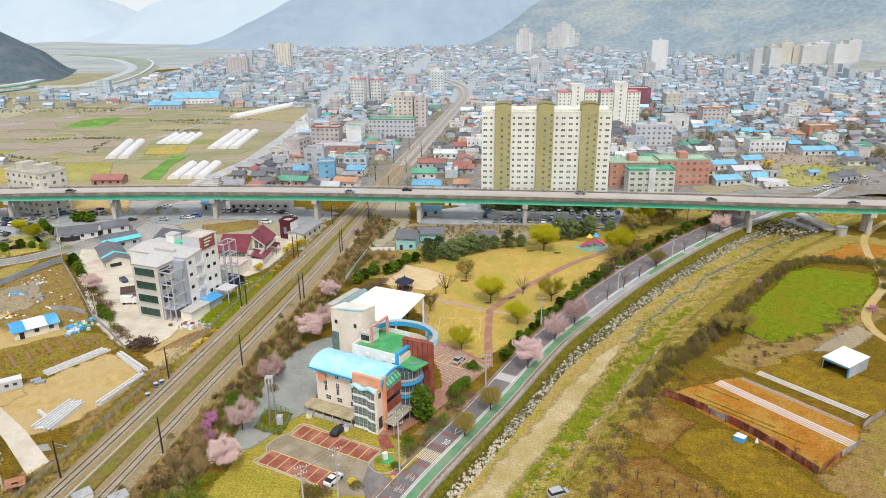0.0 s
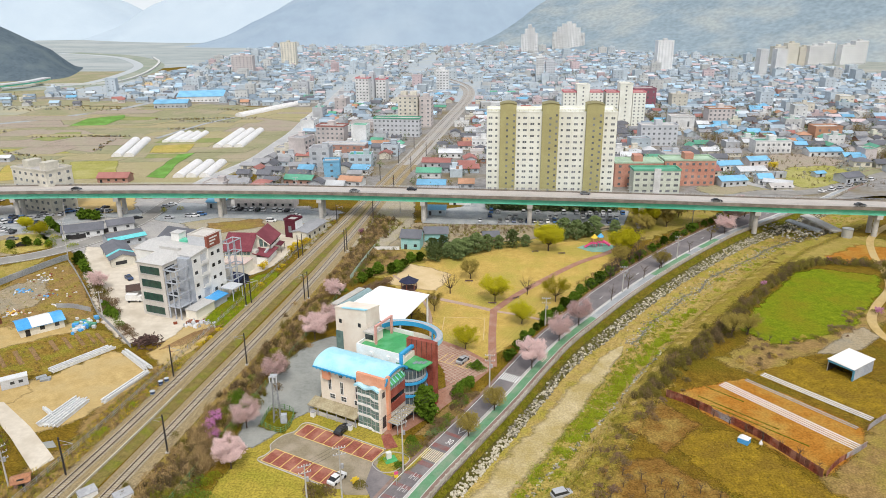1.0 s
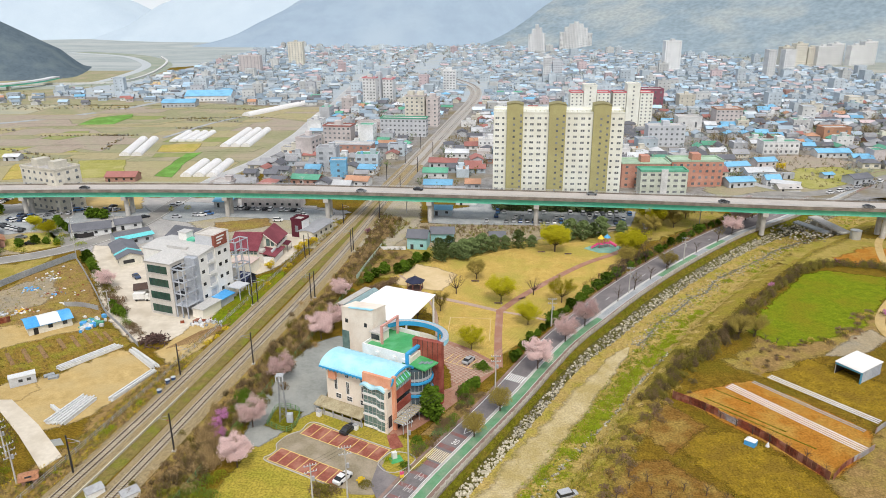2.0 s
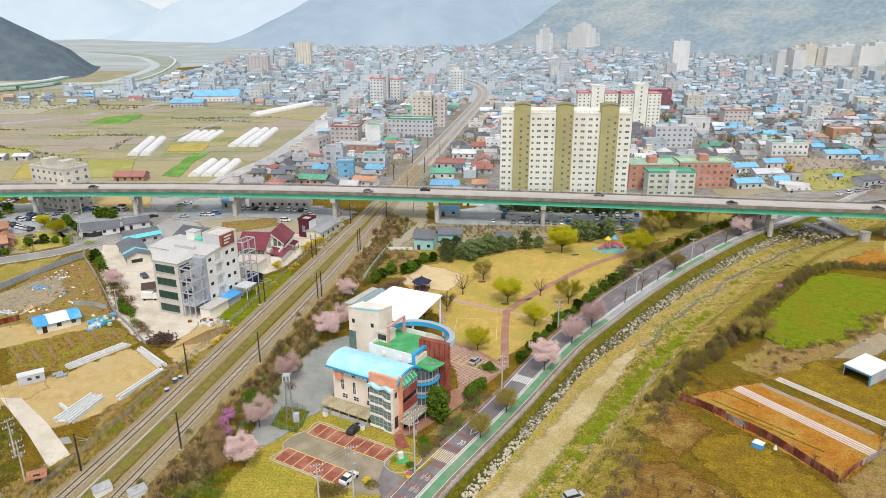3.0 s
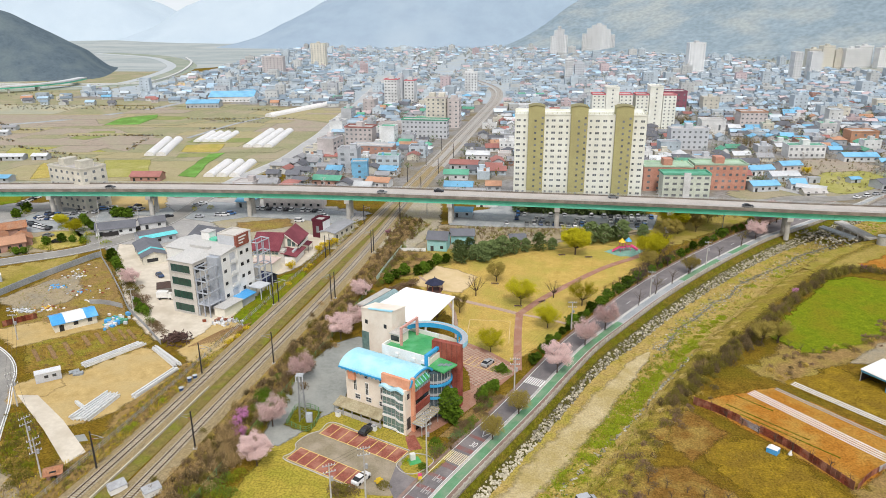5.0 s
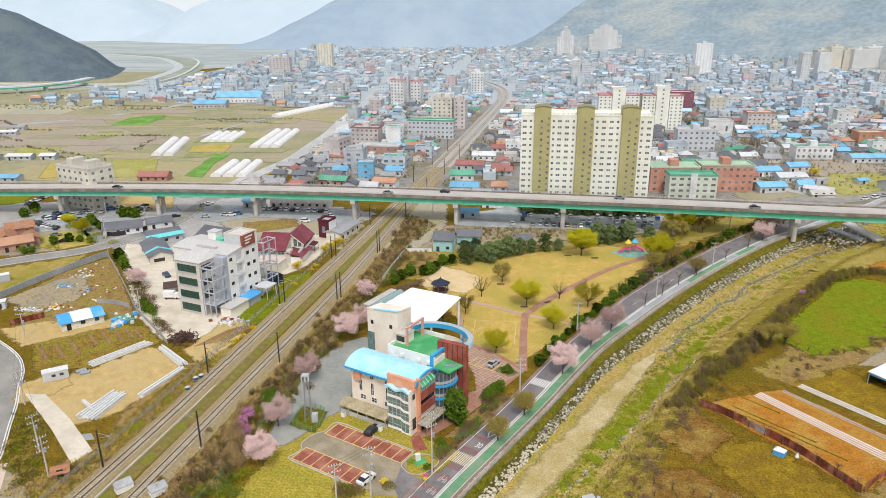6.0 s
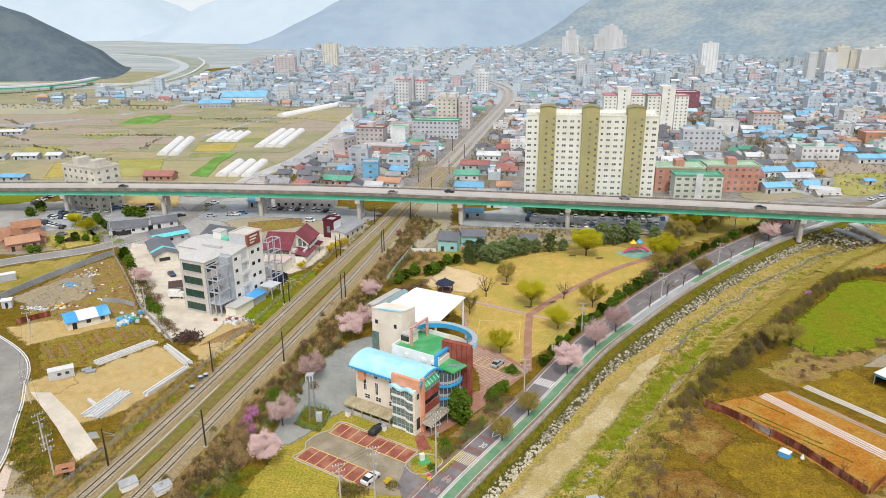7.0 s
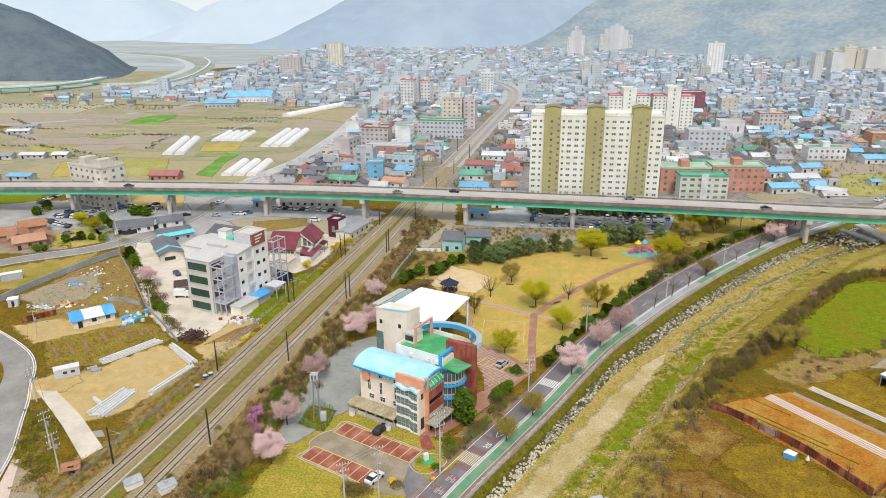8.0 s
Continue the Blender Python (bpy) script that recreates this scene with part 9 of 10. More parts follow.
clumps("yard_bushes", band(Curve([(-134, 207), (-128, 201), (-120, 191), (-114, 184)], 2.0), 40, 1.2, r), "brown and olive bushes along the factory yard", "bushes", ["scrub", "scrub_red", "scrub", "scrub_olive"], r, (0.9, 1.8), (1.4, 2.8), 140)
clumps("yard_bushes", [(-113.4, 182.4), (-115, 185), (-140, 213.6), (-111, 179), (-109, 177.6)], "dark green round bushes along the yard", "bushes", ["leaf_green", "leaf_dark"], r, (1.1, 1.6), (1.6, 2.4), 170)
clumps("yard_bushes", band(Curve([(-110, 178), (-105, 174.5), (-101, 171)], 2.0), 16, 0.9, r), "thin reddish brown brush by the log heap", "brush", ["scrub", "scrub_red"], r, (0.8, 1.4), (1.0, 1.8), 100)
clumps("roadside_bushes", [(-175, 246), (-177, 250), (-172, 252), (-180, 257), (-166, 247), (-187, 238), (-183, 237), (-163, 262), (-152, 296), (-146, 300), (-195.7, 263.3), (-226.7, 283.4), (-184.5, 254.8), (-174.2, 246), (-193, 271), (-189, 266), (-185, 262), (-178, 256.4), (-191, 236), (-196, 234)], "yellow-green shrubs between the west roads", "shrubs", ["weed_bright", "weed", "leaf_spring", "leaf_green"], r, (1.2, 2.4), (1.2, 2.8), 130)
scatter("storage_weeds", within([(-165, 196), (-157, 230), (-133, 199), (-121, 183), (-132, 173), (-150, 172)], 500, r) + within([(-136, 161), (-119, 171), (-106, 171), (-104, 164), (-113, 151), (-125, 147)], 420, r), "dry weeds on bare ground", "weeds", ["reed", "scrub", "weed"], r, 0.5, 6, 2)
clumps("park_bushes", within([(30, 222), (52, 250), (60, 275), (54, 285), (46, 262), (40, 240), (26, 214)], 46, r) + within([(-48, 226), (-46, 250), (-38, 252), (-36, 234), (-42, 228)], 24, r), "brown bushes round the park", "bushes", ["scrub", "scrub_red", "scrub_olive"], r, (0.8, 1.6), (0.8, 1.8), 110)
clumps("olive_bush", [(-35.2, 109.6), (-33.8, 109.2), (-32.6, 109.6), (-34.4, 108.0), (-33.0, 108.2), (-31.6, 109.0)], "broad olive-brown bush beside the lawn", "bush", ["scrub_olive", "scrub", "scrub_dark"], r, (1.3, 1.8), (1.5, 2.3), 200)
clumps("weed_thicket", within([(-117.3, 127.1), (-110.1, 122.5), (-101.2, 112.9), (-97.2, 105.8), (-94.8, 100.9), (-100, 104), (-104, 108.5), (-109, 114.0)], 34, r), "tall dry weeds beside the curving road", "weeds", ["scrub_olive", "weed", "scrub_olive", "reed"], r, (0.8, 1.6), (0.5, 1.3), 150)
clumps("round_bush", [(-17.5, 125.8)], "dark green clipped round bush beside the library", "bush", ["leaf_pine", "leaf_green"], r, (1.4, 1.6), (2.2, 2.5), 420)
clumps("round_bush", [(-19.1, 117.9)], "dark green round bush on a kerbed island", "bush", ["leaf_pine", "leaf_green"], r, (1.1, 1.3), (1.5, 1.8), 380)
clumps("round_bush", [(-8.6, 144.6), (-9.4, 146.4), (-7.4, 147.6)], "broad dark green bush beside the plaza", "bush", ["leaf_pine", "scrub_olive", "scrub_dark"], r, (1.3, 1.8), (1.8, 2.6), 320)
clumps("island_bush", [(-22.8, 119.9)], "small round green bush on a kerbed island", "bush", ["leaf_green", "weed_bright"], r, (0.8, 1.0), (0.9, 1.1), 260)
clumps("low_hedge", [(-6.2, 160.6), (-4.9, 159.8), (-3.7, 159.2), (-5.4, 160.9), (-4.2, 160.2)], "low clipped olive hedge on the plaza", "hedge", ["scrub_olive", "leaf_green"], r, (1.2, 1.6), (0.9, 1.1), 230)
clumps("roadside_shrubs", band(Curve([(-17.5, 121), (-12.3, 132), (-8.6, 141), (-5.2, 147.4)], 1.0), 44, 0.9, r), "brown and green shrubs between library and road", "shrubs", ["scrub", "leaf_green", "leaf_dark", "scrub"], r, (0.7, 1.3), (0.9, 2.0), 170)
clumps("yellow_bush", [(-25.8, 111.6)], "round olive-green bush", "bush", ["scrub_olive"], r, (1.2, 1.3), (1.3, 1.5), 260)
clumps("bare_thicket", band(Curve([(-43, 206.6), (-39.5, 213), (-35.9, 219.4)], 1.0), 26, 1.2, r), "pinkish brown thicket behind the canopy", "bushes", ["scrub_red", "scrub"], r, (1.0, 1.8), (1.4, 2.4), 110)
scatter("roadside_scrub", along(FENCE, 225, 335, -19, -13, 520, r), "brown bushes between park and road", "scrub", ["scrub", "scrub_red", "scrub_olive", "reed"], r, 1.5, 9, 5, 0.16)
scatter("bridge_scrub", within([(54, 290), (92, 308), (100, 322), (70, 325), (58, 312)], 200, r) + within([(-55, 255), (-48, 255), (-40, 285), (-56, 300)], 420, r) + within([(-40, 262), (0, 270), (40, 285), (-15, 283), (-40, 280)], 500, r), "brown scrub near the viaduct", "scrub", ["scrub", "scrub_olive", "scrub_red", "weed"], r, 1.4, 8, 7, 0.15)
# tree and brush colours with distance haze blended in
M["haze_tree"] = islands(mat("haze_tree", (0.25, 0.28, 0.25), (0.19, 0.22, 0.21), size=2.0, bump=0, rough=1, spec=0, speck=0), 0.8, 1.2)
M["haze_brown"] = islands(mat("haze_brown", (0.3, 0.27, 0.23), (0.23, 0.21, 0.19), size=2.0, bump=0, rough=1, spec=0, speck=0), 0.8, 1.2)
field_lines = []
for x0, y0, x1, y1, n in ((-440, 500, -360, 452, 60), (-450, 545, -395, 500, 40), (-345, 436, -285, 408, 40), (-300, 404, -262, 398, 24), (-262, 432, -272, 470, 24)):
    field_lines += [(x0 + (x1 - x0) * i / n + r.gauss(0, 1.2), y0 + (y1 - y0) * i / n + r.gauss(0, 1.2)) for i in range(n)]
for k in range(9):
    x, y, a, L = r.uniform(-420, -190), r.uniform(350, 700), r.choice((0.05, 0.12, -0.1)), r.uniform(20, 70)
    field_lines += [(x + math.cos(a) * L * i / 30 + r.gauss(0, 1), y + math.sin(a) * L * i / 30 + r.gauss(0, 1)) for i in range(30)]
field_lines += [(r.uniform(-620, -340), r.uniform(610, 640)) for _ in range(240)] + [(r.uniform(-620, -330), r.uniform(700, 900)) for _ in range(160)]
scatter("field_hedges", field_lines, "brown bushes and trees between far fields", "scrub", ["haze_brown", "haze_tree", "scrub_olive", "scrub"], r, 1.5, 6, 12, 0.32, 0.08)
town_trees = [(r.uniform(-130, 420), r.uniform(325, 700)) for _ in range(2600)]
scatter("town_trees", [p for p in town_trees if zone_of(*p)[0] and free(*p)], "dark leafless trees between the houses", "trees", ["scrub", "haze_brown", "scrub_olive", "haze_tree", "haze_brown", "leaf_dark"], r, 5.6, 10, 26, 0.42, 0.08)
scatter("garden_scrub", [(r.uniform(152, 198), r.uniform(360, 440)) for _ in range(150)], "brown bushes on garden plots", "scrub", ["scrub", "scrub_olive", "haze_brown"], r, 2.0, 8, 10, 0.2, 0.06)
groves = [(x + r.gauss(0, q), y + r.gauss(0, q)) for x, y, q in ((148, 487, 7), (118, 517, 5), (235, 430, 8), (255, 520, 5), (121, 583, 5)) for _ in range(26)]
scatter("town_groves", groves, "brown leafless trees on vacant lots of the town", "trees", ["scrub", "haze_brown", "scrub_olive"], r, 6.5, 14, 30, 0.3, 0.09)
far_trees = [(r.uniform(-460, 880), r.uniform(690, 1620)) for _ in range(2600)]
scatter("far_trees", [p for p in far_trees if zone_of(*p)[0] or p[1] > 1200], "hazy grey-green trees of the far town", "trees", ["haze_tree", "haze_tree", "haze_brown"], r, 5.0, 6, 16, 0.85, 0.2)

# ---- vehicles ----
for key, c in dict(car_white=(0.75, 0.75, 0.75), car_silver=(0.42, 0.43, 0.45), car_black=(0.02, 0.022, 0.028), car_navy=(0.03, 0.06, 0.14), car_grey=(0.17, 0.18, 0.19), car_blue=(0.06, 0.16, 0.36), car_yellow=(0.65, 0.4, 0.04)).items():
    M[key] = mat(key, c, tuple(v * 0.92 for v in c), size=1.0, rough=0.25, bump=0, spec=0.6)
M["tyre"] = mat("tyre", (0.02, 0.02, 0.02), size=0.3, rough=0.9)


def loft(rows):
    """A closed body from cross-sections along x: (x, half width, low, high)."""
    g0 = Geo()
    vs = [(x, y, z) for x, w, lo, hi in rows for y, z in ((-w, lo), (w, lo), (w * 0.96, hi), (-w * 0.96, hi))]
    n = len(rows)
    return g0.add(vs, [q for i in range(n - 1) for q in [(i * 4 + j, i * 4 + (j + 1) % 4, i * 4 + 4 + (j + 1) % 4, i * 4 + 4 + j) for j in range(4)]] + [(3, 2, 1, 0), (n * 4 - 4, n * 4 - 3, n * 4 - 2, n * 4 - 1)])


def car(color, label, kind="saloon"):
    ob = thing("car", label, "car", "parked cars")
    tall = kind == "van"
    part("body", loft([(-2.2, 0.78, 0.35, 0.8), (-2.1, 0.86, 0.28, 0.95 if not tall else 1.0), (-1.2, 0.9, 0.25, 1.0), (1.0, 0.9, 0.25, 0.98), (2.0, 0.84, 0.28, 0.82), (2.2, 0.74, 0.36, 0.68)]), M[color], ob)
    if tall:
        part("window_glass", loft([(-2.0, 0.82, 1.0, 1.02), (-1.85, 0.78, 1.0, 1.62), (0.5, 0.78, 1.0, 1.62), (1.25, 0.8, 0.98, 1.0)]), M["glass"], ob)
        part("roof", loft([(-1.9, 0.74, 1.62, 1.66), (-1.7, 0.76, 1.62, 1.74), (0.3, 0.76, 1.62, 1.74), (0.6, 0.72, 1.62, 1.65)]), M[color], ob)
    else:
        part("window_glass", loft([(-1.75, 0.8, 0.96, 0.98), (-1.05, 0.7, 0.96, 1.4), (0.2, 0.7, 0.96, 1.4), (1.05, 0.8, 0.94, 0.96)]), M["glass"], ob)
        part("roof", loft([(-1.05, 0.66, 1.4, 1.42), (-0.9, 0.66, 1.4, 1.47), (0.05, 0.66, 1.4, 1.47), (0.2, 0.64, 1.4, 1.42)]), M[color], ob)
    for x in (-1.35, 1.35):
        for y in (-0.82, 0.82):
            part("wheel", Geo().cyl((x, y - 0.1, 0.32), (x, y + 0.1, 0.32), 0.32, n=10), M["tyre"], ob)
    return ob


CARS = [car("car_white", "white parked car with dark windows"), car("car_silver", "silver parked car with dark windows"), car("car_black", "black parked car with dark windows"), car("car_navy", "dark blue parked car with dark windows"),
        car("car_grey", "dark grey parked car with dark windows"), car("car_white", "white parked van with dark windows", "van"), car("car_blue", "blue parked van with dark windows", "van"), car("car_silver", "silver parked van with dark windows", "van")]
placed = set()


def park(k, x, y, turn, z=0.06):
    m = put(x, y, turn, z)
    if k in placed:
        return copy_thing(CARS[k], m)
    placed.add(k)
    CARS[k].matrix_basis = m


r = random.Random(33)
park(2, -33.2, 129.6, 66, 0.12)
park(0, -30.6, 113.0, 62, 0.12)
park(7, 13.2, 113.2, 25, float(ground_z(13.2, 113.2)[0]) + 0.1)
park(1, -8.6, 163.2, 62, 0.13)
for y, x0, n in ((289.6, -8, 21), (296.5, -4, 20), (303.6, -9, 23)):
    for k in range(n):
        if r.random() < 0.6:
            park(r.choice((0, 0, 0, 1, 2, 3, 5, 7, 4, 6)), x0 + k * 2.9 + r.uniform(-0.2, 0.2), y + r.uniform(-0.4, 0.4), 90 + r.choice((0, 180)) + r.uniform(-3, 3), 0.07)
for k in range(13):
    if r.random() < 0.9:
        park(r.choice((0, 2, 3, 4, 1, 5)), -126 + k * 2.75, 301.4 - k * 0.15, 90 + r.uniform(-4, 4), 0.07)
for x, y, a in ((-154.5, 303.6, 40), (-153, 307, 40), (-144.8, 285.7, 10), (-137.1, 289.1, 20), (-134.5, 289.3, 20), (-132.4, 291.6, 20), (-89.8, 292.5, 160), (-91, 290.6, 160), (-98, 283.6, 0), (-158.7, 284.5, 40), (-161, 282, 40),
                (-212, 279.7, 60), (-209.5, 281.7, 60), (-206.3, 282.1, 60), (-203.5, 285, 60), (-208.8, 265.5, 100), (-206, 264.4, 100), (-203.4, 263.2, 100), (-200.8, 262, 100), (-211.4, 266.8, 100), (-213.8, 268.4, 100), (-194.7, 252.8, 20),
                (-213.1, 275.2, 60), (-216, 277, 60), (-194.9, 293.2, 30), (-192, 296, 30), (-183, 295.3, 80), (-180.2, 294.5, 80), (-177.4, 294.7, 80), (-200.5, 286, 60), (-239.5, 297, 70), (-240, 300, 70), (-240, 303, 70), (-240.2, 306, 70), (-240, 309, 70), (-214, 276.4, 95), (-211, 276.2, 95), (-208, 276, 95), (-205, 275.8, 95), (-202, 275.6, 95), (-216, 283.2, 95), (-213, 283, 95), (-205, 289, 95), (-196, 288, 95), (-217, 269, 100), (-186.5, 287.5, 20), (-182, 300, 80), (-172, 297, 30), (-199.5, 275.4, 95), (-186, 246, 20), (-126, 214.5, -40), (-90, 262, 30)):
    park(r.choice((0, 0, 2, 3, 4, 1, 5, 6)), x, y, a + r.uniform(-5, 5), 0.1)
for q in (24, 70, 77, 84, 92, 99, 106, 113):
    x, y, a = east_way.at(q, 2.6)
    park(r.choice((0, 0, 1, 4, 5)), x, y, a, 0.2)
for s, d in ((128, 3.2), (246, -2.8), (338, 2.6), (462, 2.9), (486, -2.6), (560, -2.8), (612, 2.8), (666, 3.0)):
    x, y, a = BRIDGE.at(s, d)
    park(r.choice((0, 2, 4, 1)), x, y, a, 12.3)

# ---- poles ----
def catenary_pole(x, y, turn, twin=False):
    ob = thing("catenary_pole", "dark steel railway mast with a bracket arm", "mast", "masts of the railway", at=put(x, y, turn))
    part("mast", Geo().cyl((0, 0, 0), (0, 0, 9.2), 0.2, 0.15, 8), M["dark"], ob)
    part("bracket", Geo().cyl((0, 0, 7.4), (2.8, 0, 8.0), 0.05, n=5).cyl((0, 0, 8.6), (2.8, 0, 8.0), 0.045, n=5).cyl((2.6, 0, 8.0), (2.6, 0, 7.0), 0.035, n=5), M["grey"], ob)
    part("insulator", Geo().cyl((0.2, 0, 7.44), (0.7, 0, 7.55), 0.1, n=8), M["brownsign"], ob)
    part("footing", Geo().box(-0.4, 0.4, -0.4, 0.4, -0.2, 0.3), M["concrete"], ob)
    return ob


for x, y, a in ((-84.7, 110.3, 0), (-80.6, 149.8, 0), (-77.8, 194.8, 0), (-76.6, 196.2, 0), (-73.2, 238, 0), (-72.2, 240.3, 0), (-68.5, 281, 0), (-68.1, 119.5, 180), (-64.5, 157.7, 180), (-60.6, 200, 180), (-59.9, 202, 180), (-57.6, 246, 180), (-57.2, 248, 180),
                (-66, 318, 0), (-63, 360, 0), (-59, 402, 0), (-55, 445, 0), (-54.5, 290, 180), (-52, 335, 180), (-49, 380, 180), (-45, 424, 180)):
    catenary_pole(x, y, a)
wires = thing("contact_wires", "thin overhead wires of the railway", "wires", kind="structure")
for line, d in ((TRACK_L, 0.0), (TRACK_R, 0.0)):
    part("wire", line.beam(-0.012, 0.012, 6.9, 6.925, 30, 420, 6), M["dark"], wires)
    part("wire", line.beam(-0.012, 0.012, 8.0, 8.025, 30, 420, 6), M["dark"], wires)


def utility_pole(x, y, turn, h, arms, label="grey concrete utility pole with cross-arms"):
    ob = thing("utility_pole", label, "utility pole", "utility poles", at=put(x, y, turn))
    part("pole", Geo().cyl((0, 0, 0), (0, 0, h), 0.19, 0.11, 8), M["concrete"], ob)
    for k in range(arms):
        z = h - 0.5 - k * 1.4
        arm = part("cross_arm", Geo().box(-1.2, 1.2, -0.06, 0.06, z, z + 0.12), M["grey"], ob)
        for xx in (-1.1, -0.5, 0.5, 1.1):
            part("insulator", Geo().cyl((xx, 0, z + 0.12), (xx, 0, z + 0.42), 0.07, n=6), M["white"], arm)
    part("transformer", Geo().cyl((0.42, 0, h * 0.6), (0.42, 0, h * 0.6 + 0.9), 0.26, n=10), M["grey"], ob)
    return ob


for x, y, a, h, n in ((-18.0, 116.5, 40, 14.5, 3), (-34.4, 105.0, 30, 9.5, 2), (-28.4, 107.4, 20, 12, 2), (-117.5, 182.6, 20, 9, 1), (-160.6, 235.1, 0, 15, 2), (-94.2, 106.6, 60, 9.5, 3), (-101.7, 114.2, 60, 9, 2), (-117.6, 131, 60, 9, 3), (-1.4, 150.8, 0, 9, 2), (14.1, 186.6, 0, 9, 2), (40.4, 213.7, 0, 9, 2), (65, 246, 0, 9, 2), (82, 292, 0, 9, 2),
                      (-141.7, 163.4, 20, 8, 1), (-193, 286, 0, 9, 1), (-164.4, 270, 0, 9, 1), (-44, 300, 0, 9, 2), (-100, 330, 0, 9, 2), (60, 320, 0, 9, 2), (77, 121, 10, 4, 0)):
    utility_pole(x, y, a, h, n)


def cables(pts, label):
    """Sagging cables from pole to pole, three side by side."""
    ob = thing("power_lines", label, "wires", kind="structure")
    for (x0, y0, z0), (x1, y1, z1) in zip(pts, pts[1:]):
        L = math.hypot(x1 - x0, y1 - y0)
        for off in (-1.0, 0.0, 1.0):
            geo, last = Geo(), None
            for i in range(9):
                u = i / 8
                p = (x0 + (x1 - x0) * u - off * (y1 - y0) / L, y0 + (y1 - y0) * u + off * (x1 - x0) / L, z0 + (z1 - z0) * u - L * 0.1 * u * (1 - u))
                if last:
                    geo.cyl(last, p, 0.022, n=4)
                last = p
            part("cable", geo, M["dark"], ob)
    return ob


cables([(-34.4, 105.0, 9.2), (-28.4, 107.4, 11.8), (-18.0, 116.5, 14.2), (-1.4, 150.8, 8.7), (14.1, 186.6, 8.7), (40.4, 213.7, 8.7), (65, 246, 8.7), (82, 292, 8.7)], "thin black cables between poles along the river road")
cables([(-94.2, 106.6, 9.2), (-101.7, 114.2, 8.7), (-117.6, 131, 8.7), (-141.7, 163.4, 7.8)], "thin black cables between poles beside the curving road")
M["gridsteel"] = mat("gridsteel", (0.3, 0.31, 0.32), (0.24, 0.25, 0.26), size=0.4, rough=0.6)


def lattice_mast():
    ob = thing("lattice_mast", "grey steel lattice mast in a small fenced plot", "mast", at=put(-48.6, 132.6, 10))
    for sx, sy in ((-1, -1), (1, -1), (1, 1), (-1, 1)):
        part("leg", Geo().cyl((sx * 0.75, sy * 0.75, 0), (sx * 0.4, sy * 0.4, 11.5), 0.09, 0.07, 5), M["gridsteel"], ob)
    for k in range(9):
        z0, z1 = 0.4 + k * 1.2, 1.6 + k * 1.2
        a, b = 0.75 - 0.35 * z0 / 11.5, 0.75 - 0.35 * z1 / 11.5
        part("brace", Geo().cyl((-a, -a, z0), (b, -b, z1), 0.035, n=4).cyl((a, -a, z0), (b, b, z1), 0.035, n=4).cyl((a, a, z0), (-b, b, z1), 0.035, n=4).cyl((-a, a, z0), (-b, -b, z1), 0.035, n=4), M["gridsteel"], ob)
    part("platform", Geo().box(-0.8, 0.8, -0.8, 0.8, 11.5, 11.65), M["steel"], ob)
    for k in range(3):
        part("antenna", Geo().box(-0.9 + k * 0.75, -0.65 + k * 0.75, -0.95, -0.8, 10.4, 12.0), M["c_grey"], ob)
    part("equipment_box", Geo().box(0.9, 2.2, -1.2, -0.1, 0.1, 2.2), M["greyblue"], ob, "grey-blue equipment cabinet")
    return ob


lattice_mast()
M["meshgreen"] = mat("meshgreen", (0.16, 0.3, 0.12), (0.12, 0.24, 0.1), size=0.4, rough=0.6)


M["mint"] = mat("mint", (0.5, 0.6, 0.5), (0.42, 0.52, 0.43), size=0.8, big=4, c3=(0.36, 0.42, 0.36))


def line_fence(name, pts, h, spacing, material, label, solid, group="", thick=0.06, cat="fence", postmat=None):
    """A fence of posts and panels along a line."""
    c = Curve(pts, 0.5) if len(pts) > 2 else Curve([pts[0], ((pts[0][0] + pts[1][0]) / 2, (pts[0][1] + pts[1][1]) / 2), pts[1]], 0.5)
    ob = thing(name, label, cat, kind="structure")
    n = max(1, int(c.length / spacing))
    L = c.length / n
    pm, panel = Geo().box(-0.06, 0.06, -0.06, 0.06, 0, h + 0.1).mesh("post"), Geo()
    if solid:
        panel.box(0.03, L - 0.03, -thick / 2, thick / 2, 0.02, h)
        for k in range(int(L / 0.3)):
            panel.box(0.1 + k * 0.3, 0.2 + k * 0.3, -thick / 2 - 0.03, -thick / 2, 0.02, h)
    else:
        for z in (0.25, h * 0.6, h):
            panel.box(0, L, -0.03, 0.03, z - 0.06, z)
    me = panel.mesh("panel")
    for i in range(n):
        x, y, _ = c.at(i * L)
        x2, y2, _ = c.at((i + 1) * L)
        a = math.degrees(math.atan2(y2 - y, x2 - x))
        z = 0.0
        part("post", pm, M[postmat or material], ob).matrix_basis = put(x, y, a, z)
        part("panel", me, M[material], ob).matrix_basis = put(x, y, a, z)
    return ob


M["rustpale"] = mat("rustpale", (0.4, 0.4, 0.42), (0.3, 0.28, 0.28), size=0.5, big=2, c3=(0.3, 0.16, 0.11), vary=0.2)
line_fence("sheet_fence", [(40.5, 149.3), (45, 146), (49, 142.2)], 2.0, 1.0, "rust", "rusty corrugated sheet fence round a field", True)
line_fence("sheet_fence", [(49, 142.2), (50.6, 140.4), (52.2, 138.6)], 1.6, 1.0, "rustpale", "pale grey corrugated sheet fence", True)
line_fence("sheet_fence", [(52.2, 138.6), (57.3, 132.3), (64.3, 120.6)], 2.0, 1.0, "rust", "rusty corrugated sheet fence round a field", True)
line_fence("sheet_fence", [(65.2, 121.0), (68.5, 124.6), (71.7, 127.2)], 1.4, 1.0, "rust", "low rusty fence at the field's corner", True)
line_fence("sheet_fence", [(71.7, 127.2), (75, 129.6), (77.9, 131.9)], 1.4, 1.2, "rustpale", "pale grey sheet fence beside a field", True)
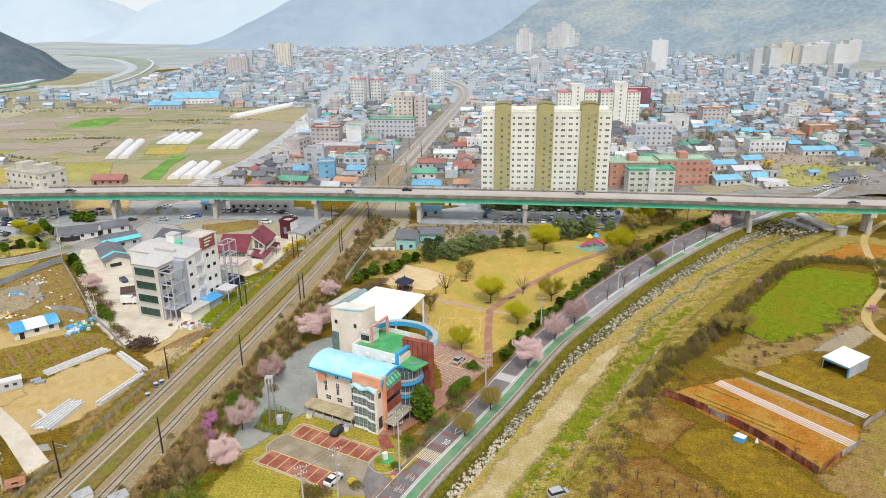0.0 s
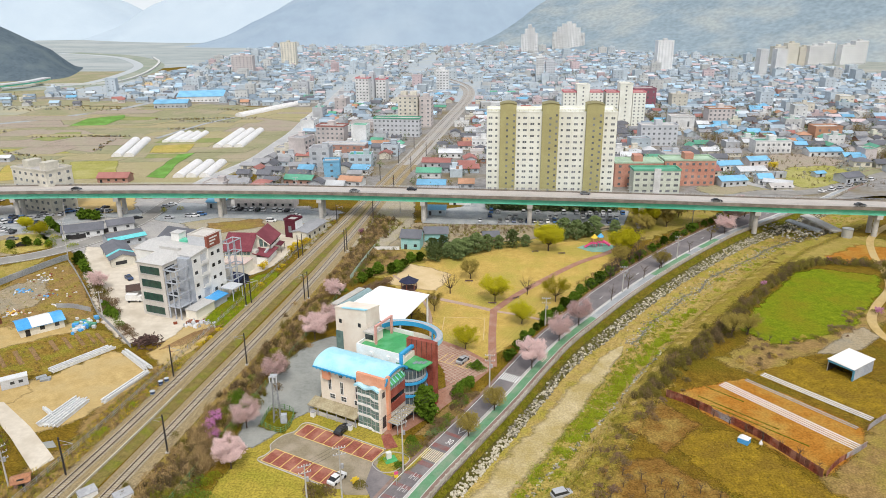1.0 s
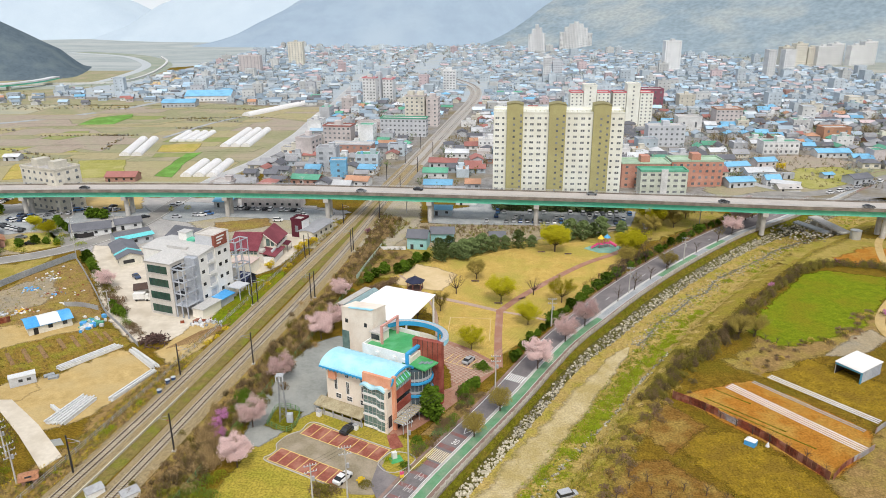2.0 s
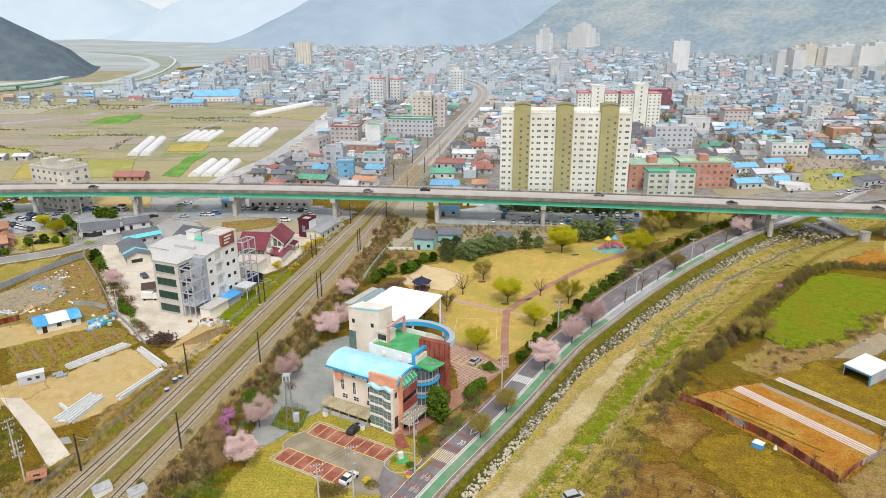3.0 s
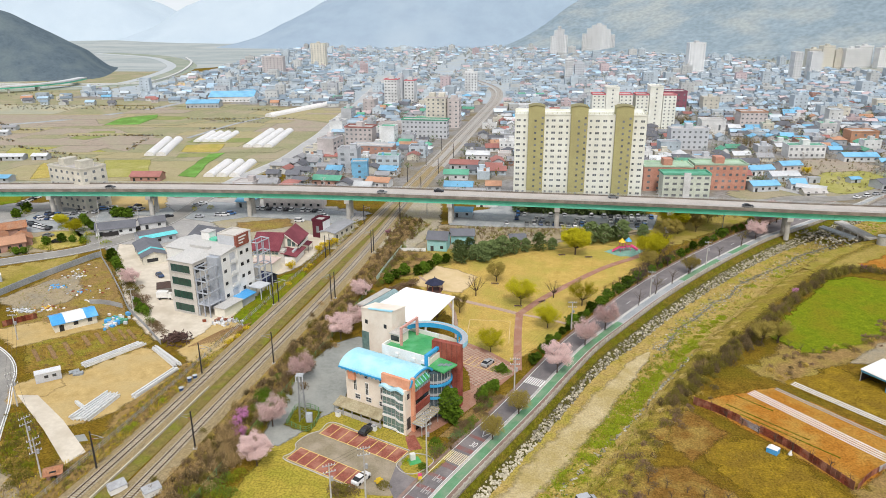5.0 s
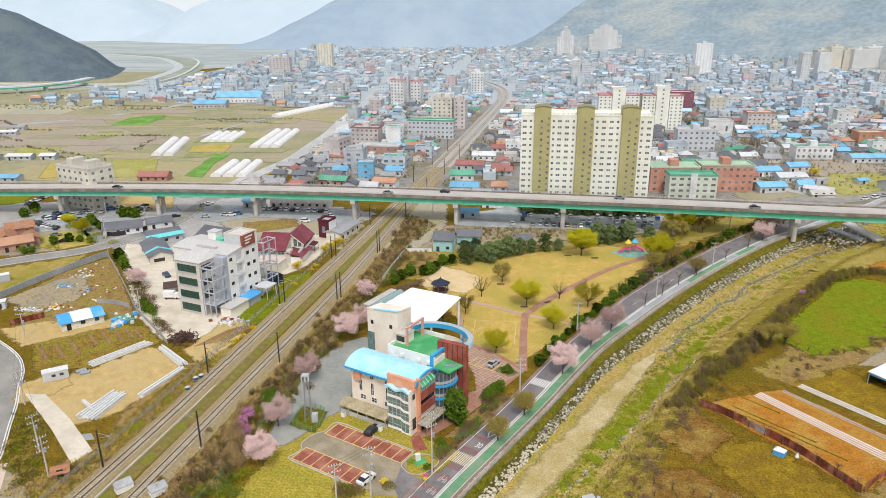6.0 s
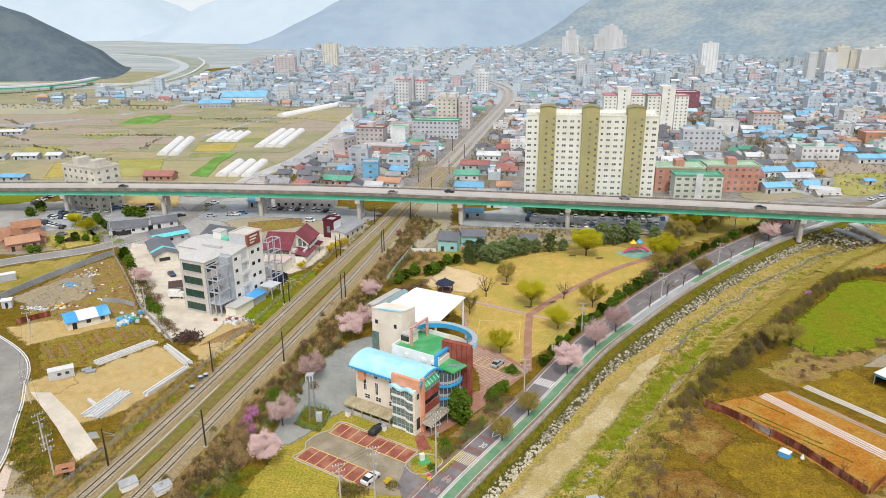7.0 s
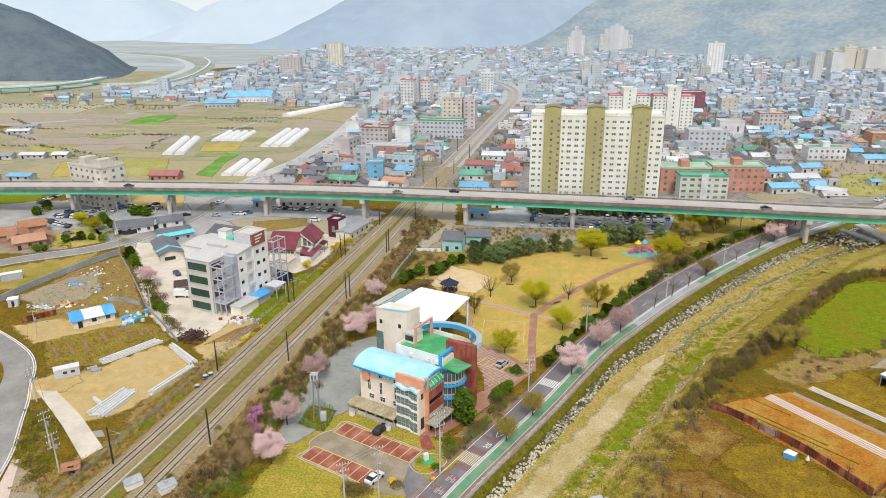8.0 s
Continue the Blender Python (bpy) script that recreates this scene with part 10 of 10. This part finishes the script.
line_fence("sheet_fence", [(81, 138), (84.5, 141), (88.5, 144)], 1.4, 1.2, "rustpale", "pale rusty sheet fence beside a field", True)
line_fence("retaining_wall", [(-171, 180), (-169.4, 195), (-165.5, 212), (-160.2, 229), (-158.4, 232)], 2.2, 2.5, "lane", "grey concrete panel wall round a storage yard", True, thick=0.2, cat="wall")
line_fence("sheet_fence", [(-152, 170.9), (-149, 174.5), (-145.8, 177.6)], 1.8, 1.0, "rust", "dark rusty fence beside the workshop", True)
line_fence("sheet_fence", [(-136.2, 189.4), (-131, 189.6), (-124, 187.4)], 1.6, 1.6, "grey", "grey sheet fence behind the workshop", True)
line_fence("yard_fence", [(-158, 231), (-147.5, 218.7), (-131.9, 199.6), (-121.5, 186.5), (-110.5, 175.8), (-99.5, 164.8)], 1.3, 2.2, "grey", "low grey sheet fence along the factory yard", True)
line_fence("yard_fence", [(-175.5, 256.5), (-170, 255), (-164, 261.5), (-158, 269.8)], 1.9, 2.4, "dark", "black sheet fence round the yard of a white house", True)
line_fence("park_fence", [(-49.8, 218.2), (-48.6, 235), (-47, 252.2)], 1.8, 2.4, "mint", "pale mint panel fence beside the park", True)
line_fence("garden_wall", [(-47, 249.6), (-42, 250), (-37.4, 250.3)], 1.4, 2.4, "white", "low white wall behind the fallow lot", True, cat="wall")
line_fence("mesh_fence", [(-51.7, 130.5), (-46.1, 128.4), (-45.9, 136.0), (-51.3, 137.4), (-51.7, 130.5)], 1.3, 1.4, "meshgreen", "green mesh fence round the mast", False)
line_fence("rail_fence", [TRACK_R.at(s, 12.6)[:2] for s in (55, 90, 130, 170)], 1.5, 3.0, "meshgreen", "thin green fence along the railway", False)
line_fence("rail_fence", [TRACK_L.at(s, -6.5)[:2] for s in (50, 90, 130, 170, 210)], 1.2, 3.0, "grey", "thin wire fence along the railway", False)

# ---- east side things ----
M["bluetrim"] = mat("bluetrim", (0.1, 0.3, 0.42), size=0.6)


def field_shed():
    ob = thing("field_shed", "open field shed with a white sheet roof", "shed", at=put(89.2, 165, 37))
    part("roof", Geo().add([(-4.9, -3.4, 3.1), (4.9, -3.4, 3.3), (4.9, 3.4, 3.5), (-4.9, 3.4, 3.3), (-4.9, -3.4, 3.22), (4.9, -3.4, 3.42), (4.9, 3.4, 3.62), (-4.9, 3.4, 3.42)],
         [(4, 5, 6, 7), (3, 2, 1, 0), (0, 1, 5, 4), (1, 2, 6, 5), (2, 3, 7, 6), (3, 0, 4, 7)]), M["white"], ob)
    for x in (-4.6, 0, 4.6):
        for y in (-3.1, 3.1):
            part("post", Geo().box(x - 0.08, x + 0.08, y - 0.08, y + 0.08, 0, 3.2), M["steel"], ob)
    part("side_wall", Geo().box(-4.4, 4.5, -3.3, -3.15, 0, 3.1), M["greyblue"], ob, "grey-blue sheet wall")
    part("end_wall", Geo().box(4.5, 4.65, -3.2, 3.2, 0, 3.2), M["c_grey"], ob)
    for k in range(14):
        part("wall_rib", Geo().box(-4.3 + k * 0.65, -4.24 + k * 0.65, -3.36, -3.3, 0, 3.05), M["greyblue"], ob)
    part("blue_trim", Geo().box(-4.85, -4.42, -3.42, -3.1, 0, 3.1).box(-4.85, -4.7, -3.1, 3.2, 2.7, 3.1), M["bluetrim"], ob, "blue painted corner post and beam")
    part("back_wall", Geo().box(-4.6, 4.5, 3.0, 3.1, 0, 2.9), M["dark"], ob)
    return ob


field_shed()


def water_tank():
    ob = thing("water_tank", "blue plastic water tank with a white cover", "water tank", at=put(52.8, 131.6, -40))
    part("tank", Geo().box(-1.1, 1.1, -0.8, 0.8, 0.0, 1.1).box(-1.0, 1.0, -0.7, 0.7, 1.1, 1.3), M["bluesheet"], ob)
    part("cover", Geo().add([(-1.15, -0.85, 1.15), (1.15, -0.85, 1.3), (1.15, 0.85, 1.3), (-1.15, 0.85, 1.15), (-0.6, -0.4, 1.65), (0.7, -0.4, 1.6), (0.7, 0.4, 1.6), (-0.6, 0.4, 1.65)],
         [(4, 5, 6, 7), (0, 1, 5, 4), (1, 2, 6, 5), (2, 3, 7, 6), (3, 0, 4, 7)]), M["white"], ob)
    return ob


water_tank()
for x, y, a in ((56.2, 131.3, 0),):
    ob = thing("sack", "crumpled pale plastic sack", "sack", at=put(x, y, a))
    part("bag", Geo().cyl((0, 0, 0), (0, 0, 0.7), 0.45, 0.2, 9).cyl((0, 0, 0.7), (0.1, 0, 1.1), 0.2, 0.05, 7), M["film"], ob)
ob = thing("cistern", "round grey steel cistern on the river bank", "cistern", at=put(138, 276.4))
part("drum", Geo().cyl((0, 0, 0), (0, 0, 3.4), 2.0, n=24), M["steel"], ob)
part("lid", Geo().cyl((0, 0, 3.6), (0, 0, 3.8), 2.1, 0.5, 24), M["steel"], ob)
ob = thing("broken_bridge", "collapsed grey concrete bridge ramp over rubble", "ruin", at=put(133, 290, -62))
part("slab", Geo().box(-8, 9, -2.4, 2.4, 0.2, 0.9, pose(0, 0, 1.2, 0, 8, 0)), M["concrete"], ob)
part("slab", Geo().box(-6, 8, -1.8, 1.8, 0.2, 0.8, pose(-3, -7, 0.4, 0, 5, 12)), M["lane"], ob)
for k in range(5):
    part("support", Geo().box(-7 + k * 3.4, -6.4 + k * 3.4, -2, 2, -2.5, 1.2 - k * 0.1), M["concrete"], ob)
rub = Geo()
for k in range(150):
    rub.m = put(122 + r.gauss(0, 6), 284 + r.gauss(0, 7), r.uniform(0, 360), float(ground_z(122, 284)[0]) * 0 - 0.2, r.uniform(0.4, 1.4))
    rub.add(*shapes[r.randrange(6)])
tagged(part("rubble", rub, M["rock"]), "broken concrete rubble under the viaduct", "rubble", kind="stuff")

# ---- west yard things ----
def pipe_stack(x, y, turn, length, rows, label, flare=1.0):
    ob = thing("pipe_stack", label, "pipes", "stacks of pipes", at=put(x, y, turn))
    for k in range(rows):
        for j in range(2 if k % 2 else 3):
            part("pipe", Geo().cyl((r.uniform(-0.4, 0.4), k * 0.46, 0.2 + j * 0.34), (length + r.uniform(-0.8, 0.8), k * 0.46 * flare + r.uniform(-0.1, 0.1), 0.2 + j * 0.34), 0.2, n=8), M["pipe"], ob)
    return ob


M["pipe"] = mat("pipe", (0.68, 0.68, 0.66), (0.55, 0.56, 0.56), size=0.8, rough=0.4, vary=0.12)
pipe_stack(-112.6, 150.2, 58, 16, 6, "long pale steel pipes stacked on a sandy yard")
pipe_stack(-97.0, 126.6, 84, 11, 11, "heap of long pale pipes on the ground", 0.8)
pipe_stack(-100.4, 161.8, -40, 14, 4, "pale pipes lying side by side", 1.4)
pipe_stack(-91.6, 137.2, 76, 14.5, 3, "bundle of grey pipes beside brown weeds")
pipe_stack(-104.5, 133.5, -35, 6, 2, "small pile of timber and pipes")


def container(x, y, turn):
    ob = thing("site_container", "grey site container with two small windows", "container", at=put(x, y, turn))
    part("body", Geo().box(-2.9, 2.9, -1.2, 1.2, 0.15, 2.5), M["c_grey"], ob)
    part("roof", Geo().box(-3.0, 3.0, -1.3, 1.3, 2.5, 2.65), M["w_white"], ob, "white roof")
    for k in range(2):
        part("window", Geo().box(-0.9 + k * 1.8, 0.0 + k * 1.8, -1.26, -1.18, 1.2, 1.9), M["glass"], ob)
    for k in range(12):
        part("rib", Geo().box(-2.75 + k * 0.48, -2.68 + k * 0.48, -1.25, -1.2, 0.2, 0.95), M["c_grey"], ob)
    return ob


container(-118.2, 143.4, 38)
hut = thing("site_container", "grey container behind a concrete wall", "container", at=put(-180.9, 202.9, 40))
part("body", Geo().box(-3.2, 3.2, -1.2, 1.2, 0.1, 2.5), M["greyblue"], hut)
part("roof", Geo().box(-3.3, 3.3, -1.3, 1.3, 2.5, 2.66), M["w_white"], hut)
hut = thing("hut", "small white hut in a storage yard", "hut", at=put(-164.1, 182.5, 30))
part("wall", Geo().box(-1.4, 1.4, -1.2, 1.2, 0, 2.4), M["c_grey"], hut)
part("roof", Geo().box(-1.6, 1.6, -1.4, 1.4, 2.4, 2.6), M["white"], hut)
part("door", Geo().box(-0.4, 0.4, -1.26, -1.18, 0.05, 1.9), M["dark"], hut)
for x, y, a in ((-114, 147.4, 30), (-112.4, 146.6, 20)):
    ob = thing("board_stack", "flat stack of grey concrete boards", "boards", at=put(x, y, a))
    for k in range(4):
        part("board", Geo().box(-1.2, 1.2, -0.7, 0.7, 0.08 + k * 0.14, 0.18 + k * 0.14, pose(0, 0, 0, 0, 0, k * 5)), M["lane"], ob)
heap = Geo()
for k in range(240):
    x, y = -96.6 + r.gauss(0, 1.7), 168.2 + r.gauss(0, 1.7)
    z = max(0.05, 2.3 - 0.6 * math.hypot(x + 96.6, y - 168.2)) * r.random() ** 0.5
    a = r.uniform(0, 6.28)
    heap.cyl((x, y, z + 0.2), (x + 1.0 * math.cos(a), y + 1.0 * math.sin(a), z + 0.2 + r.uniform(-0.2, 0.3)), 0.14, n=6)
M["log"] = islands(mat("log", (0.1, 0.06, 0.05), (0.06, 0.035, 0.03), size=0.4), 0.5, 1.8)
tagged(part("log_heap", heap, M["log"]), "heap of short dark logs", "logs", kind="stuff")


def crumpled(g0, m, q, tip):
    """A crumpled sheet or sack."""
    g0.m = m
    g0.add([(-q, -q * 0.6, 0.05), (q, -q * 0.6, 0.05), (q, q * 0.6, 0.05), (-q, q * 0.6, 0.05), (-q * 0.9, -q * 0.5, tip[0]), (q * 0.8, -q * 0.5, tip[1]), (q, q * 0.4, tip[2]), (-q * 0.7, q * 0.6, tip[3])],
           [(4, 5, 6, 7), (0, 1, 5, 4), (1, 2, 6, 5), (2, 3, 7, 6), (3, 0, 4, 7)])
    g0.m = None


junk = {k: Geo() for k in ("bluesheet", "film", "car_yellow", "r_white", "rust", "grey", "r_green", "r_orange")}
for x0, y0, sx, sy, n, keys in ((-153.5, 182.5, 3.0, 1.2, 46, ("film", "r_white", "grey")), (-147.5, 185, 2.4, 1.0, 34, ("car_yellow", "film", "r_orange", "rust")), (-155.4, 201.7, 2.0, 1.2, 26, ("bluesheet", "bluesheet", "film")), (-145.6, 198.6, 1.6, 1.4, 20, ("grey", "bluesheet", "rust")), (-155, 213, 3.0, 3.0, 26, ("r_white", "film", "rust")), (-139, 199, 3.0, 4.0, 14, ("film", "rust"))):
    for k in range(n):
        s1 = r.uniform(0.15, 0.6)
        x, y = x0 + r.gauss(0, sx), y0 + r.gauss(0, sy)
        tip = [r.uniform(0.1, 0.45) for _ in range(4)]
        crumpled(junk[r.choice(keys)], put(x, y, r.uniform(0, 360)), s1, tip)
for k in range(40):
    s1 = r.uniform(0.3, 0.9)
    junk[r.choice(("r_white", "bluesheet", "r_green", "film"))].box(-s1, s1, -s1 * 0.7, s1 * 0.7, 0.05, r.uniform(0.4, 1.1), put(-121 + r.gauss(0, 2), 178 + r.gauss(0, 2.4), r.uniform(0, 360)))
for k in range(50):
    s1 = r.uniform(0.2, 0.6)
    junk[r.choice(("r_white", "film", "rust", "grey"))].box(-s1, s1, -s1 * 0.7, s1 * 0.7, 0.05, r.uniform(0.3, 0.9), put(-88 + r.gauss(0, 2.0), 181.5 + r.gauss(0, 1.6), r.uniform(0, 360)))
join_stuff("yard_junk", junk, "scattered tarpaulins, sacks and boards on bare ground", "junk")
for x, y in ((-82.0, 141.4), (-82.2, 146.2), (-81.4, 147.6)):
    ob = thing("cable_drum", "dark blue drum beside the railway", "drum", "drums by the track", at=put(x, y))
    part("drum", Geo().cyl((0, 0, 0), (0, 0, 1.2), 0.55, n=12), M["car_navy"], ob)
    part("rim", Geo().cyl((0, 0, 1.2), (0, 0, 1.26), 0.62, n=12).cyl((0, 0, 0.5), (0, 0, 0.56), 0.6, n=12), M["greyblue"], ob)
for x, y in ((-76.8, 104.6), (-69.6, 104.4)):
    ob = thing("track_box", "white trackside cabinet with a dark lid", "cabinet", "cabinets by the track", at=put(x, y, 50))
    part("body", Geo().box(-1.6, 1.6, -0.9, 0.9, 0.2, 1.4), M["white"], ob)
    part("lid", Geo().add([(-1.7, -1, 1.4), (1.7, -1, 1.4), (1.7, 1, 1.4), (-1.7, 1, 1.4), (-1.7, -1, 1.5), (1.7, -1, 1.5), (1.7, 1, 2.0), (-1.7, 1, 2.0)], [(4, 5, 6, 7), (0, 1, 5, 4), (1, 2, 6, 5), (2, 3, 7, 6), (3, 0, 4, 7), (3, 2, 1, 0)]), M["grey"], ob)

# ---- greenhouses ----
def greenhouse(x, y, turn, w, length, label):
    ob = thing("greenhouse", label, "greenhouse", "greenhouses of the valley", at=put(x, y, turn))
    n = 10
    prof = [(w / 2 * math.cos(math.pi * k / n), 0.04 + (w * 0.42) * math.sin(math.pi * k / n)) for k in range(n + 1)]
    part("film_cover", Geo().add([(a, b, z) for b in (0, length) for a, z in prof], [(i, i + n + 1, i + n + 2, i + 1) for i in range(n)] + [tuple(range(n + 1)), tuple(range(2 * n + 1, n, -1))]), M["film"], ob)
    for k in range(int(length / 6) + 1):
        part("hoop", Geo().add([(a * 1.01, k * 6.0 + dy, z * 1.01) for dy in (0, 0.15) for a, z in prof], [(i, i + n + 1, i + n + 2, i + 1) for i in range(n)]), M["steel"], ob)
    return ob


for x, y, a, w, L, n, gap in ((-238.5, 414.5, 16, 6.3, 58, 2, 7.6), (-229.6, 463, 7, 5.0, 37, 4, 5.8), (-186.4, 446.5, 6, 6.0, 66, 3, 7.0), (-175, 361.8, 7, 6.0, 38, 3, 7.2), (-221, 582, -20, 8, 90, 1, 8)):
    for k in range(n):
        greenhouse(x + k * gap, y + k * 0.6, a, w, L, "long plastic-film greenhouse tunnel in a field")

# ---- park furniture ----
def pavilion():
    ob = thing("pavilion", "small wooden pavilion with a dark tiled roof", "pavilion", at=put(-28.9, 212.0, 20))
    n = 6
    ring = [(2.9 * math.cos(math.pi / 3 * k), 2.9 * math.sin(math.pi / 3 * k)) for k in range(n)]
    part("roof", Geo().add([(x * 1.15, y * 1.15, 2.9) for x, y in ring] + [(x * 0.55, y * 0.55, 3.7) for x, y in ring] + [(0, 0, 4.7)] + [(x * 1.15, y * 1.15, 2.75) for x, y in ring],
         [(k, (k + 1) % n, n + (k + 1) % n, n + k) for k in range(n)] + [(n + k, n + (k + 1) % n, 2 * n) for k in range(n)] + [(2 * n + 1 + k, 2 * n + 1 + (k + 1) % n, (k + 1) % n, k) for k in range(n)] + [tuple(range(3 * n, 2 * n, -1))]), M["navy"], ob)
    for x, y in ring:
        part("post", Geo().cyl((x * 0.85, y * 0.85, 0), (x * 0.85, y * 0.85, 2.8), 0.13), M["brownsign"], ob)
    part("floor", Geo().prism([(x * 0.95, y * 0.95) for x, y in ring], 0, 0.45), M["log"], ob)
    part("finial", Geo().cyl((0, 0, 4.6), (0, 0, 5.2), 0.12, 0.04), M["navy"], ob)
    return ob


pavilion()
patch("play_surface", [(32, 257), (36, 253.5), (42, 254), (44, 258.5), (39, 262)], 0.1, mat("play_surface", (0.2, 0.38, 0.3), (0.16, 0.31, 0.25), size=0.6, big=3, c3=(0.26, 0.42, 0.34)), "green rubber playground surface", "playground")
M["play_pink"] = mat("play_pink", (0.72, 0.1, 0.25), size=0.5, rough=0.4)
M["play_blue"] = mat("play_blue", (0.1, 0.4, 0.7), size=0.5, rough=0.4)
M["play_yellow"] = mat("play_yellow", (0.8, 0.55, 0.05), size=0.5, rough=0.4)


def playground():
    ob = thing("play_tower", "pink, blue and yellow climbing tower with slide", "playground tower", at=put(38.0, 258.5, 20))
    for x, y, key in ((-1.4, 0, "play_yellow"), (1.4, 0.3, "play_blue")):
        part("tower_roof", Geo().cyl((x, y, 3.9), (x, y, 5.3), 1.4, 0.1, 8), M[key], ob)
        for k in range(4):
            a = math.pi / 4 + k * math.pi / 2
            part("post", Geo().cyl((x + math.cos(a), y + math.sin(a), 0), (x + math.cos(a), y + math.sin(a), 3.9), 0.08), M["play_pink"], ob)
        part("platform", Geo().box(x - 1, x + 1, y - 1, y + 1, 1.6, 1.8), M["play_pink"], ob)
    part("slide", Geo().add([(-2.2, -0.4, 1.8), (-2.2, 0.5, 1.8), (-5.2, 0.5, 0.25), (-5.2, -0.4, 0.25), (-2.2, -0.4, 2.2), (-2.2, 0.5, 2.2), (-5.2, 0.5, 0.65), (-5.2, -0.4, 0.65)], [(0, 1, 2, 3), (0, 3, 7, 4), (1, 5, 6, 2)]), M["play_pink"], ob)
    part("tunnel", Geo().cyl((2.2, 0, 2.2), (4.6, -1.4, 0.7), 0.55, n=10), M["play_pink"], ob)
    return ob


playground()
for x, y, a in ((23.8, 249.5, 10), (-9.5, 219.5, 0), (-1.4, 201.5, 0), (6, 206, 40), (14, 251, 10)):
    ob = thing("bench", "low wooden park bench", "bench", "benches of the park", at=put(x, y, a))
    part("seat", Geo().box(-1.3, 1.3, -0.3, 0.3, 0.4, 0.5), M["log"], ob)
    for sx in (-1.0, 1.0):
        part("leg", Geo().box(sx - 0.1, sx + 0.1, -0.25, 0.25, 0, 0.4), M["concrete"], ob)
# bits beside the library
for u, v, key, lab in ((-17.5, -1.6, "white", "white utility box beside the lawn"), (-7.0, -1.9, "white", "white utility box beside the lawn")):
    m = put(-24.54, 129.26, -24.5) @ Matrix.Translation((u, v, 0))
    ob = thing("utility_box", lab, "box", "boxes by the library", at=m)
    part("box", Geo().box(-0.5, 0.5, -0.4, 0.4, 0, 1.3), M["white"], ob)
    part("top", Geo().box(-0.55, 0.55, -0.45, 0.45, 1.3, 1.38), M["grey"], ob)
ob = thing("sign_post", "roadside post with red and yellow sign boards", "road sign", at=put(-18.8, 112.6, 20))
part("post", Geo().cyl((0, 0, 0), (0, 0, 3.2), 0.06), M["steel"], ob)
part("red_board", Geo().box(-0.4, 0.4, -0.06, 0.0, 2.4, 3.1), M["play_pink"], ob)
part("yellow_board", Geo().box(-0.4, 0.4, -0.06, 0.0, 1.7, 2.35), M["play_yellow"], ob)
ob = thing("banner_stand", "yellow banner stand on the lawn", "banner", at=put(-26.9, 112.2, 30))
part("banner", Geo().box(-0.5, 0.5, -0.05, 0.05, 0.3, 1.7).box(-0.9, 0.9, -0.04, 0.06, 0.9, 1.3), M["play_yellow"], ob)
part("foot", Geo().box(-0.5, 0.5, -0.3, 0.3, 0, 0.1), M["dark"], ob)
ob = thing("equipment_box", "white cabinet on a green mat", "cabinet", at=put(-21.6, 120.9, 30))
part("cabinet", Geo().box(-0.5, 0.5, -0.4, 0.4, 0.05, 1.5), M["white"], ob)
part("mat", Geo().box(-1.2, 1.4, -1.8, 0.6, 0.02, 0.08), M["terrace"], ob)
